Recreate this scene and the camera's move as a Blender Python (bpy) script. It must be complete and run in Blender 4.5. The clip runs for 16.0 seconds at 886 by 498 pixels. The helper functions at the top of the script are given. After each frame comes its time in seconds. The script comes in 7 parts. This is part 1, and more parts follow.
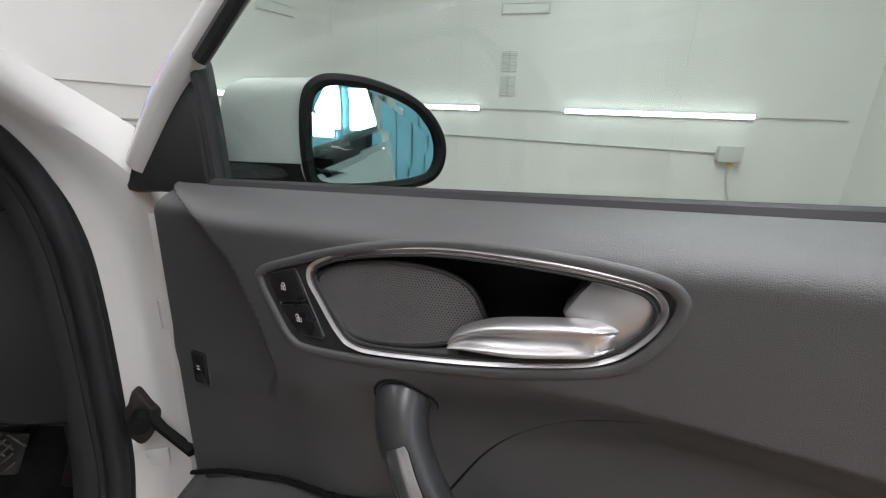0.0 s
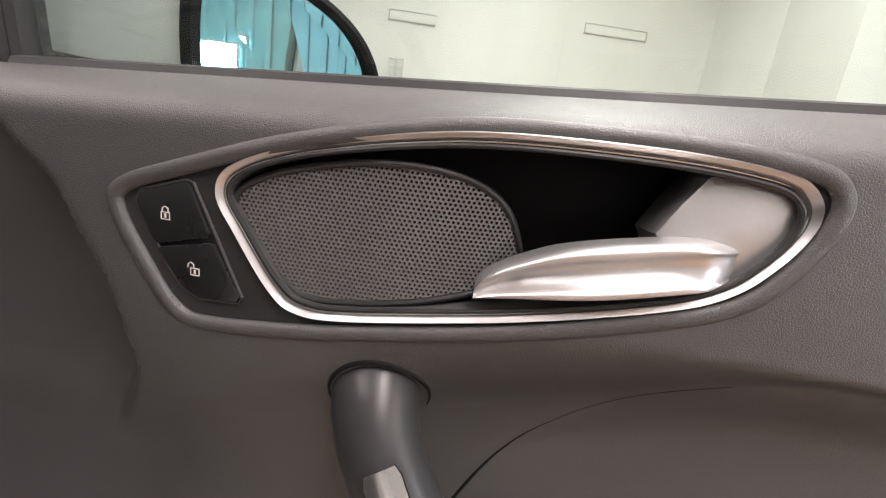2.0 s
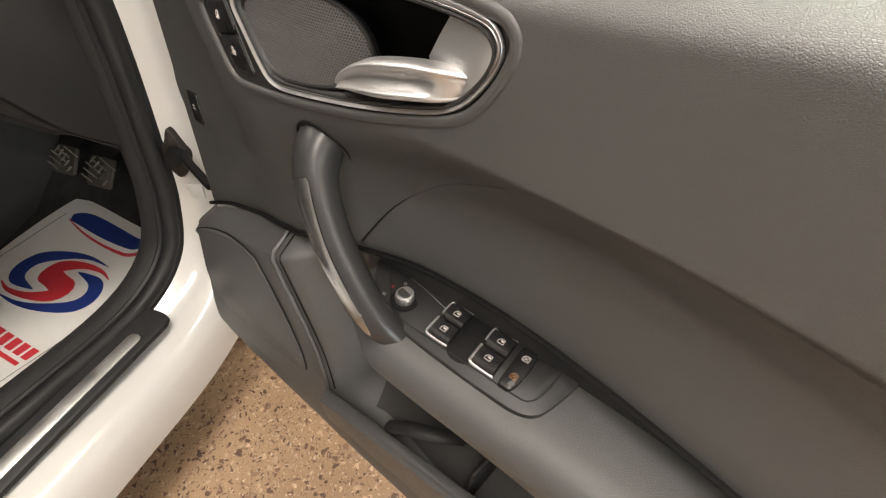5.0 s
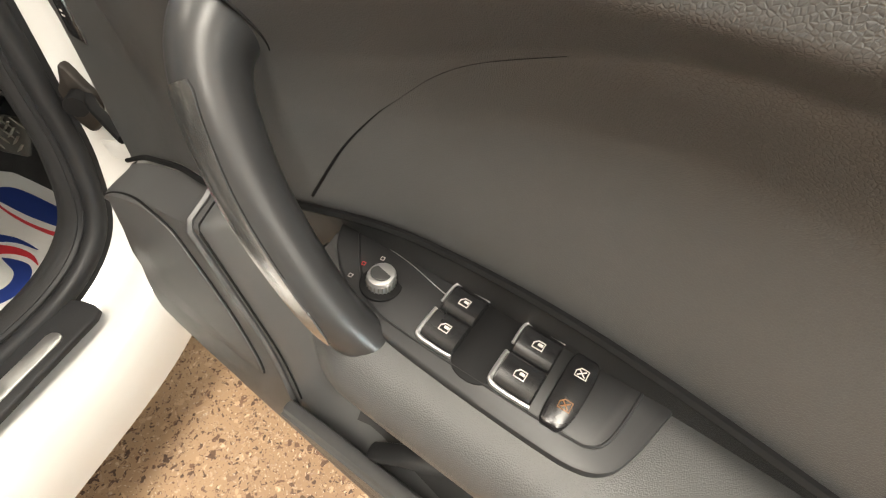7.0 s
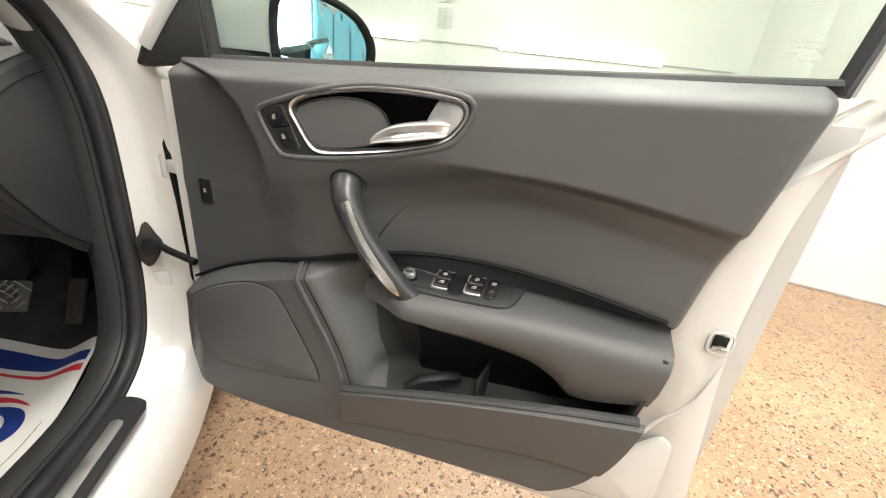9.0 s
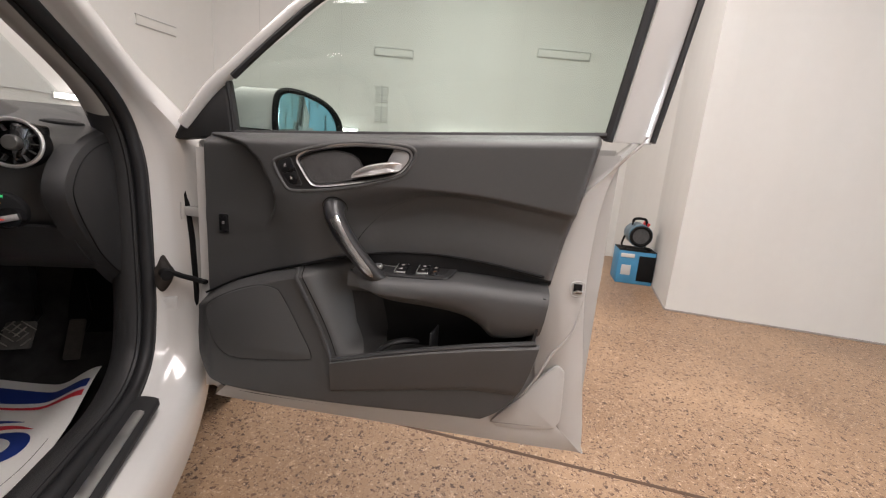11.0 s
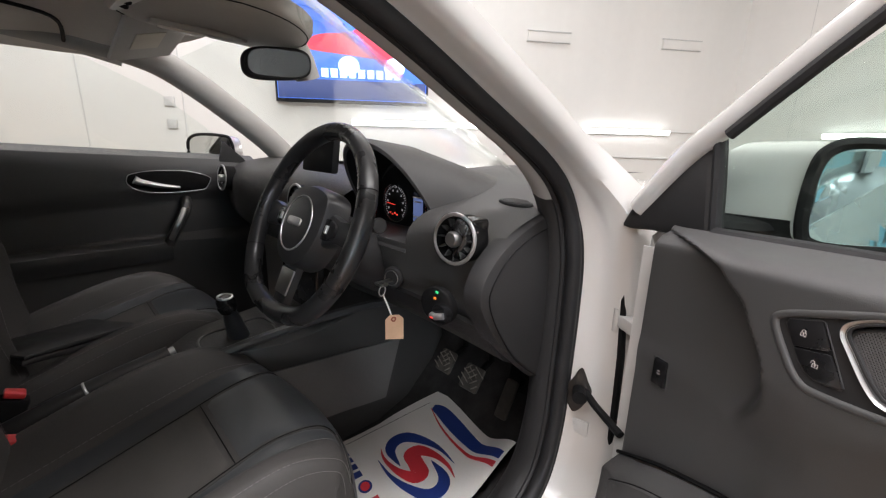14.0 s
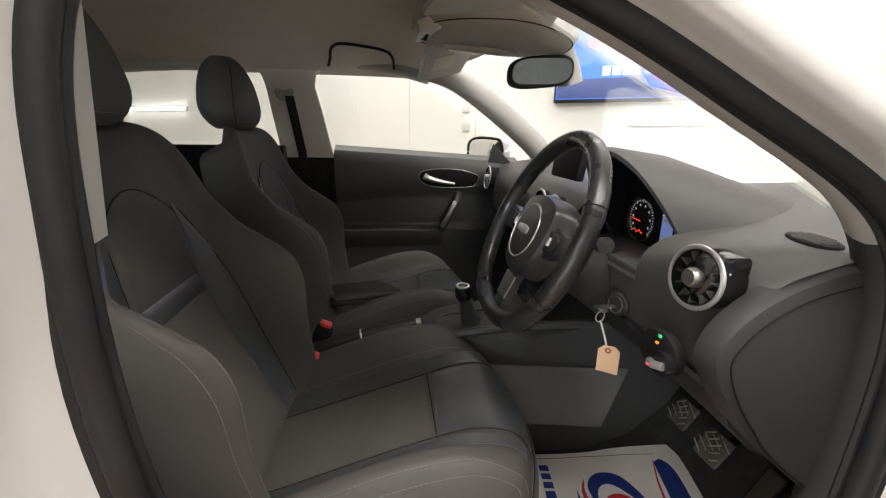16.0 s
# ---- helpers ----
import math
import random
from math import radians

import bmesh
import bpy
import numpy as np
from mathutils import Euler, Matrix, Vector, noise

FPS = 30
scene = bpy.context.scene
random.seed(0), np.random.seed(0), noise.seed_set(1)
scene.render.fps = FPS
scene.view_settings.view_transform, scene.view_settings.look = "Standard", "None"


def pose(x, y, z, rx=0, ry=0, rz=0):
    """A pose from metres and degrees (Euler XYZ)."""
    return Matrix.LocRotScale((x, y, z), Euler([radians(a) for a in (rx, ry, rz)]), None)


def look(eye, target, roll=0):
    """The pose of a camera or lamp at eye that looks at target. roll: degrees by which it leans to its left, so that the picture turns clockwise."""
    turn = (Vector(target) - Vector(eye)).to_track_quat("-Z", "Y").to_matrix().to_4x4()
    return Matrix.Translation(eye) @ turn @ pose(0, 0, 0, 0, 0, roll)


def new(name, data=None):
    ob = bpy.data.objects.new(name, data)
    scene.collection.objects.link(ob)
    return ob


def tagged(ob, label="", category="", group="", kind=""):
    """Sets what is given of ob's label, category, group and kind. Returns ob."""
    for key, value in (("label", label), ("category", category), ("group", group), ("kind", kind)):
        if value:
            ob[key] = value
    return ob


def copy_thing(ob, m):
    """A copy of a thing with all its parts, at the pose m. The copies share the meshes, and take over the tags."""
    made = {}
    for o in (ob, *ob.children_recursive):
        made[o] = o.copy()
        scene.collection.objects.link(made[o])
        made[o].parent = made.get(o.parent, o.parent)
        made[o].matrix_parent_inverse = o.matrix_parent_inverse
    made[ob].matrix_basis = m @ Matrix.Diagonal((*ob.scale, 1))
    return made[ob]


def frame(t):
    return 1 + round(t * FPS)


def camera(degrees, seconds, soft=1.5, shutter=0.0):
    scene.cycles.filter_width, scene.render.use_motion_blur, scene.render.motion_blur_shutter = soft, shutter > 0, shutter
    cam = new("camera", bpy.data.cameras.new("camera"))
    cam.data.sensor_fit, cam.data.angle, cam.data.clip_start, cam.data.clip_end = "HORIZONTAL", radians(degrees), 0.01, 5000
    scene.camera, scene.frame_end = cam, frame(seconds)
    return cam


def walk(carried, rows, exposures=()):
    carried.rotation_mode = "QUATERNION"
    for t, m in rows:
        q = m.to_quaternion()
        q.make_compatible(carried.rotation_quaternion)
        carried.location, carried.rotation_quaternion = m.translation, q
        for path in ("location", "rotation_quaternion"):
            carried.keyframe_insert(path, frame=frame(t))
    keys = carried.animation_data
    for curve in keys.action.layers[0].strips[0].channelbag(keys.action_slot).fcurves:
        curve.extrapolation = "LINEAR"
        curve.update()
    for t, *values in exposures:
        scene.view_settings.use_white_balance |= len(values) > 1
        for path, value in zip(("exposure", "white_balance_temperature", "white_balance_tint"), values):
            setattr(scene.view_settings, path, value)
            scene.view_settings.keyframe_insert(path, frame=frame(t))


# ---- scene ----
cam = camera(94.1, 16.0, soft=1.2)
PATH = [
    (0, (0.025, 0.076, 0.924), (-0.442, 1.929, 0.335), 2.4),
    (0.5, (-0.037, 0.132, 0.872), (-0.203, 2.038, 0.29), 4.6),
    (1, (-0.056, 0.146, 0.837), (-0.03, 2.075, 0.308), 6.2),
    (1.5, (-0.052, 0.146, 0.841), (0.055, 2.083, 0.355), 7.3),
    (2, (-0.048, 0.143, 0.847), (0.072, 2.082, 0.371), 7.8),
    (2.5, (-0.047, 0.142, 0.85), (0.005, 2.079, 0.356), 8.0),
    (3, (-0.048, 0.119, 0.866), (-0.178, 2.033, 0.302), 7.9),
    (3.5, (-0.001, 0.049, 0.929), (-0.343, 1.894, 0.236), 8.2),
    (4, (0.069, -0.007, 0.967), (-0.45, 1.703, 0.068), 8.9),
    (4.5, (0.139, 0.02, 0.945), (-0.463, 1.547, -0.198), 9.0),
    (5, (0.153, 0.092, 0.893), (-0.456, 1.477, -0.415), 8.2),
    (7.3, (0.113, 0.176, 0.803), (-0.387, 1.49, -0.619), 7.1),
    (7.5, (0.115, 0.172, 0.807), (-0.386, 1.52, -0.584), 7.1),
    (8, (0.139, 0.142, 0.839), (-0.331, 1.619, -0.425), 7.0),
    (8.5, (0.138, 0.003, 0.879), (-0.206, 1.678, -0.159), 7.0),
    (9, (0.114, -0.183, 0.887), (-0.039, 1.635, 0.065), 6.3),
    (9.2, (0.118, -0.228, 0.872), (0.041, 1.627, 0.13), 6.2),
    (11.3, (0.123, -0.492, 0.838), (0.205, 1.462, 0.422), 4.6),
    (11.5, (0.123, -0.483, 0.843), (0.163, 1.469, 0.411), 4.6),
    (12, (0.115, -0.388, 0.878), (-0.052, 1.551, 0.418), 4.2),
    (12.5, (0.078, -0.248, 0.918), (-0.46, 1.617, 0.436), 3.4),
    (13, (0.01, -0.21, 0.932), (-0.937, 1.49, 0.47), 3.3),
    (13.5, (-0.024, -0.148, 0.948), (-1.417, 1.196, 0.448), 1.9),
    (14, (-0.028, -0.105, 0.954), (-1.709, 0.853, 0.446), 1.4),
    (14.5, (-0.028, -0.075, 0.965), (-1.88, 0.476, 0.451), 0.9),
    (15, (-0.03, -0.064, 0.968), (-1.95, 0.153, 0.452), 0.9),
    (15.5, (-0.033, -0.052, 0.97), (-1.963, -0.087, 0.446), 0.9),
    (16, (-0.043, -0.037, 0.973), (-1.955, -0.264, 0.433), 0.9),
]
EXPOSURES = [
    (0, 0.04, 6200, 12), (0.5, -0.06, 6400, 17), (1, 0.22, 6700, 20), (1.5, 0.52, 6900, 19), (2, 0.66, 6850, 19), (2.5, 0.62, 6900, 18), (3, 0.57, 7050, 13), (3.5, 0.57, 7150, 12),
    (4, 0.52, 7200, 12), (4.5, 0.48, 7000, 14), (5, 0.62, 7300, 12), (7.3, 1.3, 7400, 8), (7.5, 1.3, 7400, 8), (8, 1.62, 7100, 9), (8.5, 1.52, 7000, 9), (9, 1.07, 6900, 8),
    (9.2, 0.92, 7000, 8), (11.3, 0.02, 6700, 18), (11.5, 0.02, 6600, 18), (12, 0.02, 6400, 18), (12.5, 0.02, 6300, 18), (13, 0.34, 6400, 17), (13.5, 0.42, 6500, 16), (14, 0.42, 6500, 15),
    (14.5, 0.46, 6500, 14), (15, 0.58, 6700, 14), (15.5, 0.74, 6700, 13), (16, 0.87, 6800, 12),
]
walk(cam, [(t, look(e, g, r)) for t, e, g, r in PATH], exposures=EXPOSURES)

# ---- light ----
world = bpy.data.worlds.new("world")
scene.world = world
world.use_nodes = True
world.node_tree.nodes["Background"].inputs[0].default_value = (0.9, 0.95, 1.0, 1)
world.node_tree.nodes["Background"].inputs[1].default_value = 0.05


def area_lamp(name, at, size, power, colour=(1, 0.985, 0.965), turn=(0, 0, 0)):
    data = bpy.data.lights.new(name, "AREA")
    data.shape, data.size, data.size_y = "RECTANGLE", size[0], size[1]
    data.energy, data.color = power, colour
    ob = new(name, data)
    ob.matrix_basis = pose(*at, *turn)
    return tagged(ob, "long white ceiling strip light", "lamp", kind="structure")


for lx, ly, power in ((-2.2, 0.8, 17), (0.6, 1.5, 52), (-1.9, -1.45, 44), (0.3, -0.6, 58), (2.7, -1.6, 30)):
    area_lamp("ceiling_lamp", (lx, ly, 2.82), (0.5, 2.2), power)


# ---- materials ----
def nodes_of(name):
    m = bpy.data.materials.new(name)
    m.use_nodes = True
    nt = m.node_tree
    return m, nt, nt.nodes, nt.links, nt.nodes["Principled BSDF"]


def surface(name, colour, rough=0.5, metal=0.0, vary=0.12, scale=6.0, grain=0.0, grain_scale=900.0,
            coat=0.0, cells=False, rough_vary=0.08, spec=0.5):
    """A base colour that drifts at a large and a small scale, with a fine relief."""
    m, nt, nodes, links, b = nodes_of(name)
    tc = nodes.new("ShaderNodeTexCoord")
    big = nodes.new("ShaderNodeTexNoise")
    big.inputs["Scale"].default_value, big.inputs["Detail"].default_value = scale, 6
    small = nodes.new("ShaderNodeTexNoise")
    small.inputs["Scale"].default_value, small.inputs["Detail"].default_value = scale * 22, 3
    for n in (big, small):
        links.new(tc.outputs["Object"], n.inputs["Vector"])
    add = nodes.new("ShaderNodeMath")
    add.operation = "MULTIPLY_ADD"
    links.new(small.outputs["Fac"], add.inputs[0])
    add.inputs[1].default_value = 0.35
    links.new(big.outputs["Fac"], add.inputs[2])
    ramp = nodes.new("ShaderNodeMapRange")
    ramp.inputs[1].default_value, ramp.inputs[2].default_value = 0.42, 0.92
    ramp.inputs[3].default_value, ramp.inputs[4].default_value = 1 - vary, 1 + vary
    links.new(add.outputs[0], ramp.inputs[0])
    mul = nodes.new("ShaderNodeVectorMath")
    mul.operation = "SCALE"
    mul.inputs[0].default_value = colour
    links.new(ramp.outputs[0], mul.inputs["Scale"])
    links.new(mul.outputs[0], b.inputs["Base Color"])
    rr = nodes.new("ShaderNodeMapRange")
    rr.inputs[1].default_value, rr.inputs[2].default_value = 0.3, 0.7
    rr.inputs[3].default_value, rr.inputs[4].default_value = max(0.02, rough - rough_vary), min(1, rough + rough_vary)
    links.new(big.outputs["Fac"], rr.inputs[0])
    links.new(rr.outputs[0], b.inputs["Roughness"])
    b.inputs["Metallic"].default_value = metal
    b.inputs["Specular IOR Level"].default_value = spec
    b.inputs["Coat Weight"].default_value, b.inputs["Coat Roughness"].default_value = coat, 0.04
    if grain:
        bump = nodes.new("ShaderNodeBump")
        bump.inputs["Strength"].default_value, bump.inputs["Distance"].default_value = grain, 0.0006
        if cells:
            tex = nodes.new("ShaderNodeTexVoronoi")
            tex.feature = "DISTANCE_TO_EDGE"
            tex.inputs["Scale"].default_value = grain_scale
            pebble = nodes.new("ShaderNodeMapRange")
            pebble.interpolation_type = "SMOOTHSTEP"
            pebble.inputs[1].default_value, pebble.inputs[2].default_value = 0.0, 0.22
            links.new(tex.outputs["Distance"], pebble.inputs[0])
            links.new(pebble.outputs[0], bump.inputs["Height"])
        else:
            tex = nodes.new("ShaderNodeTexNoise")
            tex.inputs["Scale"].default_value, tex.inputs["Detail"].default_value = grain_scale, 2
            links.new(tex.outputs["Fac"], bump.inputs["Height"])
        links.new(tc.outputs["Object"], tex.inputs["Vector"])
        links.new(bump.outputs[0], b.inputs["Normal"])
    return m


def glowing(name, colour, strength):
    m, nt, nodes, links, b = nodes_of(name)
    b.inputs["Base Color"].default_value = (*colour, 1)
    b.inputs["Emission Color"].default_value = (*colour, 1)
    b.inputs["Emission Strength"].default_value = strength
    return m


def pane(name, tint, gloss=1.0):
    """Thin clear glass: light passes straight through with a tint, and the surface mirrors by Fresnel."""
    m, nt, nodes, links, b = nodes_of(name)
    nodes.remove(b)
    clear, shine, mix, edge, rise, gain = (nodes.new("ShaderNode" + k) for k in ("BsdfTransparent", "BsdfGlossy", "MixShader", "LayerWeight", "Math", "Math"))
    clear.inputs[0].default_value = (*tint, 1)
    shine.inputs["Roughness"].default_value = 0.01
    shine.inputs["Color"].default_value = (gloss, gloss, gloss, 1)
    edge.inputs[0].default_value = 0.5
    rise.operation, rise.inputs[1].default_value = "POWER", 5.0
    gain.operation, gain.inputs[1].default_value, gain.inputs[2].default_value = "MULTIPLY_ADD", 0.55, 0.03
    links.new(edge.outputs["Facing"], rise.inputs[0])
    links.new(rise.outputs[0], gain.inputs[0])
    links.new(gain.outputs[0], mix.inputs[0])
    links.new(clear.outputs[0], mix.inputs[1])
    links.new(shine.outputs[0], mix.inputs[2])
    links.new(mix.outputs[0], nodes["Material Output"].inputs[0])
    return m


def floor_material():
    """Ground concrete with brown and pale pebbles of several sizes."""
    m, nt, nodes, links, b = nodes_of("pebbled_concrete")
    tc = nodes.new("ShaderNodeTexCoord")
    noise_big = nodes.new("ShaderNodeTexNoise")
    noise_big.inputs["Scale"].default_value, noise_big.inputs["Detail"].default_value = 1.6, 8
    links.new(tc.outputs["Object"], noise_big.inputs["Vector"])
    base = nodes.new("ShaderNodeValToRGB")
    e = base.color_ramp.elements
    e[0].position, e[0].color = 0.3, (0.25, 0.155, 0.092, 1)
    e[1].position, e[1].color = 0.75, (0.46, 0.305, 0.19, 1)
    links.new(noise_big.outputs["Fac"], base.inputs[0])
    colour = base.outputs[0]
    warp, shift, bent = (nodes.new("ShaderNode" + k) for k in ("TexNoise", "VectorMath", "VectorMath"))
    warp.inputs["Scale"].default_value, warp.inputs["Detail"].default_value = 75, 2
    links.new(tc.outputs["Object"], warp.inputs["Vector"])
    shift.operation, shift.inputs[3].default_value = "SCALE", 0.026
    links.new(warp.outputs["Color"], shift.inputs[0])
    bent.operation = "ADD"
    links.new(tc.outputs["Object"], bent.inputs[0])
    links.new(shift.outputs[0], bent.inputs[1])
    for scale, cut, ramp_cols in ((76, 0.37, ((0.055, 0.028, 0.02), (0.15, 0.08, 0.05), (0.50, 0.34, 0.22))),
                                       (150, 0.35, ((0.06, 0.032, 0.024), (0.19, 0.105, 0.07), (0.60, 0.44, 0.31))),
                                       (300, 0.26, ((0.07, 0.045, 0.035), (0.32, 0.22, 0.15), (0.58, 0.48, 0.38)))):
        vor = nodes.new("ShaderNodeTexVoronoi")
        vor.inputs["Scale"].default_value, vor.inputs["Randomness"].default_value = scale, 1
        links.new(bent.outputs[0], vor.inputs["Vector"])
        sep = nodes.new("ShaderNodeSeparateColor")
        links.new(vor.outputs["Color"], sep.inputs[0])
        thr = nodes.new("ShaderNodeMath")
        thr.operation = "MULTIPLY"
        thr.inputs[1].default_value = cut * 1.5
        links.new(sep.outputs[1], thr.inputs[0])
        less = nodes.new("ShaderNodeMath")
        less.operation = "LESS_THAN"
        links.new(vor.outputs["Distance"], less.inputs[0])
        links.new(thr.outputs[0], less.inputs[1])
        stone = nodes.new("ShaderNodeValToRGB")
        se = stone.color_ramp.elements
        se[0].position, se[0].color = 0.1, (*ramp_cols[0], 1)
        se[1].position, se[1].color = 0.9, (*ramp_cols[2], 1)
        mid = se.new(0.5)
        mid.color = (*ramp_cols[1], 1)
        links.new(sep.outputs[0], stone.inputs[0])
        soft = nodes.new("ShaderNodeMath")
        soft.operation = "MULTIPLY"
        soft.inputs[1].default_value = 0.92
        links.new(less.outputs[0], soft.inputs[0])
        mix = nodes.new("ShaderNodeMix")
        mix.data_type = "RGBA"
        links.new(soft.outputs[0], mix.inputs[0])
        links.new(colour, mix.inputs[6])
        links.new(stone.outputs[0], mix.inputs[7])
        colour = mix.outputs[2]
    links.new(colour, b.inputs["Base Color"])
    rr = nodes.new("ShaderNodeMapRange")
    rr.inputs[3].default_value, rr.inputs[4].default_value = 0.32, 0.62
    links.new(noise_big.outputs["Fac"], rr.inputs[0])
    links.new(rr.outputs[0], b.inputs["Roughness"])
    fine = nodes.new("ShaderNodeTexNoise")
    fine.inputs["Scale"].default_value = 160
    links.new(tc.outputs["Object"], fine.inputs["Vector"])
    bump = nodes.new("ShaderNodeBump")
    bump.inputs["Strength"].default_value, bump.inputs["Distance"].default_value = 0.25, 0.002
    links.new(fine.outputs["Fac"], bump.inputs["Height"])
    links.new(bump.outputs[0], b.inputs["Normal"])
    return m


WALL = surface("painted_wall", (0.68, 0.685, 0.66), 0.55, vary=0.03, scale=0.9, grain=0.25, grain_scale=40)


def streak(m, amount):
    """Faint upright runs and smears down a painted wall."""
    nodes, links = m.node_tree.nodes, m.node_tree.links
    b = nodes["Principled BSDF"]
    paint = b.inputs["Base Color"].links[0].from_socket
    tc, mp, tex, rng, mul = (nodes.new("ShaderNode" + k) for k in ("TexCoord", "Mapping", "TexNoise", "MapRange", "VectorMath"))
    mp.inputs["Scale"].default_value = (4.5, 4.5, 0.4)
    tex.inputs["Scale"].default_value, tex.inputs["Detail"].default_value = 1.0, 6
    rng.inputs[1].default_value, rng.inputs[2].default_value = 0.35, 0.62
    rng.inputs[3].default_value, rng.inputs[4].default_value = 1 - amount, 1.0
    mul.operation = "SCALE"
    links.new(tc.outputs["Object"], mp.inputs["Vector"])
    links.new(mp.outputs[0], tex.inputs["Vector"])
    links.new(tex.outputs["Fac"], rng.inputs[0])
    links.new(paint, mul.inputs[0])
    links.new(rng.outputs[0], mul.inputs["Scale"])
    links.new(mul.outputs[0], b.inputs["Base Color"])


streak(WALL, 0.035)
CEIL = surface("ceiling_paint", (0.80, 0.78, 0.77), 0.7, vary=0.03, scale=1.2)
FLOOR = floor_material()
PAINT = surface("white_car_paint", (0.53, 0.522, 0.505), 0.22, vary=0.02, scale=3, coat=1.0, rough_vary=0.05)
TRIM = surface("grained_charcoal_plastic", (0.0632, 0.063, 0.0635), 0.42, vary=0.08, scale=5, grain=0.28, grain_scale=950, cells=True, spec=0.6)
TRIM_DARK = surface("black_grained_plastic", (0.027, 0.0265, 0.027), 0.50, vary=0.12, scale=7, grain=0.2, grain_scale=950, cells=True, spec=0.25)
SOFT = surface("soft_touch_plastic", (0.056, 0.056, 0.057), 0.36, vary=0.12, scale=9, grain=0.12, grain_scale=500)
PIANO = surface("gloss_black_plastic", (0.012, 0.012, 0.013), 0.24, vary=0.2, scale=20, spec=0.6)
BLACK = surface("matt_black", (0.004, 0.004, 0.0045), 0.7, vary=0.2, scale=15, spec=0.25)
RUBBER = surface("black_rubber", (0.016, 0.016, 0.017), 0.52, vary=0.2, scale=25, grain=0.2, grain_scale=300, spec=0.3)
CHROME = surface("satin_chrome", (0.66, 0.655, 0.66), 0.40, metal=0.9, vary=0.06, scale=30, rough_vary=0.05)
BEZEL_METAL = surface("polished_chrome", (0.56, 0.555, 0.56), 0.36, metal=0.95, vary=0.05, scale=30, rough_vary=0.04)
SILVER = surface("brushed_aluminium", (0.62, 0.62, 0.61), 0.38, metal=1.0, vary=0.1, scale=40, grain=0.1, grain_scale=1500)
LEATHER = surface("black_leather", (0.054, 0.058, 0.063), 0.32, vary=0.06, scale=10, grain=0.05, grain_scale=900, rough_vary=0.04)
BOLSTER = surface("black_woven_fabric", (0.068, 0.065, 0.063), 0.62, vary=0.12, scale=10, grain=0.7, grain_scale=1100, spec=0.3)
FABRIC = surface("charcoal_fabric", (0.086, 0.082, 0.078), 0.62, vary=0.16, scale=14, grain=0.9, grain_scale=1400, spec=0.2)
CARPET = surface("black_carpet", (0.042, 0.041, 0.041), 0.95, vary=0.3, scale=30, grain=1.0, grain_scale=700, spec=0.1)
LINER = surface("grey_headliner", (0.70, 0.675, 0.63), 0.9, vary=0.06, scale=8, grain=0.5, grain_scale=900, spec=0.2)
CONSOLE_GREY = surface("grey_roof_plastic", (0.40, 0.385, 0.355), 0.6, vary=0.05, scale=7, grain=0.25, grain_scale=800, spec=0.3)
PILLAR = surface("grey_pillar_trim", (0.36, 0.35, 0.33), 0.6, vary=0.06, scale=6, grain=0.3, grain_scale=700)
PAPER = surface("white_mat_paper", (0.74, 0.73, 0.70), 0.6, vary=0.04, scale=8, grain=0.3, grain_scale=120)
DASH_SKIN = surface("black_dash_skin", (0.058, 0.057, 0.056), 0.50, vary=0.08, scale=5, grain=0.24, grain_scale=820, cells=True, spec=0.32)
RIM_LEATHER = surface("worn_black_leather", (0.022, 0.022, 0.023), 0.30, vary=0.2, scale=18, grain=0.06, grain_scale=900, rough_vary=0.10)
GRIP = surface("satin_black_grip", (0.028, 0.028, 0.029), 0.34, vary=0.10, scale=9, rough_vary=0.04)
INLAY = surface("dark_chrome", (0.52, 0.52, 0.52), 0.23, metal=0.95, vary=0.06, scale=30, rough_vary=0.05)
MESH = surface("speaker_mesh_plastic", (0.125, 0.122, 0.122), 0.36, vary=0.08, scale=12)
INK_BLUE = surface("blue_print", (0.012, 0.035, 0.20), 0.55, vary=0.1, scale=12)
INK_RED = surface("red_print", (0.60, 0.035, 0.05), 0.55, vary=0.08, scale=12)
BUFF = surface("buff_card", (0.72, 0.47, 0.30), 0.75, vary=0.06, scale=40)
WHITE_MARK = glowing("white_marking", (0.55, 0.50, 0.48), 0.03)
RED_LAMP = glowing("red_marking", (0.8, 0.05, 0.03), 0.5)
GREEN_LAMP = glowing("green_marking", (0.04, 0.7, 0.25), 0.25)
AMBER = glowing("amber_marking", (0.24, 0.11, 0.04), 0.0)
PANEL = surface("satin_black_panel", (0.018, 0.018, 0.019), 0.46, vary=0.15, scale=20)
LED = glowing("led_tube", (1.0, 0.99, 0.96), 4.5)
DOOR_GLASS = pane("door_glass", (0.86, 0.93, 0.90))
CLEAR_GLASS = pane("window_glass", (0.96, 0.98, 0.97))
MIRROR = surface("mirror_glass", (0.62, 0.80, 0.86), 0.015, metal=1.0, vary=0.01, scale=3, rough_vary=0.005)
RED_BUTTON = surface("red_button", (0.62, 0.04, 0.04), 0.35, vary=0.05, scale=30)
BRASS = surface("steel", (0.5, 0.49, 0.46), 0.3, metal=1.0, vary=0.1, scale=60)
GREY_BOX = surface("grey_plastic", (0.52, 0.53, 0.52), 0.5, vary=0.05, scale=20)
BLUE_STRIP = surface("blue_strip_curtain", (0.30, 0.62, 0.76), 0.35, vary=0.12, scale=3)
TOOL_BLUE = surface("blue_printed_card", (0.05, 0.25, 0.45), 0.55, vary=0.15, scale=12)
YELLOW = surface("yellow_plastic", (0.75, 0.55, 0.05), 0.5, vary=0.05, scale=40)


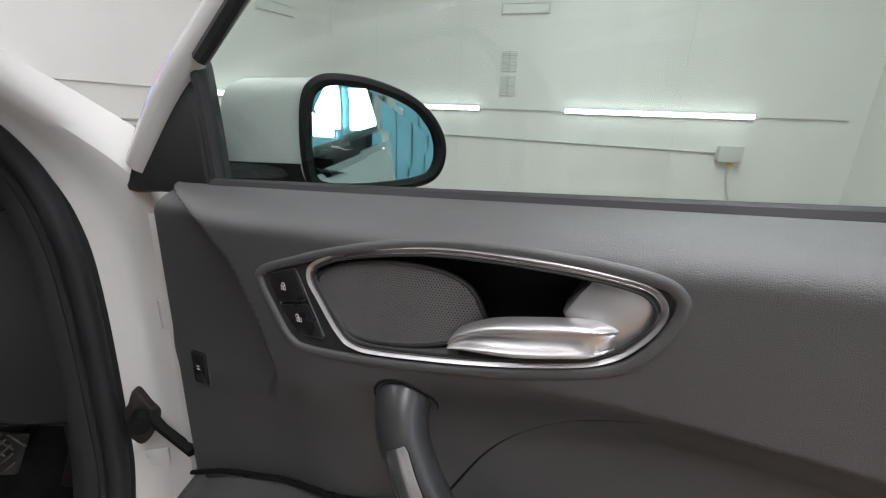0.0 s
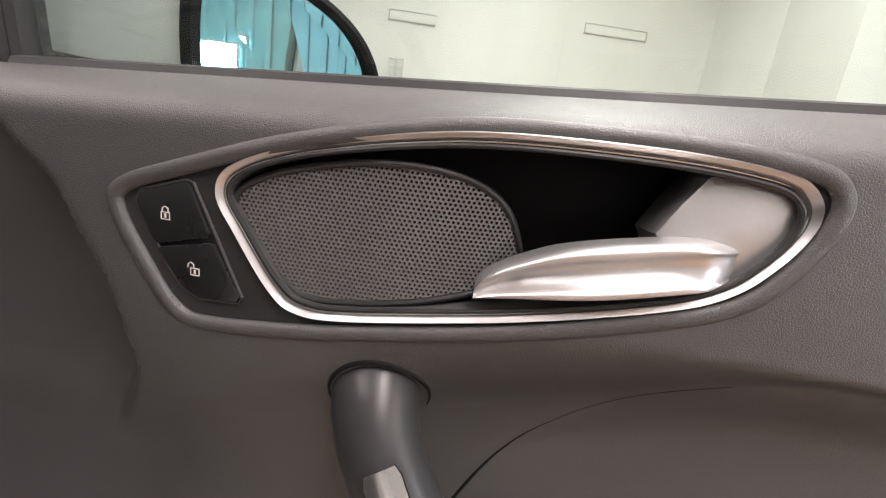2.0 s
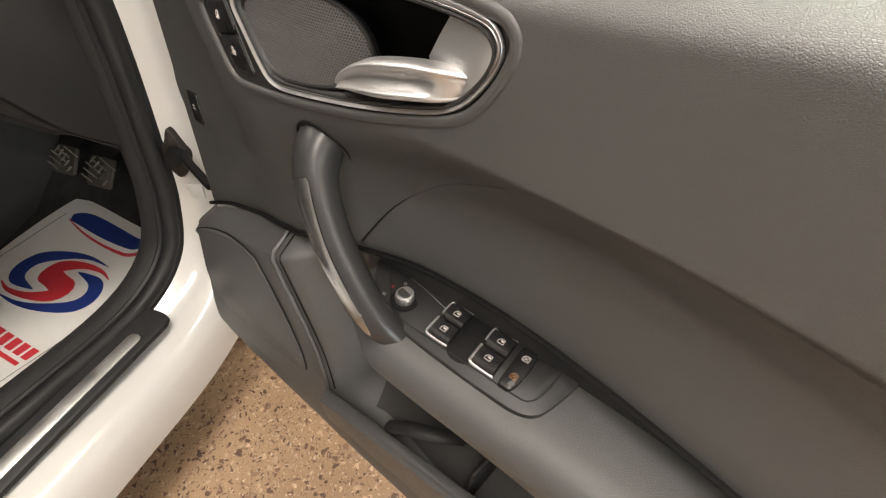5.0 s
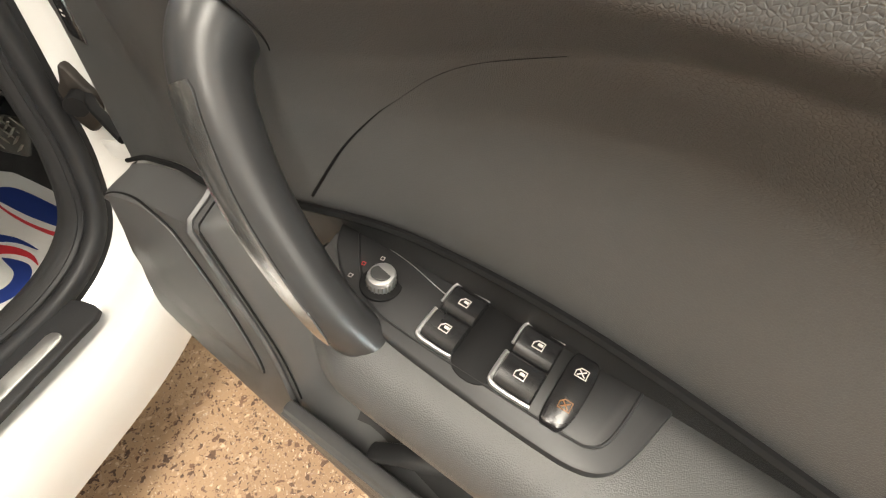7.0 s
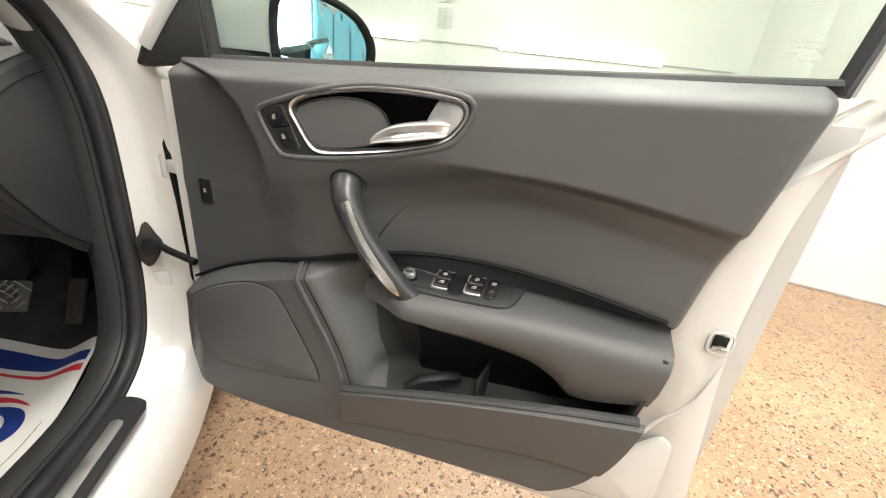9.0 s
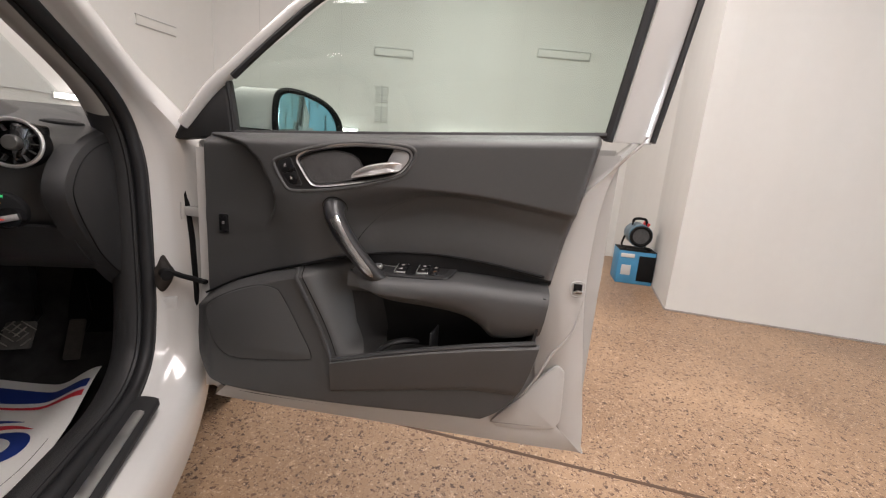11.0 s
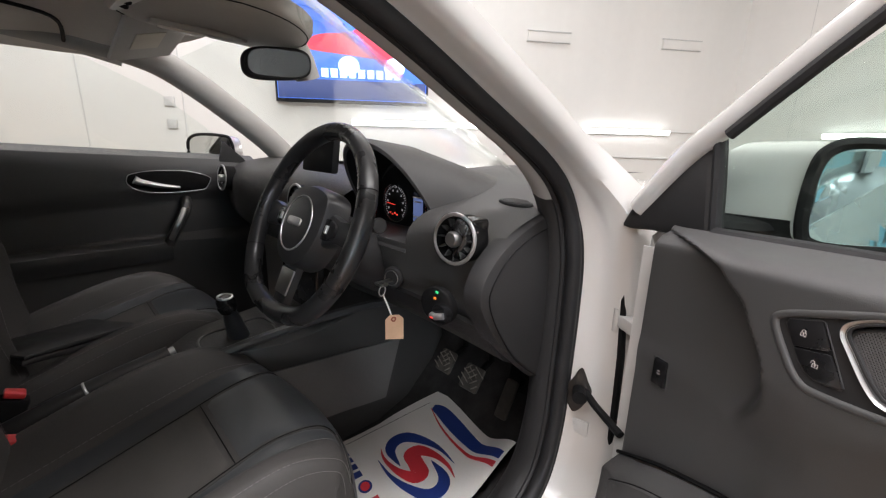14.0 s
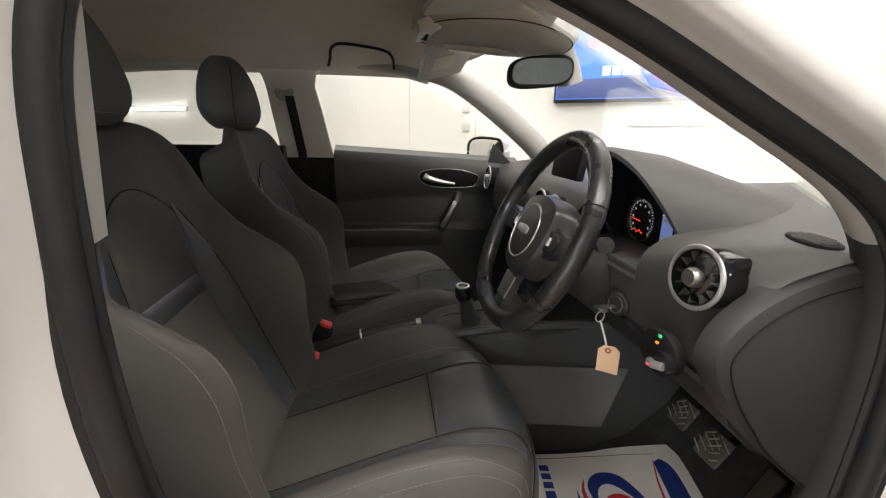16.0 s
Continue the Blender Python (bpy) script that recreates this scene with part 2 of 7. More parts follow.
# ---- building helpers ----
def V(*a):
    return Vector(a)


def spline(pts, n, closed=False):
    """A smooth curve through control points, n samples."""
    pts = [Vector(p) if len(p) == 3 else Vector((p[0], p[1], 0)) for p in pts]
    k, out = len(pts), []
    spans = k if closed else k - 1
    for i in range(n):
        f = i * spans / (n if closed else n - 1)
        j = min(int(f), spans - 1)
        t = f - j
        get = (lambda q: pts[q % k]) if closed else (lambda q: pts[max(0, min(k - 1, q))])
        a, b, c, d = get(j - 1), get(j), get(j + 1), get(j + 2)
        out.append(0.5 * ((2 * b) + (c - a) * t + (2 * a - 5 * b + 4 * c - d) * t * t + (3 * b - a - 3 * c + d) * t ** 3))
    return out


def along(pairs):
    """A smooth function through (x, y) pairs."""
    xs, ys = [p[0] for p in pairs], [p[1] for p in pairs]

    def f(x):
        if x <= xs[0]:
            return ys[0]
        if x >= xs[-1]:
            return ys[-1]
        i = max(q for q in range(len(xs) - 1) if xs[q] <= x)
        g = lambda q: ys[max(0, min(len(ys) - 1, q))]
        t = (x - xs[i]) / (xs[i + 1] - xs[i])
        m0 = (g(i + 1) - g(i - 1)) / (xs[min(len(xs) - 1, i + 1)] - xs[max(0, i - 1)]) * (xs[i + 1] - xs[i])
        m1 = (g(i + 2) - g(i)) / (xs[min(len(xs) - 1, i + 2)] - xs[i]) * (xs[i + 1] - xs[i])
        return (2 * t ** 3 - 3 * t * t + 1) * ys[i] + (t ** 3 - 2 * t * t + t) * m0 + (3 * t * t - 2 * t ** 3) * ys[i + 1] + (t ** 3 - t * t) * m1
    return f


def step(a, b, x):
    t = max(0.0, min(1.0, (x - a) / (b - a)))
    return t * t * (3 - 2 * t)


def inside(x, y, poly):
    hit, j = False, len(poly) - 1
    for i in range(len(poly)):
        a, b = poly[i], poly[j]
        if (a[1] > y) != (b[1] > y) and x < (b[0] - a[0]) * (y - a[1]) / (b[1] - a[1]) + a[0]:
            hit = not hit
        j = i
    return hit


def part(name, bm, material, parent=None, label="", smooth=True, fix=True):
    """Links a bmesh as one mesh object, under a thing or a part."""
    if fix:
        bmesh.ops.recalc_face_normals(bm, faces=bm.faces)
    data = bpy.data.meshes.new(name)
    bm.to_mesh(data)
    bm.free()
    for m in material if isinstance(material, (list, tuple)) else (material,):
        data.materials.append(m)
    if smooth:
        data.shade_smooth()
        data.set_sharp_from_angle(angle=radians(38))
    ob = new(name, data)
    if parent:
        ob.parent = parent
    if label:
        ob["label"] = label
    return ob


def sheet(rows, close_rows=False, close_cols=False, caps=False, keep=None, bm=None):
    """Quads over a grid of points; keep(point) drops faces whose middle it refuses."""
    bm = bm or bmesh.new()
    vs = [[bm.verts.new(p) for p in r] for r in rows]
    nr, nc = len(vs), len(vs[0])
    for i in range(nr if close_rows else nr - 1):
        for j in range(nc if close_cols else nc - 1):
            q = [vs[i][j], vs[i][(j + 1) % nc], vs[(i + 1) % nr][(j + 1) % nc], vs[(i + 1) % nr][j]]
            if keep and not keep(sum((v.co for v in q), Vector()) / 4):
                continue
            try:
                bm.faces.new(q)
            except ValueError:
                pass
    if caps:
        bm.faces.new(vs[0])
        bm.faces.new(vs[-1])
    loose = [v for v in bm.verts if not v.link_faces]
    bmesh.ops.delete(bm, geom=loose, context="VERTS")
    return bm


def thick(bm, d):
    """Gives an open sheet a thickness."""
    bmesh.ops.recalc_face_normals(bm, faces=bm.faces)
    bmesh.ops.solidify(bm, geom=list(bm.faces), thickness=d)
    return bm


def box(size, at=(0, 0, 0), bevel=0.0, turn=(0, 0, 0), bm=None, segs=2):
    bm = bm or bmesh.new()
    m = pose(*at, *turn) @ Matrix.Diagonal((*size, 1))
    made = bmesh.ops.create_cube(bm, size=1, matrix=m)
    if bevel:
        edges = list({e for v in made["verts"] for e in v.link_edges})
        bmesh.ops.bevel(bm, geom=edges, offset=bevel, segments=segs, profile=0.5, affect="EDGES")
    return bm


def tube(path, radius, sides=10, closed=False, flat=1.0, up=(0, 0, 1), bm=None, twist=None):
    """A pipe along a path; radius is a number or a function of 0..1; flat squeezes it along up."""
    path = [Vector(p) for p in path]
    n, rows = len(path), []
    for i, p in enumerate(path):
        a = path[(i - 1) % n] if closed or i else path[0]
        b = path[(i + 1) % n] if closed or i < n - 1 else path[-1]
        d = (b - a).normalized()
        side = d.cross(Vector(up))
        side = side.normalized() if side.length > 1e-6 else d.orthogonal().normalized()
        top = side.cross(d)
        f = i / max(1, n - 1)
        r = radius(f) if callable(radius) else radius
        fl = flat(f) if callable(flat) else flat
        rows.append([p + side * (r * math.cos(t)) + top * (r * fl * math.sin(t))
                     for t in (2 * math.pi * k / sides for k in range(sides))])
    return sheet(rows, close_rows=closed, close_cols=True, caps=not closed, bm=bm)


def plate(outline, depth, bevel, place, bm=None, crown=0.0):
    """A solid plate of an outline (a, b) with rounded front edges. place(a, b, c) puts it; c grows to the front."""
    bm = bm or bmesh.new()
    pts = [Vector((p[0], p[1])) for p in outline]
    mid = sum(pts, Vector((0, 0))) / len(pts)

    def inset(d):
        out, n = [], len(pts)
        for i in range(n):
            e = pts[(i + 1) % n] - pts[i - 1]
            nrm = Vector((-e.y, e.x))
            nrm = nrm.normalized() if nrm.length > 1e-9 else Vector((0, 0))
            if nrm.dot(mid - pts[i]) < 0:
                nrm = -nrm
            out.append(pts[i] + nrm * d)
        return out
    rings = [(inset(0), 0), (inset(0), depth - bevel), (inset(bevel * 0.3), depth - bevel * 0.3), (inset(bevel), depth)]
    rows = [[place(p.x, p.y, c) for p in ring] for ring, c in rings]
    if crown:
        inner = [mid + (p - mid) * 0.5 for p in rings[-1][0]]
        rows.append([place(p.x, p.y, depth + crown) for p in inner])
    return sheet(rows, close_cols=True, caps=True, bm=bm)


def disc(radius, depth, at, axis_to, sides=32, bevel=0.0, bm=None):
    """A round plate at a place, its front towards axis_to."""
    d = (Vector(axis_to)).normalized()
    x = d.orthogonal().normalized()
    y = d.cross(x)
    at = Vector(at)
    prof = [(radius, 0), (radius, depth - bevel), (radius - bevel, depth)]
    rows = [[at + d * c + x * (r * math.cos(t)) + y * (r * math.sin(t)) for t in (2 * math.pi * k / sides for k in range(sides))] for r, c in prof]
    return sheet(rows, close_cols=True, caps=True, bm=bm)


def ring(radius, r, at, axis, sides=48, flat=1.0, bm=None):
    d = Vector(axis).normalized()
    x = d.orthogonal().normalized()
    y = d.cross(x)
    at = Vector(at)
    return tube([at + x * (radius * math.cos(t)) + y * (radius * math.sin(t)) for t in (2 * math.pi * k / sides for k in range(sides))],
                r, 8, closed=True, flat=flat, up=d, bm=bm)


def empty(name, at=Matrix.Identity(4), parent=None):
    ob = new(name)
    ob.matrix_basis = at
    ob.empty_display_size = 0.1
    if parent:
        ob.parent = parent
    return ob


# ---- the hall ----
def wall_between(name, a, b, z0=0.0, z1=2.9, t=0.12, mat=WALL, label="white painted wall"):
    """An upright wall from a to b in plan; its visible face lies on that line, the thickness to the right of a to b."""
    a, b = Vector((*a, 0)), Vector((*b, 0))
    d = (b - a).normalized()
    out = Vector((d.y, -d.x, 0)) * t
    bm = bmesh.new()
    foot = [a, b, b + out, a + out]
    lo = [bm.verts.new(p + V(0, 0, z0)) for p in foot]
    hi = [bm.verts.new(p + V(0, 0, z1)) for p in foot]
    bm.faces.new(lo), bm.faces.new(hi)
    for i in range(4):
        bm.faces.new((lo[i], lo[(i + 1) % 4], hi[(i + 1) % 4], hi[i]))
    return tagged(part(name, bm, mat, smooth=False), label, "wall", kind="structure")


CORNER = V(-1.95, 3.65, 0)                       # where the screen wall meets the far wall
SCREEN_TURN = radians(20)
SD = V(-math.sin(SCREEN_TURN), -math.cos(SCREEN_TURN), 0)   # along the screen wall, away from the corner
SN = V(math.cos(SCREEN_TURN), -math.sin(SCREEN_TURN), 0)    # out of the screen wall, into the hall
END = CORNER + SD * 9.4
bm = box((14, 14, 0.1), (0, 0, -0.05))
FLOOR_OB = tagged(part("floor", bm, FLOOR, smooth=False), "brown pebbled concrete floor with worn patches", "floor", kind="structure")
bm = tube([V(-1.2, 1.08, 0.0), V(0.168, 0.667, 0.0), V(0.81, 0.479, 0.0), V(1.9, 0.16, 0.0)], 0.007, 6, flat=0.25)
part("expansion_joint", bm, surface("joint_filler", (0.10, 0.06, 0.04), 0.8, vary=0.3, scale=30), FLOOR_OB, "dark floor joint")
bm = box((14, 14, 0.1), (0, 0, 2.95))
tagged(part("ceiling", bm, CEIL, smooth=False), "white painted ceiling", "ceiling", kind="structure")
NORTH_WALL = wall_between("wall_north", (2.05, 3.65), (-1.95, 3.65))
WEST_WALL = wall_between("wall_west", tuple(CORNER.xy), tuple(END.xy))
wall_between("wall_south", tuple(END.xy), (4.6, -5.2))
wall_between("wall_pier", (2.03, 2.9), (2.05, 3.65))
wall_between("wall_pier_side", (1.70, 2.02), (2.03, 2.9))
wall_between("wall_pier_front", (4.6, 1.03), (1.70, 2.02))
wall_between("wall_east", (4.6, -5.2), (4.6, 1.03))


# thin grey line where the pier walls meet the floor
BASE_GREY = surface("grey_base_line", (0.30, 0.27, 0.25), 0.7, vary=0.3, scale=20)
for pa, pb in (((4.6, 1.03), (1.70, 2.02)), ((1.70, 2.02), (2.03, 2.9))):
    pa, pb = V(*pa, 0.004), V(*pb, 0.004)
    part("wall_base_line", tube([pa, pa.lerp(pb, 0.5), pb], 0.008, 6), BASE_GREY, FLOOR_OB, "thin grey line along the wall base")


def wall_frame(origin, axis, out):
    """Places (a along the wall, b up, c out of the wall)."""
    o, x, n = Vector(origin), Vector(axis), Vector(out)
    return lambda a, b, c: o + x * a + V(0, 0, b) + n * c


NORTH = wall_frame((0, 3.65, 0), (1, 0, 0), (0, -1, 0))
WEST = wall_frame(CORNER, -SD, SN)               # a runs towards the corner, negative along the wall


def rect(a0, b0, a1, b1):
    return [(a0, b0), (a1, b0), (a1, b1), (a0, b1)]


for a in (-1.53, -0.795, 0.882):
    part("panel_joint", tube([NORTH(a, 0.0, 0.0005), NORTH(a, 1.4, 0.0005), NORTH(a, 2.9, 0.0005)], 0.0022, 6, up=(0, 1, 0), flat=0.5), GREY_BOX, NORTH_WALL, "thin panel joint")


def strip_light(where, a0, a1, z):
    thing = empty("strip_light", Matrix.Translation(where((a0 + a1) / 2, z, 0)))
    base = thing.matrix_basis.translation.copy()
    loc = lambda a, b, c: where(a, b, c) - base
    part("housing", plate(rect(a0, z - 0.022, a1, z + 0.022), 0.022, 0.004, loc), GREY_BOX, thing)
    part("tube", plate(rect(a0 + 0.006, z - 0.017, a1 - 0.006, z + 0.017), 0.035, 0.012, lambda a, b, c: loc(a, b, c + 0.0205)), LED, thing, "glowing white LED diffuser")
    return tagged(thing, "slim white LED batten glowing on the wall", "strip light", "wall strip lights")


for a0, a1 in ((-1.32, -0.607), (0.067, 1.375)):
    strip_light(NORTH, a0, a1, 1.043)
for d0, d1, z in ((3.02, 2.02, 1.062), (1.30, 0.56, 1.055), (8.85, 7.6, 1.20)):
    strip_light(WEST, -d0, -d1, z)
for d in (4.09, 4.68):
    part("panel_joint", tube([WEST(-d, 0.0, 0.0005), WEST(-d, 1.4, 0.0005), WEST(-d, 2.9, 0.0005)], 0.004, 6, up=(1, 0, 0), flat=0.5), GREY_BOX, WEST_WALL, "thin panel joint")
for z in (1.02, 1.16):
    part("latch_plate", plate(rect(-4.20, z - 0.03, -4.14, z + 0.03), 0.012, 0.003, WEST), GREY_BOX, WEST_WALL, "small grey latch plate")


def conduit(where, a0, a1, z0, z1, r=0.008):
    bm = tube([where(a0, z0, 0.012), where((a0 + a1) / 2, (z0 + z1) / 2, 0.012), where(a1, z1, 0.012)], r, 8)
    return tagged(part("conduit", bm, GREY_BOX), "thin grey cable conduit clipped along the wall", "conduit", "wall conduits")


conduit(NORTH, -1.9, 1.19, 0.842, 0.785)
conduit(NORTH, -0.6, 0.07, 1.043, 1.043, 0.005)
conduit(NORTH, 1.375, 1.95, 1.043, 1.043, 0.005)
conduit(WEST, -2.02, -1.30, 1.062, 1.062, 0.005)
conduit(WEST, -0.55, -0.02, 1.062, 1.062, 0.005)
conduit(WEST, -1.9, -0.02, 0.87, 0.85)
thing = empty("junction_box", Matrix.Translation((1.265, 3.65, 0.78)))
part("body", box((0.15, 0.07, 0.105), (0, -0.037, 0), 0.008), GREY_BOX, thing)
part("lid", box((0.155, 0.012, 0.11), (0, -0.078, 0.0), 0.004), GREY_BOX, thing)
part("gland", box((0.035, 0.035, 0.03), (0.02, -0.045, -0.066), 0.005), YELLOW, thing, "yellow cable gland")
part("cable", tube(spline([(0.02, -0.045, -0.08), (0.03, -0.04, -0.2), (0.07, -0.04, -0.33), (0.16, -0.03, -0.48), (0.3, -0.02, -0.7)], 24), 0.006, 6), GREY_BOX, thing, "hanging grey cable")
tagged(thing, "grey electrical junction box with hanging cable on the wall", "junction box")


def plate_vent(where, a0, z0, a1, z1, name="wall_plate", sides=True):
    """A shallow rectangular plate: frame, panel, and a shadow gap along its top."""
    base = where((a0 + a1) / 2, (z0 + z1) / 2, 0)
    thing = empty(name, Matrix.Translation(base))
    loc = lambda a, b, c: where(a, b, c) - base
    part("panel", plate(rect(a0 + 0.006, z0 + 0.006, a1 - 0.006, z1 - 0.006), 0.010, 0.002, loc), WALL, thing)
    for r in (rect(a0, z1 - 0.006, a1, z1), rect(a0, z0, a1, z0 + 0.004), rect(a0, z0, a0 + 0.004, z1), rect(a1 - 0.004, z0, a1, z1))[:4 if sides else 2]:
        part("rim", plate(r, 0.016, 0.001, loc), GREY_BOX, thing)
    return tagged(thing, "white rectangular access plate set in the wall", "wall plate", "wall plates")


plate_vent(NORTH, -0.485, 1.735, -0.122, 1.81)
plate_vent(NORTH, 1.03, 1.85, 1.53, 1.925)
plate_vent(WEST, -1.775, 1.655, -1.445, 1.73, sides=False)
plate_vent(WEST, -0.71, 1.66, -0.38, 1.735, sides=False)


def louvre(where, a0, z0, a1, z1):
    base = where((a0 + a1) / 2, (z0 + z1) / 2, 0)
    thing = empty("louvre_vent", Matrix.Translation(base))
    loc = lambda a, b, c: where(a, b, c) - base
    part("backing", plate(rect(a0, z0, a1, z1), 0.004, 0.001, loc), GREY_BOX, thing)
    mid = (a0 + a1) / 2
    n = 9
    for col in ((a0, mid - 0.01), (mid + 0.01, a1)):
        for i in range(n):
            z = z0 + (i + 0.5) * (z1 - z0) / n
            part("slat", plate(rect(col[0], z - 0.006, col[1], z + 0.006), 0.012, 0.003, loc), WALL, thing)
    return tagged(thing, "white louvred ventilation grille on the wall", "wall vent", "louvred vents")


louvre(NORTH, -0.455, 1.325, -0.34, 1.475)
louvre(NORTH, -0.455, 1.145, -0.34, 1.295)

# the picture screen on the west wall
base = WEST(-3.0, 1.62, 0)
thing = empty("wall_screen", Matrix.Translation(base))
loc = lambda a, b, c: WEST(a, b, c) - base
SCREEN_BLUE = glowing("screen_blue", (0.05, 0.15, 0.62), 1.1)
SCREEN_RED = glowing("screen_red", (0.60, 0.05, 0.09), 0.9)
SCREEN_DARK = glowing("screen_dark", (0.03, 0.05, 0.16), 0.8)
SCREEN_PALE = glowing("screen_pale", (0.55, 0.75, 1.0), 1.6)
part("case", plate(rect(-3.50, 1.185, -2.485, 1.83), 0.05, 0.006, loc), BLACK, thing, "thin black bezel")
part("panel", plate(rect(-3.485, 1.205, -2.50, 1.815), 0.004, 0.001, lambda a, b, c: loc(a, b, c + 0.0505)), SCREEN_BLUE, thing, "glowing blue picture")
pic = lambda a, b, c: loc(a, b, c + 0.055)
part("picture_band", plate(rect(-3.48, 1.21, -2.505, 1.33), 0.002, 0.0005, pic), SCREEN_DARK, thing)
part("picture_car", plate(spline([(-3.3, 1.52), (-3.22, 1.60), (-3.0, 1.63), (-2.86, 1.72), (-2.66, 1.70), (-2.55, 1.6), (-2.56, 1.5), (-2.75, 1.47), (-3.05, 1.49)], 40, True), 0.003, 0.0006, pic), SCREEN_RED, thing)
for a in (-3.02, -2.72):
    part("picture_lamp", plate([(a + 0.07 * math.cos(t / 3.0), 1.42 + 0.06 * math.sin(t / 3.0)) for t in range(19)], 0.003, 0.0006, lambda q, w, e: loc(q, w, e + 0.0585)), SCREEN_PALE, thing)
for i in range(9):
    part("picture_bar", plate(rect(-3.2 + i * 0.06, 1.345, -3.155 + i * 0.06, 1.40), 0.002, 0.0005, lambda q, w, e: loc(q, w, e + 0.0585)), SCREEN_PALE, thing)
tagged(thing, "flat wall screen with a glowing blue and red picture", "screen")

# the heater on its box by the pier
thing = empty("cardboard_box", pose(1.80, 2.72, 0, 0, 0, -15))
part("carton", box((0.27, 0.24, 0.26), (0, 0, 0.131), 0.004), TOOL_BLUE, thing)
part("flap", box((0.27, 0.118, 0.004), (0, -0.061, 0.2635), 0.001), BLACK, thing, "dark printed lid flap")
part("flap", box((0.27, 0.118, 0.004), (0, 0.061, 0.2635), 0.001), BLACK, thing, "dark printed lid flap")
part("print_bar", box((0.10, 0.004, 0.03), (-0.07, -0.1225, 0.225), 0.001), WALL, thing)
part("print_panel", box((0.12, 0.004, 0.2), (0.075, -0.1225, 0.13), 0.001), BLACK, thing)
part("print_picture", box((0.07, 0.004, 0.08), (-0.07, -0.1225, 0.11), 0.001), GREY_BOX, thing)
tagged(thing, "blue and black printed cardboard box on the floor", "box")
thing = empty("fan_heater", pose(1.80, 2.72, 0.268, 0, 0, -15))
drum = []
for y in (-0.11, -0.10, 0.10, 0.115):
    r = 0.088 if abs(y) < 0.105 else 0.078
    drum.append([V(r * math.cos(t), y, 0.115 + r * math.sin(t)) for t in (2 * math.pi * k / 28 for k in range(28))])
part("drum", sheet(drum, close_cols=True, caps=True), surface("blue_enamel", (0.06, 0.13, 0.18), 0.35, vary=0.1, scale=20), thing)
part("front_grille", ring(0.07, 0.012, (0, -0.113, 0.115), (0, 1, 0)), BLACK, thing)
part("heating_plate", disc(0.062, 0.004, (0, -0.111, 0.115), (0, -1, 0)), surface("heater_plate", (0.09, 0.095, 0.10), 0.4, metal=0.5, vary=0.2, scale=60), thing)
part("carry_handle", tube(spline([(-0.05, 0, 0.185), (-0.04, 0, 0.235), (0.04, 0, 0.235), (0.05, 0, 0.185)], 14), 0.01, 8), BLACK, thing)
part("switch", box((0.05, 0.04, 0.03), (0.055, 0.02, 0.20), 0.006, (0, 30, 0)), RED_BUTTON, thing, "red control knob")
part("stand", tube(spline([(-0.09, -0.09, 0.008), (-0.09, 0.09, 0.008), (-0.095, 0.0, 0.09)], 12), 0.008, 6), BLACK, thing)
part("stand", tube(spline([(0.09, -0.09, 0.008), (0.09, 0.09, 0.008), (0.095, 0.0, 0.09)], 12), 0.008, 6), BLACK, thing)
tagged(thing, "small blue round fan heater standing on a cardboard box", "heater")

# blue strip curtain in the bright east doorway, seen in the door mirror
base = V(4.45, -1.5, 0)
thing = empty("strip_curtain", Matrix.Translation(base))
part("rail", box((0.06, 3.4, 0.08), (0, 0, 2.30), 0.008), BLACK, thing)
for i in range(17):
    part("curtain_strip", box((0.008, 0.185, 2.24), (0.012 * (i % 2), -1.6 + i * 0.2, 1.13), 0.003), BLUE_STRIP, thing)
tagged(thing, "blue plastic strip curtain hanging from a dark rail", "strip curtain")
DAYLIGHT = glowing("daylight_panel", (0.84, 0.93, 1.0), 26.0)
for y, z in ((-2.35, 1.15), (-1.85, 1.15)):
    thing = empty("lit_window", Matrix.Translation((4.42, y, z)))
    part("glass", box((0.012, 0.36, 0.95), (0, 0, 0), 0.003), DAYLIGHT, thing, "bright daylit glass")
    for dy in (-0.195, 0.195):
        part("stile", box((0.03, 0.03, 1.02), (0, dy, 0), 0.004), GREY_BOX, thing)
    for dz in (-0.49, 0.49):
        part("rail", box((0.03, 0.36, 0.03), (0, 0, dz), 0.004), GREY_BOX, thing)
    tagged(thing, "tall bright daylit window behind the strip curtain", "window", "lit windows")


# ---- the car ----
CAR = empty("car", pose(-1.1737, 0.2492, 0, 0, 0, 14.5))
tagged(CAR, "white compact car with black interior and open driver door", "car")

# the open driver door: s along the door from its hinge edge, n towards the cabin side, z up
DOOR_AT = pose(0.8343, -0.0879, 0, 0, 0, -23.65)


def dr(s, z, n):
    return V(s, -n, z)


Z_TOP = along([(0.0, 0.857), (0.386, 0.879), (0.80, 0.906)])
Z_SEAM = along([(0.0, 0.519), (0.091, 0.566), (0.218, 0.609), (0.338, 0.640), (0.464, 0.655), (0.574, 0.654), (0.66, 0.645), (0.74, 0.634)])
S_REAR = along([(0.335, 0.574), (0.372, 0.638), (0.418, 0.676), (0.519, 0.703), (0.644, 0.719), (0.759, 0.742), (0.91, 0.772)])
Z_CREASE = along([(0.15, 0.730), (0.286, 0.758), (0.40, 0.775), (0.49, 0.781), (0.60, 0.776), (0.76, 0.755)])
S_CURVE = along([(0.62, 0.12), (0.65, 0.133), (0.687, 0.153), (0.72, 0.169), (0.737, 0.171), (0.765, 0.165), (0.79, 0.151), (0.81, 0.140), (0.825, 0.123), (0.838, 0.108), (0.847, 0.078), (0.852, 0.045), (0.857, 0.0), (0.875, -0.16)])
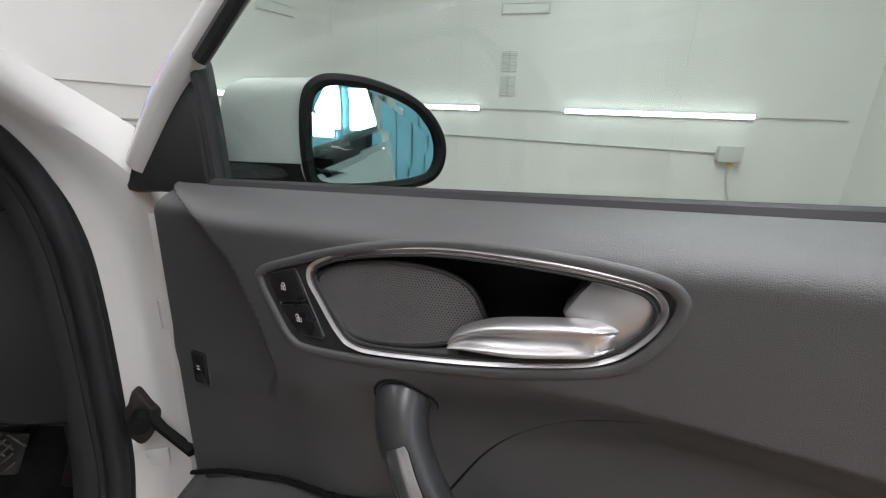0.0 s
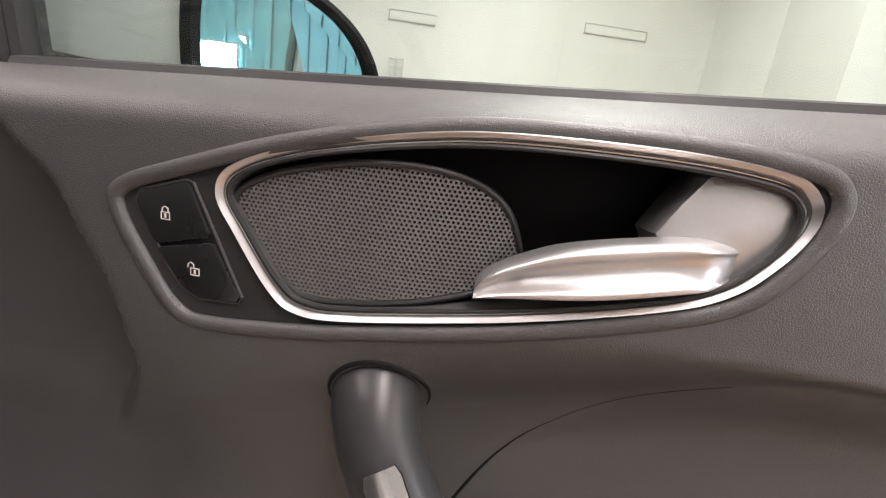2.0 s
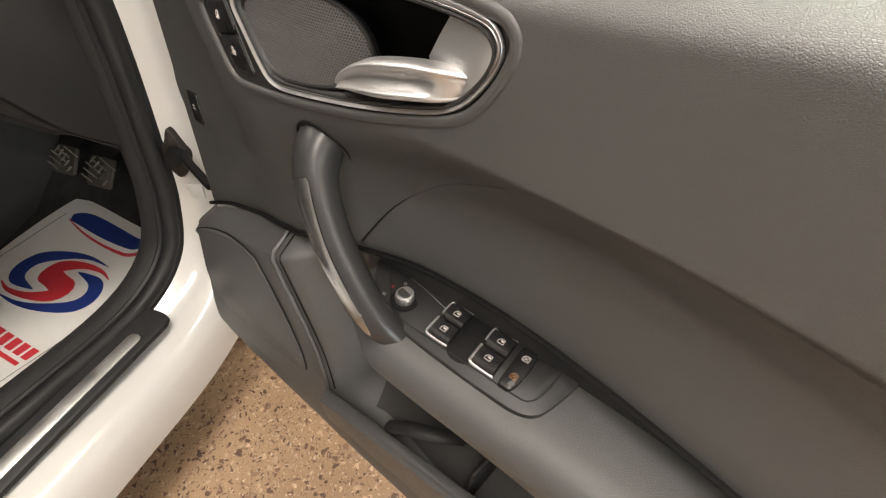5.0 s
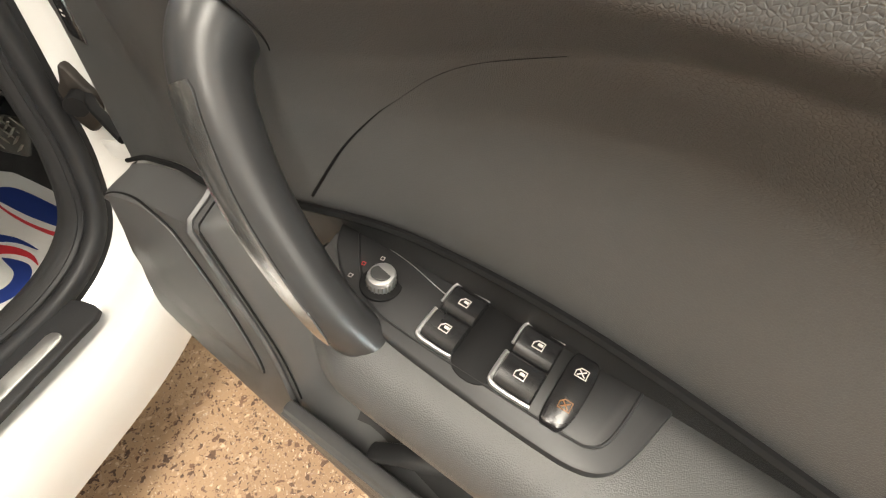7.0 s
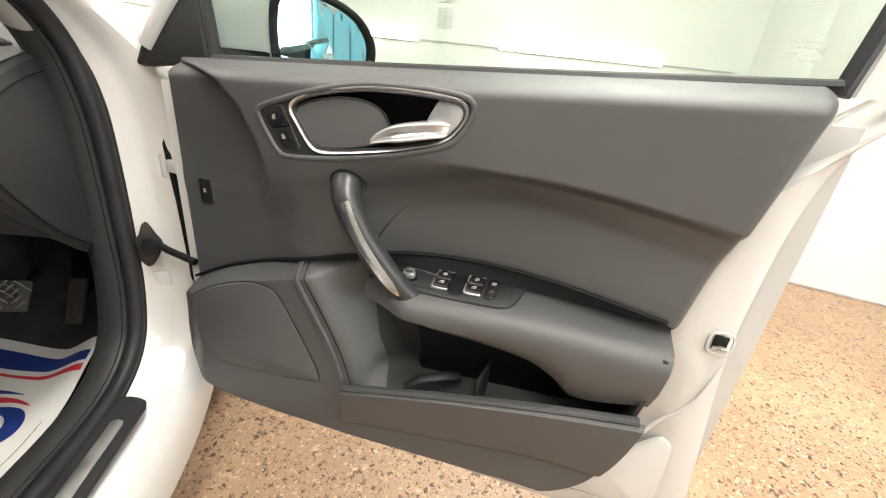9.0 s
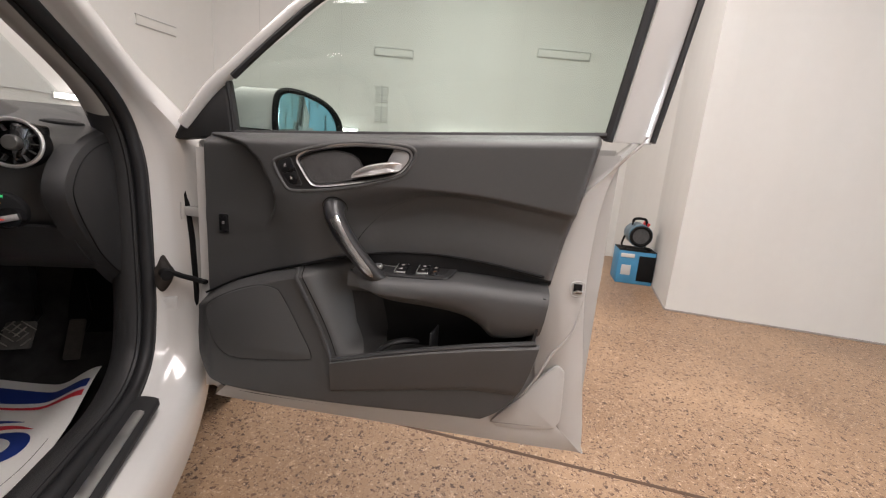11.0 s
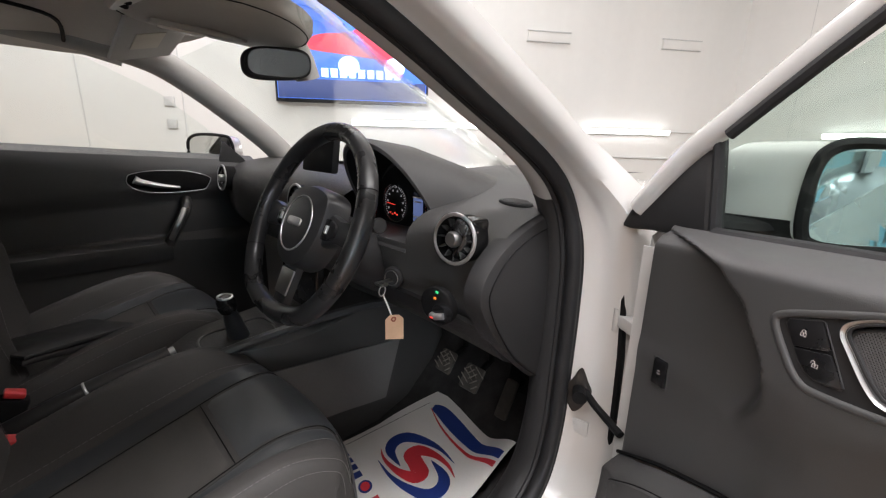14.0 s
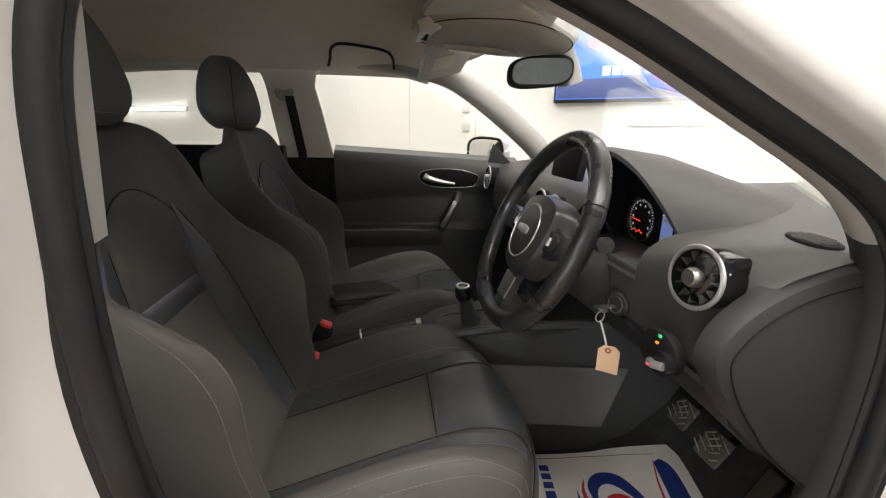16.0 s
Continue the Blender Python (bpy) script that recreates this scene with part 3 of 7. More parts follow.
Z_BOTTOM = along([(0.0, 0.42), (0.006, 0.375), (0.039, 0.338), (0.105, 0.323), (0.3, 0.322), (0.42, 0.327), (0.574, 0.335), (0.75, 0.335)])


def upper_n(s, z):
    """How far the upper trim stands towards the cabin."""
    zc = Z_CREASE(s)
    n = 0.026
    soft = step(0.50, 0.33, s)
    below = 0.022 * step(zc + 0.003 + 0.012 * soft, zc - 0.011 - 0.030 * soft, z) + 0.018 * step(zc - 0.006, zc - 0.045 - 0.03 * soft, z)
    n -= below * step(0.17, 0.40, s) * (1 - 0.55 * step(0.42, 0.74, s))
    n += 0.005 * step(zc - 0.045, zc - 0.115, z) * step(0.25, 0.35, s)
    slope = (S_CURVE(z + 0.004) - S_CURVE(z - 0.004)) / 0.008
    left = step(0.005, -0.009, (s - S_CURVE(z)) / math.sqrt(1 + slope * slope)) * step(0.635, 0.715, z)
    n = n * (1 - left) + (0.001 - 0.007 * step(0.15, 0.0, s)) * left
    low_left = step(0.30, 0.14, s) * step(0.76, 0.66, z)
    n = n * (1 - low_left) + (0.003 - 0.009 * step(0.15, 0.0, s)) * low_left
    top = max(0.0, (z - (Z_TOP(s) - 0.030)) / 0.030)
    n -= 0.055 * top ** 3
    return n


BEZEL = [(0.178, 0.806), (0.182, 0.816), (0.207, 0.826), (0.247, 0.8395), (0.291, 0.850), (0.331, 0.8555), (0.388, 0.857), (0.427, 0.855), (0.4395, 0.850), (0.442, 0.840),
         (0.435, 0.823), (0.421, 0.807), (0.395, 0.796), (0.344, 0.782), (0.275, 0.769), (0.220, 0.763), (0.203, 0.767), (0.190, 0.784)]
CHROME_LINE = [(0.2212, 0.817), (0.227, 0.8275), (0.251, 0.838), (0.291, 0.8475), (0.331, 0.853), (0.388, 0.8545), (0.4245, 0.852), (0.436, 0.8465), (0.438, 0.837),
               (0.431, 0.823), (0.418, 0.8095), (0.395, 0.7995), (0.344, 0.786), (0.280, 0.774), (0.256, 0.773), (0.244, 0.781), (0.2288, 0.803)]
bezel_loop = [V(0.312 + (p.x - 0.312) * 1.030, 0.8097 + (p.y - 0.811) * 1.060, 0) for p in spline(BEZEL, 150, True)]
BUTTON_HOLE = [(0.1825, 0.8085), (0.1845, 0.8135), (0.2055, 0.8205), (0.2085, 0.8195), (0.2305, 0.773), (0.2290, 0.7705), (0.211, 0.7695), (0.203, 0.773), (0.1975, 0.780)]
chrome_loop = spline(CHROME_LINE, 150, True)


PRESSING = [(0.749, 0.458), (0.764, 0.451), (0.768, 0.433), (0.772, 0.352), (0.766, 0.330), (0.752, 0.319), (0.656, 0.3075), (0.639, 0.3135), (0.638, 0.324), (0.687, 0.381), (0.725, 0.434)]
GAP = [(-0.105, 0.82, -0.06), (-0.083, 0.735, -0.06), (-0.071, 0.62, -0.06), (-0.067, 0.497, -0.06), (-0.078, 0.34, -0.06)]


def driver_door():
    # pressed white shell behind the trim, with the latch face and lower edge
    rows = []
    edge = spline([(-0.03, 0.84), (-0.035, 0.70), (-0.038, 0.45), (-0.035, 0.32), (-0.012, 0.272), (0.1, 0.264), (0.5, 0.262), (0.80, 0.264), (0.827, 0.276),
                   (0.808, 0.437), (0.790, 0.59), (0.788, 0.70), (0.794, 0.789), (0.810, 0.849), (0.845, 0.893), (0.853, 0.908)], 90)
    prof = [(0.112, -0.026), (0.055, -0.004), (0.02, -0.008), (0.004, -0.014), (0.0, -0.026), (0.0, -0.075), (0.004, -0.092), (0.03, -0.10)]
    mid = V(0.40, 0.60, 0)
    for d, n in prof:
        row = []
        for p in edge:
            v = (mid - p)
            v = V(v.x / max(0.3, abs(v.x)), v.y / max(0.2, abs(v.y)), 0)
            q = p + V(max(-1, min(1, v.x)), max(-1, min(1, v.y)), 0) * d
            row.append(dr(q.x, q.y, n - (0.022 if p.x < 0 and n > -0.03 else 0.0)))
        rows.append(row)
    shell = part("front_door", sheet(rows), PAINT, CAR, "open white front door")
    shell.matrix_basis = DOOR_AT
    inner = [[dr(-0.02 + 0.83 * a / 12, 0.29 + (0.825 + 0.045 * a / 12 - 0.29) * b / 8, -0.045 if 0 < a < 12 else -0.02) for b in range(9)] for a in range(13)]
    part("inner_sheet", thick(sheet(inner), 0.004), PAINT, shell)
    outer = [[dr(-0.03 + 0.85 * a / 14, 0.272 + (0.838 + 0.045 * a / 14 - 0.272) * b / 10,
                 -0.098 - 0.035 * math.sin(math.pi * min(1, b / 10 * 0.9 + 0.1)) ) for b in range(11)] for a in range(15)]
    part("outer_skin", thick(sheet(outer), 0.002), PAINT, shell)
    # raised pressing and latch at the rear edge
    part("pressing", plate([(p.x, p.y) for p in spline(PRESSING, 66, True)], 0.006, 0.003, lambda a, b, c: dr(a, b, -0.0062 + c)), PAINT, shell, "raised white pressing")
    part("pressing", tube([dr(p.x, p.y, -0.0052) for p in spline([(0.781, 0.60), (0.774, 0.547), (0.763, 0.517), (0.735, 0.476), (0.706, 0.410), (0.655, 0.338)], 36)], lambda f: 0.0035 * math.sin(math.pi * (0.05 + 0.9 * f)), 8, up=(0, 1, 0), flat=0.7), PAINT, shell, "soft pressed ridge")
    part("latch_rim", tube([dr(*p.xy, -0.003) for p in spline(rect(0.757, 0.608, 0.778, 0.632), 28, True)], 0.0016, 6, closed=True, up=(0, 1, 0)), PAINT, shell)
    part("gap_seal", tube([dr(*p) for p in GAP], 0.006, 8, up=(0, 1, 0)), BLACK, shell, "black door gap seal")
    part("latch", plate(rect(0.760, 0.611, 0.775, 0.629), 0.005, 0.002, lambda a, b, c: dr(a, b, -0.006 + c * 0.8)), BLACK, shell, "black latch opening")
    part("striker", tube([dr(0.760, 0.613, -0.001), dr(0.767, 0.617, 0.001), dr(0.775, 0.615, -0.001)], 0.0025, 8), BRASS, shell, "steel latch claw")
    # upper trim with the concave insert below the crease
    nf, ng = 210, 140
    rows = []
    for i in range(nf):
        row, f = [], i / (nf - 1)
        for j in range(ng):
            g = j / (ng - 1)
            s0 = f * 0.745
            z = Z_SEAM(s0) + (Z_TOP(s0) - Z_SEAM(s0)) * g
            s = f * S_REAR(z)
            n = upper_n(s, z) - (0.012 * ((f - 0.985) / 0.015) ** 2 if f > 0.985 else 0) - (0.015 * ((0.012 - f) / 0.012) ** 2 if f < 0.012 else 0)
            row.append(dr(s, z, n))
        rows.append(row)
    hole = [(0.31 + (p.x - 0.31) * 0.985, 0.812 + (p.y - 0.812) * 0.97) for p in bezel_loop]
    part("upper_trim", sheet(rows, keep=lambda c: not inside(c.x, c.z, hole)), TRIM, shell, "charcoal grained upper door trim")
    # sewn seam of the insert
    arc = spline([(0.320, 0.645), (0.327, 0.657), (0.344, 0.686), (0.361, 0.707), (0.376, 0.721), (0.396, 0.738), (0.416, 0.750), (0.446, 0.762)], 40)
    part("insert_seam", tube([dr(p.x, p.y, upper_n(p.x, p.y) + 0.0002) for p in arc], lambda f: 0.0010 * (1 - 0.9 * step(0.10, 0.6, f)), 6), BLACK, shell, "dark curved seam")
    part("armrest_seam", tube([dr(s, Z_SEAM(s) + 0.001, upper_n(s, Z_SEAM(s)) + 0.003) for s in (0.002 + 0.698 * k / 60 for k in range(61))], 0.0026, 6), BLACK, shell, "dark seam above the armrest")
    # mirror sail
    tri = [(p.x, p.y) for p in spline([(-0.080, 0.838), (-0.03, 0.842), (0.02, 0.844), (0.054, 0.846), (0.050, 0.88), (0.041, 0.925), (0.031, 0.966), (0.022, 0.972), (0.006, 0.961), (-0.020, 0.937), (-0.053, 0.896), (-0.072, 0.862)], 60, True)]
    part("mirror_sail", plate(tri, 0.022, 0.008, lambda a, b, c: dr(a, b, -0.056 + c - 0.12 * max(0, b - 0.86) - 0.10 * max(0, a - 0.035))), TRIM_DARK, shell, "black mirror triangle")
    part("glass_channel", tube([dr(0.034, 0.968, -0.050), dr(0.045, 0.915, -0.046), dr(0.056, 0.850, -0.042)], 0.006, 8, up=(0, 1, 0), flat=1.3), RUBBER, shell, "black glass channel")
    # handle bezel, speaker and buttons
    part("bezel_frame", tube([dr(p.x, p.y, upper_n(p.x, p.y) - 0.0012) for p in bezel_loop], 0.0036, 12, closed=True, up=(0, 1, 0), flat=0.75), TRIM, shell)
    rows = []
    for k in range(5):
        row = []
        for p in bezel_loop:
            q = min(chrome_loop, key=lambda c: (c - p).length)
            m = p.lerp(q, k / 4)
            row.append(dr(m.x, m.y, 0.0246 if k == 0 else 0.0236))
        rows.append(row)
    part("bezel_plate", sheet(rows, close_cols=True), TRIM_DARK, shell, "satin black bezel plate")
    part("button_gap", plate(BUTTON_HOLE, 0.0016, 0.0003, lambda a, b, c: dr(a, b, 0.0229 + c)), BLACK, shell)
    part("button_frame", tube([dr(a, z, 0.0244) for a, z in BUTTON_HOLE], 0.0007, 6, closed=True, up=(0, 1, 0)), SOFT, shell)
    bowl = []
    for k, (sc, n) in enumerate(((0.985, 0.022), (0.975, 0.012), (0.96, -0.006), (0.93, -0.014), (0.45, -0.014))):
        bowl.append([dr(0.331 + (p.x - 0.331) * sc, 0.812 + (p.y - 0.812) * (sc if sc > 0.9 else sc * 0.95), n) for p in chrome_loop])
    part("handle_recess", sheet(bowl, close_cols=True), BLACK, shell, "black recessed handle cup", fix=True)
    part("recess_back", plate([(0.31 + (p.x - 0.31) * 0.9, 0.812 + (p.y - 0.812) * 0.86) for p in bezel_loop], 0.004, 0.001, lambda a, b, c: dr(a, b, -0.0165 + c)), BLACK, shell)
    rows, count = [], len(chrome_loop)
    for off, n in ((0.0022, 0.0245), (0.0021, 0.0262), (0.0016, 0.0268), (0.0010, 0.0263), (0.0, 0.0253), (-0.0008, 0.0248), (-0.0013, 0.0252), (-0.0018, 0.0250), (-0.0020, 0.0236)):
        row = []
        for i, p in enumerate(chrome_loop):
            e = chrome_loop[(i + 2) % count] - chrome_loop[i - 2]
            side = V(e.y, -e.x, 0).normalized()
            side = side if side.dot(p - V(0.331, 0.812, 0)) > 0 else -side
            row.append(dr(p.x + side.x * off, p.y + side.y * off, n))
        rows.append(row)
    part("chrome_bezel", sheet(rows, close_cols=True), BEZEL_METAL, shell, "satin chrome bezel ring")
    lip = [dr(0.331 + (p.x - 0.331) * 0.972, 0.815 + (p.y - 0.815) * 0.920, 0.0246) for p in chrome_loop]
    part("inner_lip", tube(lip, 0.0011, 8, closed=True, up=(0, 1, 0)), PANEL, shell)
    wall = [[dr(0.331 + (p.x - 0.331) * sc, 0.815 + (p.y - 0.815) * sd, n) for p in chrome_loop] for sc, sd, n in ((0.990, 0.978, 0.0255), (0.978, 0.945, 0.0245), (0.970, 0.918, 0.0232), (0.964, 0.905, 0.010))]
    part("inner_wall", sheet(wall, close_cols=True), SOFT, shell)
    back = [(p.x, p.y) for p in spline([(0.184, 0.806), (0.187, 0.815), (0.212, 0.826), (0.222, 0.819), (0.23, 0.80), (0.245, 0.775), (0.236, 0.767), (0.221, 0.766), (0.206, 0.770), (0.194, 0.784)], 44, True)]
    part("button_panel", plate(back, 0.018, 0.003, lambda a, b, c: dr(a - 0.003, b, 0.003 + c)), BLACK, shell)
    b1 = [(0.1832, 0.8085), (0.1850, 0.8130), (0.2052, 0.8198), (0.2078, 0.8186), (0.2165, 0.7995), (0.2150, 0.7975), (0.1925, 0.7918), (0.1908, 0.7928)]
    b2 = [(0.1925, 0.7900), (0.2160, 0.7955), (0.2182, 0.7948), (0.2300, 0.7738), (0.2285, 0.7712), (0.2115, 0.7702), (0.2040, 0.7735), (0.1985, 0.7805)]
    for loop, mark in ((b1, (0.1968, 0.8054)), (b2, (0.2098, 0.7830))):
        b = part("lock_button", plate(loop, 0.0046, 0.0007, lambda a, b, c: dr(a, b, 0.0213 + c)), PIANO, shell, "black lock button with padlock mark")
        a, z = mark
        n = 0.0260
        bm = tube([dr(*p.xy, n) for p in [V(q[0], q[1], 0) for q in rect(a - 0.0019, z - 0.0026, a + 0.0019, z + 0.0004)]], 0.0003, 5, closed=True, up=(0, 1, 0))
        tip = 0.0 if loop is b1 else -0.0018
        tube([dr(a - 0.0014 + tip, z + 0.0004, n), dr(a - 0.0013 + tip, z + 0.0021, n), dr(a + tip, z + 0.0029, n), dr(a + 0.0013 + tip, z + 0.0021, n), dr(a + 0.0013 + tip, z + 0.0006, n)], 0.0003, 5, up=(0, 1, 0), bm=bm)
        box((0.0007, 0.0007, 0.0018), dr(a, z - 0.001, n), bm=bm)
        part("padlock_mark", bm, WHITE_MARK, shell, "white padlock marking")
    # perforated speaker cover
    grille = spline([(0.2245, 0.8155), (0.241, 0.8275), (0.272, 0.8360), (0.300, 0.8385), (0.322, 0.835), (0.336, 0.826), (0.344, 0.810), (0.345, 0.797), (0.319, 0.787), (0.29, 0.780), (0.262, 0.7768), (0.248, 0.7815), (0.234, 0.7975)], 70, True)
    ctr = V(0.286, 0.806, 0)
    gn = lambda s, z: 0.0205 - 3.4 * max(0, s - 0.285) ** 2
    part("speaker_rim", tube([dr(p.x, p.y, gn(p.x, p.y)) for p in grille], 0.0015, 8, closed=True, up=(0, 1, 0)), PANEL, shell)
    part("speaker_backing", plate([(ctr.x + (p.x - ctr.x) * 0.99, ctr.y + (p.y - ctr.y) * 0.98) for p in grille], 0.003, 0.001, lambda a, b, c: dr(a, b, gn(a, b) - 0.0065 + c)), BLACK, shell)
    poly = [(ctr.x + (p.x - ctr.x) * 0.985, ctr.y + (p.y - ctr.y) * 0.975) for p in grille]
    verts, faces, pitch = [], [], 0.00203
    for r in range(-26, 27):
        for c in range(-48, 48):
            a = ctr.x + (c + 0.5 * (r & 1)) * pitch
            z = ctr.y + r * pitch * 0.866
            if not inside(a, z, poly):
                continue
            k = len(verts)
            for rad, dn in ((0.5774, 0.0), (0.340, 0.0), (0.325, -0.0009)):
                for q in range(6):
                    t = math.pi / 6 + q * math.pi / 3
                    aa, zz = a + pitch * rad * math.cos(t), z + pitch * rad * math.sin(t)
                    verts.append(dr(aa, zz, gn(aa, zz) + dn))
            for q in range(6):
                q2 = (q + 1) % 6
                faces.append((k + q, k + q2, k + 6 + q2, k + 6 + q))
                faces.append((k + 6 + q, k + 6 + q2, k + 12 + q2, k + 12 + q))
    data = bpy.data.meshes.new("speaker_mesh")
    data.from_pydata(verts, [], faces)
    data.materials.append(MESH)
    mesh = new("speaker_mesh", data)
    mesh.parent = shell
    mesh["label"] = "fine perforated black speaker cover"
    # release lever
    block = [V(*p, 0) for p in ((0.391, 0.826), (0.397, 0.838), (0.4035, 0.849), (0.406, 0.8508), (0.418, 0.8508), (0.432, 0.8498), (0.4355, 0.848), (0.4368, 0.844), (0.4362, 0.836), (0.4345, 0.826), (0.430, 0.8175), (0.4215, 0.8098), (0.412, 0.8070), (0.400, 0.8095))]
    part("lever_root", plate([(p.x, p.y) for p in block], 0.026, 0.0042, lambda a, b, c: dr(a, b, -0.0035 + c * (1 - 5 * max(0, 0.425 - a)))), CHROME, shell, "satin silver handle root")
    top = along([(0.3275, 0.7950), (0.3295, 0.7995), (0.333, 0.8035), (0.340, 0.8085), (0.357, 0.8170), (0.384, 0.8240), (0.405, 0.8268), (0.420, 0.8256), (0.430, 0.8225), (0.4365, 0.8185)])
    bot = along([(0.3275, 0.7915), (0.341, 0.7945), (0.370, 0.8000), (0.398, 0.8067), (0.415, 0.8105), (0.428, 0.8150), (0.4365, 0.8180)])
    rows = []
    for i in range(70):
        f = i / 69
        s = 0.3278 + 0.1085 * f
        t, b = top(s), bot(s)
        h = t - b
        n0 = 0.028 + 0.006 * math.sin(math.pi * min(1, f * 1.1)) - 0.0150 * step(0.70, 1.0, f)
        deep = min(1.0, 0.3 + f * 6) * (1 - step(0.56, 0.84, f))
        prof = spline([(b + 0.14 * h, -0.013), (b + 0.01 * h, -0.006), (b + 0.01 * h, -0.0012), (b + 0.09 * h, 0.0002), (b + 0.17 * h, -0.0003), (b + 0.30 * h, -0.0036 * deep), (b + 0.50 * h, -0.0056 * deep), (b + 0.66 * h, -0.0042 * deep), (b + 0.77 * h, -0.0004),
                       (b + 0.86 * h, 0.0006), (b + 0.95 * h, -0.0010), (t, -0.005), (b + 0.94 * h, -0.013)], 40, True)
        rows.append([dr(s, p.x, n0 + p.y) for p in prof])
    part("release_lever", sheet(rows, close_cols=True, caps=True), CHROME, shell, "satin silver door release lever")
    # hazard-style side button
    btn = upper_n(0.049, 0.677)
    part("side_button", box((0.020, 0.006, 0.036), dr(0.049, 0.677, btn + 0.0005), 0.0025), PIANO, shell, "black alarm button")
    part("button_surround", tube([dr(*p.xy, btn + 0.001) for p in [V(q[0], q[1], 0) for q in rect(0.0378, 0.658, 0.0602, 0.696)]], 0.0007, 6, closed=True, up=(0, 1, 0)), SOFT, shell)
    bm = box((0.0035, 0.0008, 0.0012), dr(0.049, 0.680, btn + 0.0035))
    box((0.0045, 0.0008, 0.0010), dr(0.049, 0.6765, btn + 0.0035), bm=bm)
    part("button_mark", bm, WHITE_MARK, shell, "small white marking")
    # pull handle with its silver inlay
    axis = spline([(0.290, 0.744, -0.010), (0.291, 0.733, 0.014), (0.301, 0.713, 0.030), (0.326, 0.679, 0.040), (0.353, 0.648, 0.043), (0.378, 0.622, 0.042), (0.402, 0.598, 0.034)], 44)
    girth = along([(0.0, 0.0215), (0.14, 0.0212), (0.3, 0.0188), (0.5, 0.0172), (0.75, 0.0158), (0.9, 0.0148), (1.0, 0.0135)])

    def grip(f, t, lift=0.0):
        """On the handle: f along it, t degrees round from the cabin side towards its lower side."""
        k = f * 43
        j = min(42, int(k))
        p = axis[j].lerp(axis[j + 1], k - j)
        d = (axis[min(43, j + 2)] - axis[max(0, j - 1)]).normalized()
        out = (V(0, 0, 1) - d * d.z).normalized()
        low = d.cross(out)
        low = -low if low.y > 0 else low
        c, q = math.cos(radians(t)), math.sin(radians(t))
        r = girth(f)
        p = p + out * (r * 0.92 * c) + low * (r * q) + (out * c + low * q) * lift
        return dr(p.x, p.y, p.z)
    part("pull_handle", sheet([[grip(k / 43, 15 * q) for q in range(24)] for k in range(44)], close_cols=True, caps=True), GRIP, shell, "satin black curved pull handle")
    rows = []
    for k in range(31):
        f = k / 30
        mid_t, half = -16 + 14 * f, (27 - 4 * f) * min(1, math.sqrt(max(0.0, 1 - f)) * 2.4 + 0.12) * min(1, 0.8 + f * 8)
        rows.append([grip(0.335 + 0.53 * f, mid_t + half * q, 0.0010 if abs(q) < 0.95 else -0.0006) for q in (-1, -0.93, -0.5, 0, 0.5, 0.93, 1)])
    gap = [(0.2925 + 0.0228 * math.cos(t), 0.7335 + 0.0200 * math.sin(t)) for t in (math.pi * (q / 30 * 1.2 - 0.1) for q in range(31))]
    part("handle_gap", tube([dr(a, z, upper_n(a, z) + 0.0001) for a, z in gap], lambda f: 0.0014 * math.sin(math.pi * (0.08 + 0.84 * f)), 6, up=(0, 1, 0)), BLACK, shell)
    part("handle_inlay", sheet(rows), INLAY, shell, "brushed silver handle inlay")
    part("inlay_gap", tube([V(*r[0]) for r in rows] + [V(*r[-1]) for r in rows[::-1]], 0.0007, 5, closed=True), BLACK, shell)
    # lower trim: speaker field, hollow behind the strip, and the pocket front
    strip = along([(0.42, 0.309), (0.50, 0.275), (0.56, 0.244), (0.600, 0.222), (0.612, 0.214), (0.64, 0.21)])

    def lower_n(s, z):
        n = 0.040 + 0.012 * step(0.50, 0.36, z)
        n -= 0.034 * step(0.022, 0.0, Z_SEAM(s) - z)
        right = step(strip(z) + 0.012, strip(z) + 0.085, s) * step(0.405, 0.46, z - 0.08 * max(0, s - 0.3))
        n -= 0.062 * right
        n -= 0.020 * step(0.05, 0.0, s)
        n -= 0.030 * step(0.02, 0.0, z - Z_BOTTOM(s))
        return n
    rim = along([(0.30, 0.436), (0.42, 0.468), (0.52, 0.492), (0.62, 0.513), (0.72, 0.531)])
    nf, ng = 150, 80
    rows = []
    for i in range(nf):
        row, f = [], i / (nf - 1)
        for j in range(ng):
            g = j / (ng - 1)
            s0 = f * 0.70
            hi = Z_SEAM(s0) - 0.002
            lo = Z_BOTTOM(s0)
            z = lo + (hi - lo) * g
            s = max(0.0, f * S_REAR(z))
            row.append(dr(s, z, lower_n(s, z)))
        rows.append(row)
    part("lower_trim", sheet(rows), TRIM, shell, "charcoal lower door trim with map pocket")
    # dark sheet just over the pocket hollow: its shade put into the colour
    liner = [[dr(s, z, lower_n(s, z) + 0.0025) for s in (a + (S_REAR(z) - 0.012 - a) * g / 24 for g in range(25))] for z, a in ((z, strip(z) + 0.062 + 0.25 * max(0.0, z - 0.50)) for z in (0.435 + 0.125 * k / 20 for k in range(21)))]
    part("pocket_shade", sheet(liner), TRIM_DARK, shell, "dark sheet standing for the shade in the map pocket")
    part("pocket_divider", box((0.004, 0.05, 0.075), dr(0.505, 0.477, 0.022), 0.0015, (0, 0, -9.15)), RUBBER, shell, "black pocket divider")
    front = []
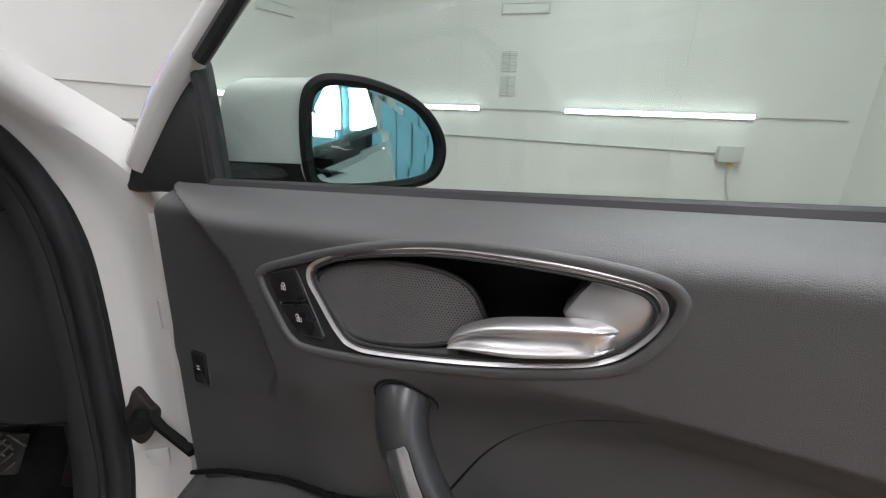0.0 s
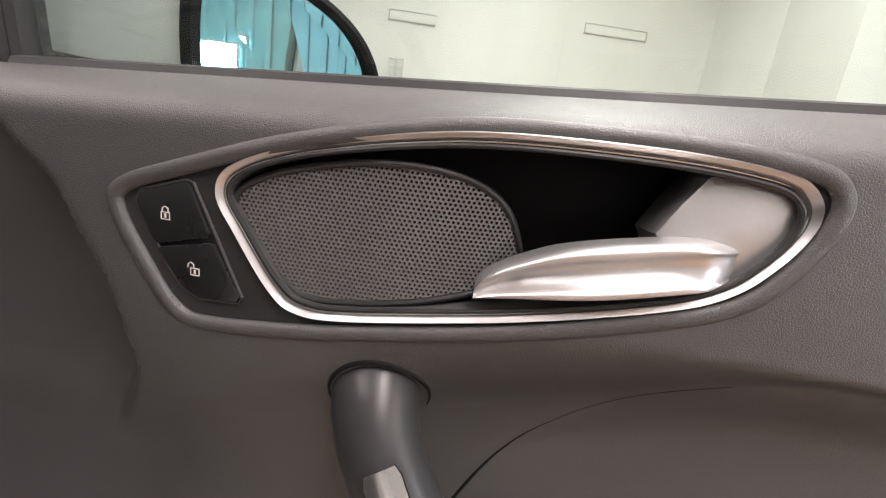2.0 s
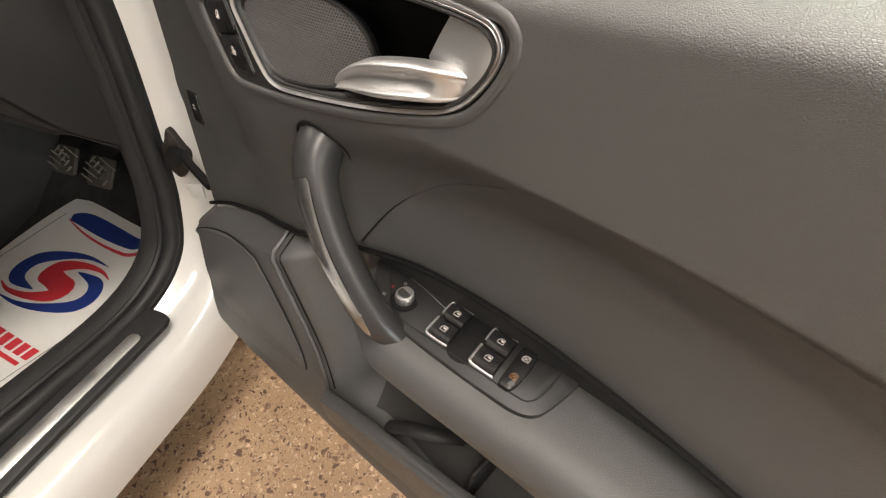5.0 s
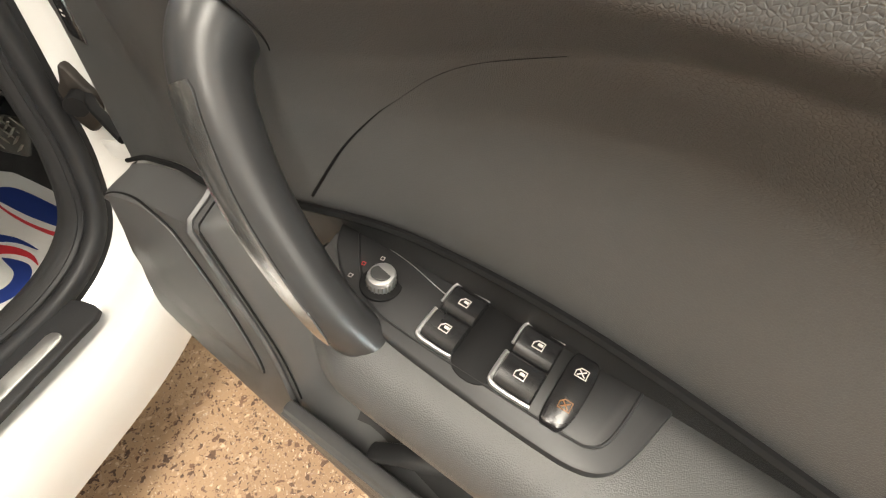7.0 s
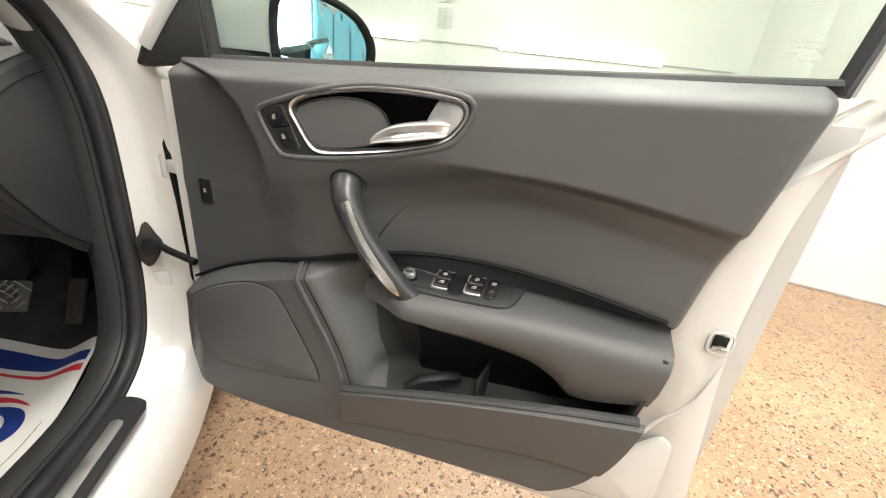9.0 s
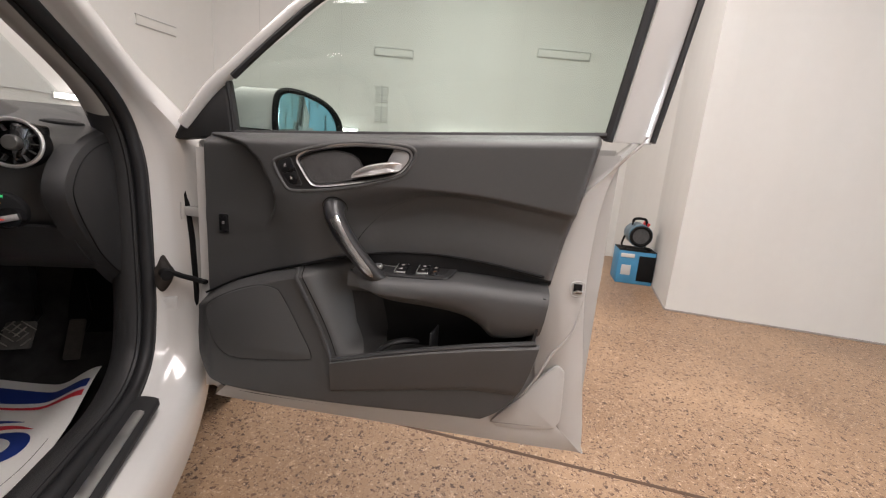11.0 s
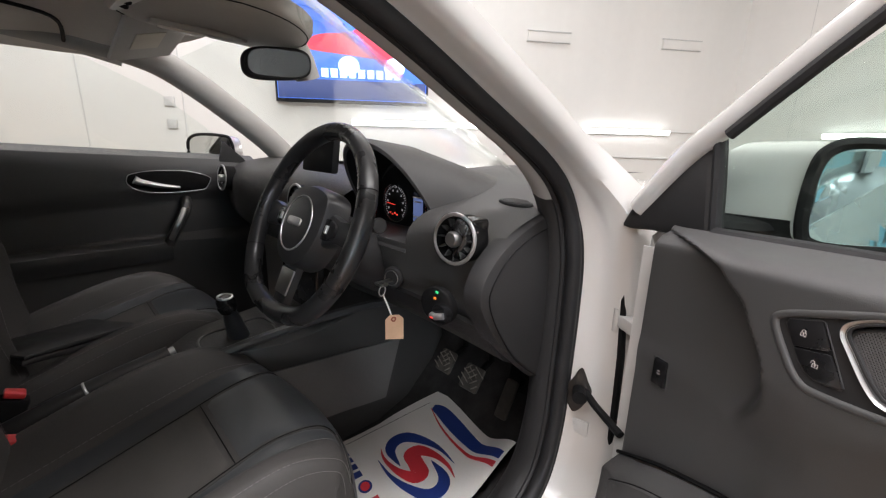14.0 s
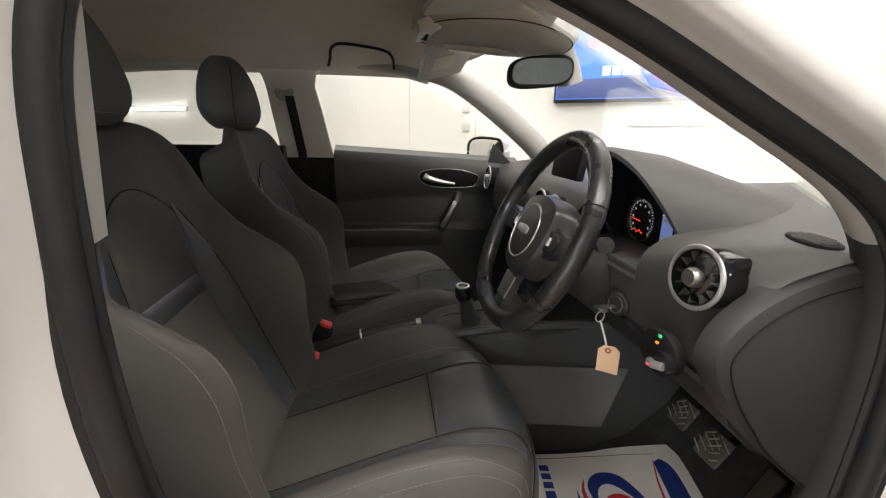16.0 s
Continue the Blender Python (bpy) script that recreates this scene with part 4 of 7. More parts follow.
    for k in range(41):
        row, s0 = [], 0.308 + 0.39 * k / 40
        for g in range(25):
            z = Z_BOTTOM(s0) + 0.02 + (rim(s0) - Z_BOTTOM(s0) - 0.022) * g / 24
            s = 0.308 + (min(0.706, S_REAR(z) - 0.001) - 0.308) * k / 40
            ridge = 0.362 + 0.055 * min(1, max(0, s - 0.29) / 0.3)
            row.append(dr(s, z, 0.052 + 0.012 * step(0, 24, g) - (0.006 if g == 24 else 0) - 0.008 * step(0.005, -0.008, z - ridge)))
        front.append(row)
    part("pocket_front", sheet(front), TRIM, shell)
    # black plate at the back paints the deep shade of the pocket
    part("pocket_back", plate([(p.x, p.y) for p in spline([(0.368, 0.602), (0.388, 0.555), (0.402, 0.50), (0.410, 0.455), (0.50, 0.45), (0.688, 0.50), (0.698, 0.60), (0.55, 0.606)], 60, True)], 0.004, 0.001, lambda a, b, c: dr(a, b, -0.014 + c)), BLACK, shell, "black plate standing for the shade deep in the map pocket")
    part("pocket_rim", tube([dr(s, rim(s) - 0.001, 0.056) for s in (0.310 + 0.386 * k / 40 for k in range(41))], 0.0045, 8, up=(0, 1, 0), flat=1.4), SOFT, shell)
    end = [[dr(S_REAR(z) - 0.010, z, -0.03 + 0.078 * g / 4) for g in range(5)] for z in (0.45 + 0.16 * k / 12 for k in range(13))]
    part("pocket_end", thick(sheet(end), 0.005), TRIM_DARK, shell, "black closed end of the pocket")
    part("bottle_hoop", tube([dr(*p) for p in spline([(0.400, 0.462, 0.045), (0.42, 0.480, 0.040), (0.450, 0.486, 0.028), (0.470, 0.478, 0.010)], 20)], 0.008, 10, flat=0.6), RUBBER, shell, "black bottle holder lip")
    # speaker field grille outline and strip
    part("trim_strip", tube([dr(strip(z), z, lower_n(strip(z), z) + 0.002) for z in (0.423 + 0.19 * k / 30 for k in range(31))], 0.0045, 8, up=(0, 1, 0), flat=0.8), SOFT, shell)
    part("trim_strip", tube([dr(strip(z) + 0.014, z, lower_n(strip(z) + 0.014, z) + 0.0005) for z in (0.440 + 0.168 * k / 30 for k in range(31))], 0.0009, 6), BLACK, shell, "thin edge line")
    spk = spline([(0.028, 0.505), (0.075, 0.540), (0.143, 0.566), (0.180, 0.566), (0.198, 0.552), (0.235, 0.485), (0.262, 0.435), (0.245, 0.424), (0.15, 0.412), (0.085, 0.412), (0.050, 0.440), (0.034, 0.475)], 60, True)
    part("speaker_field", plate([(p.x, p.y) for p in spk], 0.004, 0.002, lambda a, b, c: dr(a, b, lower_n(a, b) - 0.001 + c)), TRIM, shell, "charcoal speaker field")
    part("field_groove", tube([dr(p.x, p.y, lower_n(p.x, p.y) + 0.0006) for p in spk], 0.0012, 6, closed=True, up=(0, 1, 0)), BLACK, shell)
    # armrest
    low = along([(0.335, 0.606), (0.369, 0.584), (0.42, 0.570), (0.50, 0.565), (0.565, 0.556), (0.60, 0.540), (0.633, 0.518), (0.715, 0.530)])
    rows = []
    for k in range(60):
        s = 0.330 + 0.387 * k / 59
        f = k / 59
        zt = 0.6175 + 0.05 * (s - 0.38) - 0.012 * step(0.5, 1.0, f)
        zb = low(s)
        out = 0.062 * (0.55 + 0.45 * step(0, 0.18, f)) - 0.012 * f
        fit = lambda s, z, n: dr(0.330 + (min(0.717, S_REAR(z) - 0.004) - 0.330) * (s - 0.330) / 0.387, z, n)
        rows.append([fit(s, zt + 0.002, -0.022), fit(s, zt + 0.001, -0.005), fit(s, zt - 0.005, out - 0.024), fit(s, zt - 0.007, out - 0.012), fit(s, zt - 0.0145, out - 0.002), fit(s, zt - 0.027, out + 0.003),
                     fit(s, (zt + zb) / 2 - 0.01, out + 0.002), fit(s, zb + 0.010, out - 0.006), fit(s, zb, out - 0.018), fit(s, zb + 0.006, -0.02)])
    part("armrest", sheet(rows, close_cols=True, caps=True), TRIM, shell, "charcoal padded armrest")
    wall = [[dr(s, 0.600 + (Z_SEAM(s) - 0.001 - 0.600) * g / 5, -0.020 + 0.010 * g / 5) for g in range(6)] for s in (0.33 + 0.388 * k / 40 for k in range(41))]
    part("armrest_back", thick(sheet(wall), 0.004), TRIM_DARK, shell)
    # switch panel
    on = lambda a, b, c: dr(a, 0.6205 + 0.05 * (a - 0.38) - 0.15 * b + c, b)
    outline = spline([(0.328, -0.0165), (0.345, -0.0175), (0.44, -0.0175), (0.525, -0.0165), (0.536, -0.0135), (0.534, 0.0), (0.528, 0.020), (0.522, 0.030), (0.511, 0.0355), (0.49, 0.0370), (0.44, 0.0365), (0.40, 0.034), (0.372, 0.026), (0.340, 0.005)], 90, True)
    part("switch_panel", plate([(p.x, p.y) for p in outline], 0.005, 0.002, lambda a, b, c: on(a, b, c - 0.004)), PANEL, shell, "satin black switch panel")
    inner = spline([(0.344, -0.0130), (0.366, -0.0144), (0.44, -0.0157), (0.512, -0.0157), (0.5215, -0.0155), (0.5225, -0.0140), (0.5205, 0.004), (0.5175, 0.018), (0.512, 0.0245), (0.500, 0.0262), (0.45, 0.0272), (0.41, 0.0272), (0.390, 0.0255), (0.372, 0.016)], 80, True)
    part("panel_groove", tube([on(p.x, p.y, 0.0011) for p in inner], 0.0008, 6, closed=True), PANEL, shell)
    part("panel_inset", plate([(p.x, p.y) for p in inner], 0.0022, 0.0006, lambda a, b, c: on(a, b, c - 0.0011)), PANEL, shell, "satin black switch plate")
    part("panel_line", tube([on(0.346 + 0.177 * k / 30, -0.0157 - 0.001 * math.sin(math.pi * k / 30), 0.0014) for k in range(31)], 0.00075, 6), SILVER, shell, "thin bright line")
    part("panel_line", tube([on(p.x, p.y, 0.0013) for p in spline([(0.353, -0.0125), (0.385, -0.0095), (0.408, -0.005), (0.419, -0.003)], 20)], 0.0004, 6), SILVER, shell, "thin bright line")
    part("panel_line", tube([on(0.484 + 0.012 * k / 5, -0.0118, 0.0020) for k in range(6)], 0.0006, 6), SILVER, shell, "thin bright line")
    part("finger_well", plate([(p.x, p.y) for p in spline([(0.4405, -0.012), (0.4605, -0.011), (0.4615, 0.026), (0.4405, 0.026)], 40, True)], 0.0016, 0.0005, lambda a, b, c: on(a, b, c + 0.0002 - 0.0)), BLACK, shell, "black finger well")
    for a in (0.4295, 0.4725):
        for b0, b1, tip in ((-0.0095, 0.0062, 0.0), (0.0076, 0.0245, 0.0016)):
            rows = []
            for q in range(9):
                b = b0 + (b1 - b0) * q / 8
                h = 0.0062 + 0.0010 * math.cos(math.pi * (q / 8 - 0.35)) - (0.0018 if q in (0, 8) else 0)
                rows.append([on(a + e, b, hh) for e, hh in ((-0.0105, 0.0), (-0.0105, h - 0.0015), (-0.0095, h), (-0.004, h - 0.0004), (0.004, h - 0.0007), (0.0095, h - 0.0005), (0.0105, h - 0.0022), (0.0105, 0.0))])
            part("window_switch", sheet(rows, close_cols=True, caps=True), PIANO, shell, "black window switch")
            m = (b0 + b1) / 2 + 0.0005
            bm = tube([on(a + p.x * 0.0026, m - p.y * 0.0022, 0.0074) for p in (V(-1, -1), V(1, -1), V(1, 1), V(-0.35, 1), V(-1, 0.2))], 0.00034, 5, closed=True)
            box((0.0026, 0.0016, 0.0004), on(a + 0.0008, m - 0.0004, 0.0074), bm=bm)
            part("switch_mark", bm, WHITE_MARK, shell, "white window marking")
        chrome = spline([(a - 0.0112, 0.008), (a - 0.0114, 0.020), (a - 0.0106, 0.0248), (a - 0.006, 0.0262), (a + 0.006, 0.0262), (a + 0.0105, 0.0258)], 26)
        part("switch_edge", tube([on(p.x, p.y, 0.0035) for p in chrome], lambda f: 0.0016 - 0.0007 * f, 8, flat=1.5), CHROME, shell, "chrome switch edge")
        part("switch_edge", tube([on(p.x, p.y, 0.0052) for p in spline([(a - 0.0112, 0.0035), (a - 0.0112, -0.008), (a - 0.008, -0.0108), (a + 0.004, -0.0108), (a + 0.0105, -0.0104)], 26)], 0.0008, 8), CHROME, shell, "chrome switch edge")
    lock = spline([(0.489, -0.0095), (0.497, -0.0105), (0.5015, -0.0085), (0.5025, 0.0), (0.5015, 0.018), (0.4985, 0.0265), (0.494, 0.0275), (0.4885, 0.026), (0.488, 0.010)], 44, True)
    part("lock_switch", plate([(p.x, p.y) for p in lock], 0.0050, 0.0014, lambda a, b, c: on(a, b, c + 0.0003)), PIANO, shell, "black child lock switch")
    for b, mat in ((-0.001, WHITE_MARK), (0.0165, AMBER)):
        bm = tube([on(0.4955 + p.x * 0.0027, b - p.y * 0.0024, 0.0054) for p in (V(-1, -1), V(1, -1), V(1, 1), V(-0.35, 1), V(-1, 0.2))], 0.00034, 5, closed=True)
        for sg in (-1, 1):
            tube([on(0.4955 - 0.0018, b - 0.0016 * sg, 0.0054), on(0.4955, b, 0.0054), on(0.4955 + 0.0018, b + 0.0016 * sg, 0.0054)], 0.00032, 5, bm=bm)
        part("switch_mark", bm, mat, shell, "crossed window marking")
    part("knob_skirt", disc(0.0125, 0.0018, on(0.382, 0.011, 0.0006), (0, 0, 1), 30, 0.0004), BLACK, shell)
    knob = [[on(0.382 + r * math.cos(t), 0.011 + r * math.sin(t), c) for t in (2 * math.pi * q / 36 for q in range(36))] for r, c in ((0.0080, 0.001), (0.0084, 0.006), (0.0083, 0.0085), (0.0076, 0.0100), (0.0062, 0.0104))]
    part("mirror_knob", sheet(knob, close_cols=True, caps=True), CHROME, shell, "chrome mirror adjuster knob")
    part("knob_top", disc(0.0060, 0.0008, on(0.382, 0.011, 0.0103), (0, 0.15, 1), 26, 0.0002), SOFT, shell, "dark knob top")
    for k in range(24):
        t = 2 * math.pi * k / 24
        part("knob_rib", tube([on(0.382 + 0.0083 * math.cos(t), 0.011 + 0.0083 * math.sin(t), 0.002), on(0.382 + 0.0085 * math.cos(t), 0.011 + 0.0085 * math.sin(t), 0.0080)], 0.0004, 4), BRASS, shell)
    for q, mat in (((0.363, 0.0165), WHITE_MARK), ((0.3635, 0.0060), RED_BUTTON), ((0.3705, -0.003), WHITE_MARK)):
        part("switch_mark", tube([on(q[0] + x, q[1] + y, 0.0013) for x, y in ((-0.0013, -0.0010), (0.0010, -0.0013), (0.0013, 0.0007), (-0.0007, 0.0012))], 0.00026, 5, closed=True), mat, shell)
    # glass and its frame
    glass = spline([(0.054, 0.85), (0.032, 0.962), (0.15, 1.046), (0.247, 1.123), (0.36, 1.175), (0.50, 1.205), (0.64, 1.215), (0.78, 1.205), (0.831, 1.195), (0.812, 1.07), (0.782, 0.90)], 80)
    lean = lambda z: -0.048 - 0.10 * max(0, z - 0.88) ** 1.3
    bm = bmesh.new()
    loop = [bm.verts.new(dr(p.x, p.y, lean(p.y))) for p in glass]
    bm.faces.new(loop)
    pn = part("door_window", thick(bm, 0.0035), DOOR_GLASS, shell, "green-tinted side window glass", smooth=False)
    pn.visible_shadow = False
    fr = spline([(-0.06, 0.868), (0.0, 0.943), (0.056, 0.992), (0.15, 1.075), (0.215, 1.127), (0.33, 1.192), (0.48, 1.228), (0.65, 1.238), (0.80, 1.228), (0.862, 1.215)], 60)
    part("window_frame", tube([dr(p.x, p.y, lean(p.y) + 0.006) for p in fr], 0.015, 12, up=(0, 1, 0), flat=0.9), PAINT, shell, "white window frame")
    part("frame_seal", tube([dr(p.x, p.y, lean(p.y) + 0.012) for p in spline([(0.052, 0.968), (0.145, 1.051), (0.243, 1.129), (0.355, 1.182), (0.50, 1.212), (0.64, 1.222), (0.775, 1.212), (0.825, 1.20)], 50)], 0.007, 8, up=(0, 1, 0)), RUBBER, shell, "black window seal")
    rear = [[dr(a0 + (0.036 + 0.012) * t, z, lean(z) + 0.004 + n) for t, n in ((0.0, -0.01), (0.0, 0.008), (0.35, 0.014), (1.0, 0.010), (1.4, -0.004), (1.4, -0.02))] for a0, z in ((0.800 + (z - 0.90) * 0.17, z) for z in (0.895 + 0.33 * k / 14 for k in range(15)))]
    part("rear_frame", sheet(rear, close_cols=True, caps=True), PAINT, shell, "white rear window frame")
    part("frame_seal", tube([dr(0.789 + (z - 0.90) * 0.17, z, lean(z) + 0.008) for z in (0.895 + 0.32 * k / 10 for k in range(11))], 0.009, 8, up=(0, 1, 0)), RUBBER, shell)
    part("frame_seal", tube([dr(0.868 + (z - 0.90) * 0.18, z, lean(z) + 0.002) for z in (0.898 + 0.32 * k / 10 for k in range(11))], 0.006, 8, up=(0, 1, 0)), RUBBER, shell)
    part("belt_seal", tube([dr(s, Z_TOP(s) - 0.001, -0.034) for s in (0.062 + 0.72 * k / 30 for k in range(31))], 0.006, 8, up=(0, 1, 0), flat=1.4), RUBBER, shell, "black belt seal")
    bm = bmesh.new()
    for i in range(4):
        for j in range(3):
            box((0.008, 0.0006, 0.0012), dr(0.739 + j * 0.0105, 0.940 - i * 0.0055, lean(0.94) + 0.0024), bm=bm)
    part("glass_marking", bm, GREY_BOX, shell, "etched glass marking")
    # door mirror outside, its glass facing rearwards
    m0, ax, nm = V(0.146, -0.188, 0), V(0.61, -0.79, 0), V(0.79, 0.61, 0)
    mir = lambda a, z, c: dr(m0.x + ax.x * a + nm.x * c, z, m0.y + ax.y * a + nm.y * c)
    head = spline([(-0.083, 0.862), (-0.086, 0.90), (-0.083, 0.940), (-0.074, 0.956), (-0.055, 0.9625), (-0.015, 0.9605), (0.030, 0.948), (0.060, 0.928), (0.077, 0.900), (0.076, 0.872), (0.060, 0.855), (0.02, 0.848), (-0.04, 0.847), (-0.073, 0.850)], 72, True)
    rows = []
    for sc, c, da in ((0.94, -0.004, 0), (1.0, 0.0, 0), (1.03, -0.012, -0.002), (1.02, -0.045, -0.010), (0.92, -0.080, -0.020), (0.70, -0.105, -0.026), (0.3, -0.118, -0.03)):
        rows.append([mir(da + p.x * sc * (1 + (0.75 * step(-0.006, -0.03, c) if p.x < 0 else 0)), 0.902 + (p.y - 0.902) * sc, c) for p in head])
    part("mirror_housing", sheet(rows, close_cols=True, caps=True), PAINT, shell, "white mirror housing")
    rows = []
    for sc, c, da in ((1.035, -0.004, 0), (1.05, -0.02, -0.003), (1.05, -0.05, -0.012), (0.97, -0.08, -0.02)):
        rows.append([mir(da + p.x * sc * (1 + (0.72 * step(-0.006, -0.03, c) if p.x < 0 else 0)), min(0.874, 0.900 + (p.y - 0.902) * sc), c) for p in head])
    part("mirror_underside", sheet(rows, close_cols=True, caps=True), BLACK, shell, "black mirror underside")
    part("mirror_edge", tube([mir(p.x * 0.99, 0.902 + (p.y - 0.902) * 0.98, 0.003) for p in head], 0.0068, 8, closed=True, up=(0.6, -0.79, 0), flat=1.0), BLACK, shell, "black mirror surround")
    part("mirror_foot", tube([dr(0.02, 0.862, -0.06), dr(0.05, 0.860, -0.10), mir(-0.06, 0.862, -0.05)], 0.022, 10, flat=0.6), BLACK, shell, "black mirror foot")
    bm = bmesh.new()
    bm.faces.new([bm.verts.new(mir(p.x * 0.93, 0.902 + (p.y - 0.902) * 0.89, 0.006 - 0.045 * p.x - 1.1 * p.x ** 2 * 0.3)) for p in head])
    part("mirror_glass", thick(bm, 0.002), MIRROR, shell, "blue-tinted mirror glass", smooth=False)
    # hinge side
    for z in (0.684, 0.372):
        part("hinge", box((0.040, 0.045, 0.026), dr(-0.098, z, -0.075), 0.004, (0, 0, 20)), PAINT, shell, "white door hinge")
        part("hinge_pin", tube([dr(-0.086, z - 0.019, -0.055), dr(-0.086, z + 0.019, -0.055)], 0.006, 10), PAINT, shell)
        part("hinge_arm", box((0.07, 0.022, 0.022), dr(-0.055, z, -0.06), 0.004, (0, 0, -8)), PAINT, shell)
    part("check_strap", tube([dr(-0.125, 0.552, -0.03), dr(-0.07, 0.546, -0.018), dr(-0.005, 0.540, -0.012)], 0.0068, 8, flat=0.8), BLACK, shell, "black door check strap")
    part("harness_boot", tube([dr(-0.108, 0.632, -0.075), dr(-0.110, 0.618, -0.072), dr(-0.110, 0.575, -0.072), dr(-0.108, 0.558, -0.076)], 0.014, 12), RUBBER, shell, "black cable boot")
    part("edge_seal", tube([dr(p.x, p.y, -0.032 if p.x < 0.02 else -0.012) for p in spline([(-0.012, 0.80), (-0.014, 0.5), (-0.01, 0.36), (0.03, 0.305), (0.2, 0.296), (0.56, 0.302), (0.66, 0.33)], 50)], 0.006, 6, up=(0, 1, 0)), RUBBER, shell, "black door seal")
    return shell


driver_door()


# ---- body side round the open doorway; u across the car, v ahead, z up ----
LOOP = spline([(-0.735, 0.47, 0.71), (-0.782, 0.70, 0.71), (-0.794, 0.90, 0.70), (-0.780, 1.05, 0.690), (-0.735, 1.16, 0.650), (-0.64, 1.187, 0.630), (-0.50, 1.134, 0.632),
               (-0.355, 1.073, 0.645), (-0.233, 1.005, 0.664), (-0.106, 0.928, 0.684), (-0.057, 0.867, 0.698), (-0.042, 0.790, 0.708), (-0.038, 0.70, 0.71), (-0.042, 0.56, 0.71),
               (-0.050, 0.46, 0.71), (-0.085, 0.372, 0.71), (-0.18, 0.328, 0.71), (-0.35, 0.330, 0.71), (-0.57, 0.345, 0.71), (-0.69, 0.380, 0.71)], 160, True)


def loop_rows(offsets, size=lambda v, z: 1.0):
    """Carries a section (towards outside, away from the doorway) along the doorway's edge."""
    rows, n = [], len(LOOP)
    for du, do in offsets:
        row = []
        for i, p in enumerate(LOOP):
            e = LOOP[(i + 2) % n] - LOOP[i - 2]
            nrm = V(-e.y, e.x, 0).normalized()
            if nrm.dot(V(-0.43, 0.72, 0) - p) > 0:
                nrm = -nrm
            k = size(p.x, p.y)
            row.append(V(p.z + du * (1 - (0.5 * step(0.80, 0.93, p.y) * step(-0.62, -0.52, p.x) if du > 0 else 0)), p.x + nrm.x * do * k, p.y + nrm.y * do * k))
        rows.append(row)
    return rows


def slim(v, z):
    """The pillar's skin is narrower than the sill's."""
    return 1.0 - 0.68 * step(0.76, 0.95, z)


BODY = part("body_side", sheet(loop_rows([(-0.004, 0.004), (0.006, 0.012), (0.020, 0.016), (0.030, 0.024), (0.050, 0.030), (0.078, 0.033), (0.094, 0.042), (0.103, 0.062), (0.108, 0.095), (0.106, 0.132), (0.07, 0.142)], slim), close_cols=True),
            PAINT, CAR, "white painted door frame and sill")
part("door_seal", tube([V(p.z + 0.004, p.x, p.y) for p in LOOP], 0.0125, 10, closed=True, up=(1, 0, 0)), RUBBER, BODY, "black rubber door seal")
rows = loop_rows([(0.011, 0.003), (0.0145, 0.012), (0.0145, 0.020), (0.008, 0.024), (0.0, 0.018)])
part("seal_rib", sheet(rows, close_rows=True, close_cols=True), RUBBER, BODY)
part("seal_lip", tube([r for r in loop_rows([(-0.012, -0.005)])[0]], 0.006, 8, closed=True, up=(1, 0, 0)), RUBBER, BODY)
keep_high = lambda c: c.z > 0.87 and c.y > -0.70
keep_low = lambda c: c.z <= 0.87 and c.y > -0.72
inner = [(-0.010, -0.008), (-0.024, -0.013), (-0.040, -0.009), (-0.056, 0.0), (-0.066, 0.013)]
part("pillar_trim", sheet(loop_rows(inner), close_cols=True, keep=keep_high), PILLAR, BODY, "grey windscreen pillar trim")
part("kick_trim", sheet(loop_rows(inner), close_cols=True, keep=keep_low), TRIM_DARK, BODY, "black kick plate trim")
rows = [[V(0.684 - (z - 0.9) * 0.06 - 0.045 * k, -0.797 - 0.012 * k - 0.10 * max(0, k - 1) + (z - 0.9) * 0.05, z) for k in (-0.10, 0.0, 0.15, 0.5, 0.9, 1.0, 1.15, 1.6)] for z in (0.883 + 0.29 * q / 10 for q in range(11))]
part("pillar_trim", thick(sheet(rows), 0.006), PILLAR, BODY, "pale grey rear pillar trim")
rows = [[V(0.694 - k * 0.06, -0.803 + (0.9 - z) * 0.10 - 0.13 * k, z) for k in (0, 0.3, 1.0)] for z in (0.38 + 0.51 * q / 10 for q in range(11))]
part("pillar_lower_trim", thick(sheet(rows), 0.006), TRIM_DARK, BODY)
# sill plate
def sill(w, v0, v1, r):
    """A plate outline with a rounded front end, across the sill and along it."""
    return [(-w, v0), (-w, v1 - r), (-w + 0.3 * r, v1 - 0.25 * r), (-w + r, v1), (w - r, v1), (w - 0.3 * r, v1 - 0.25 * r), (w, v1 - r), (w, v0)]


on_sill = lambda a, b, c: V(0.744 + a, b, 0.3235 + 0.018 * (b + 0.16) + c - 0.22 * a)
part("sill_plate", plate(sill(0.023, -0.80, -0.160, 0.016), 0.007, 0.0025, lambda a, b, c: on_sill(a, b, c - 0.003)), RUBBER, BODY, "black sill plate")
part("sill_strip", plate(sill(0.009, -0.76, -0.208, 0.008), 0.003, 0.001, lambda a, b, c: on_sill(a + 0.002, b, c + 0.002)), SILVER, BODY, "brushed silver sill strip")
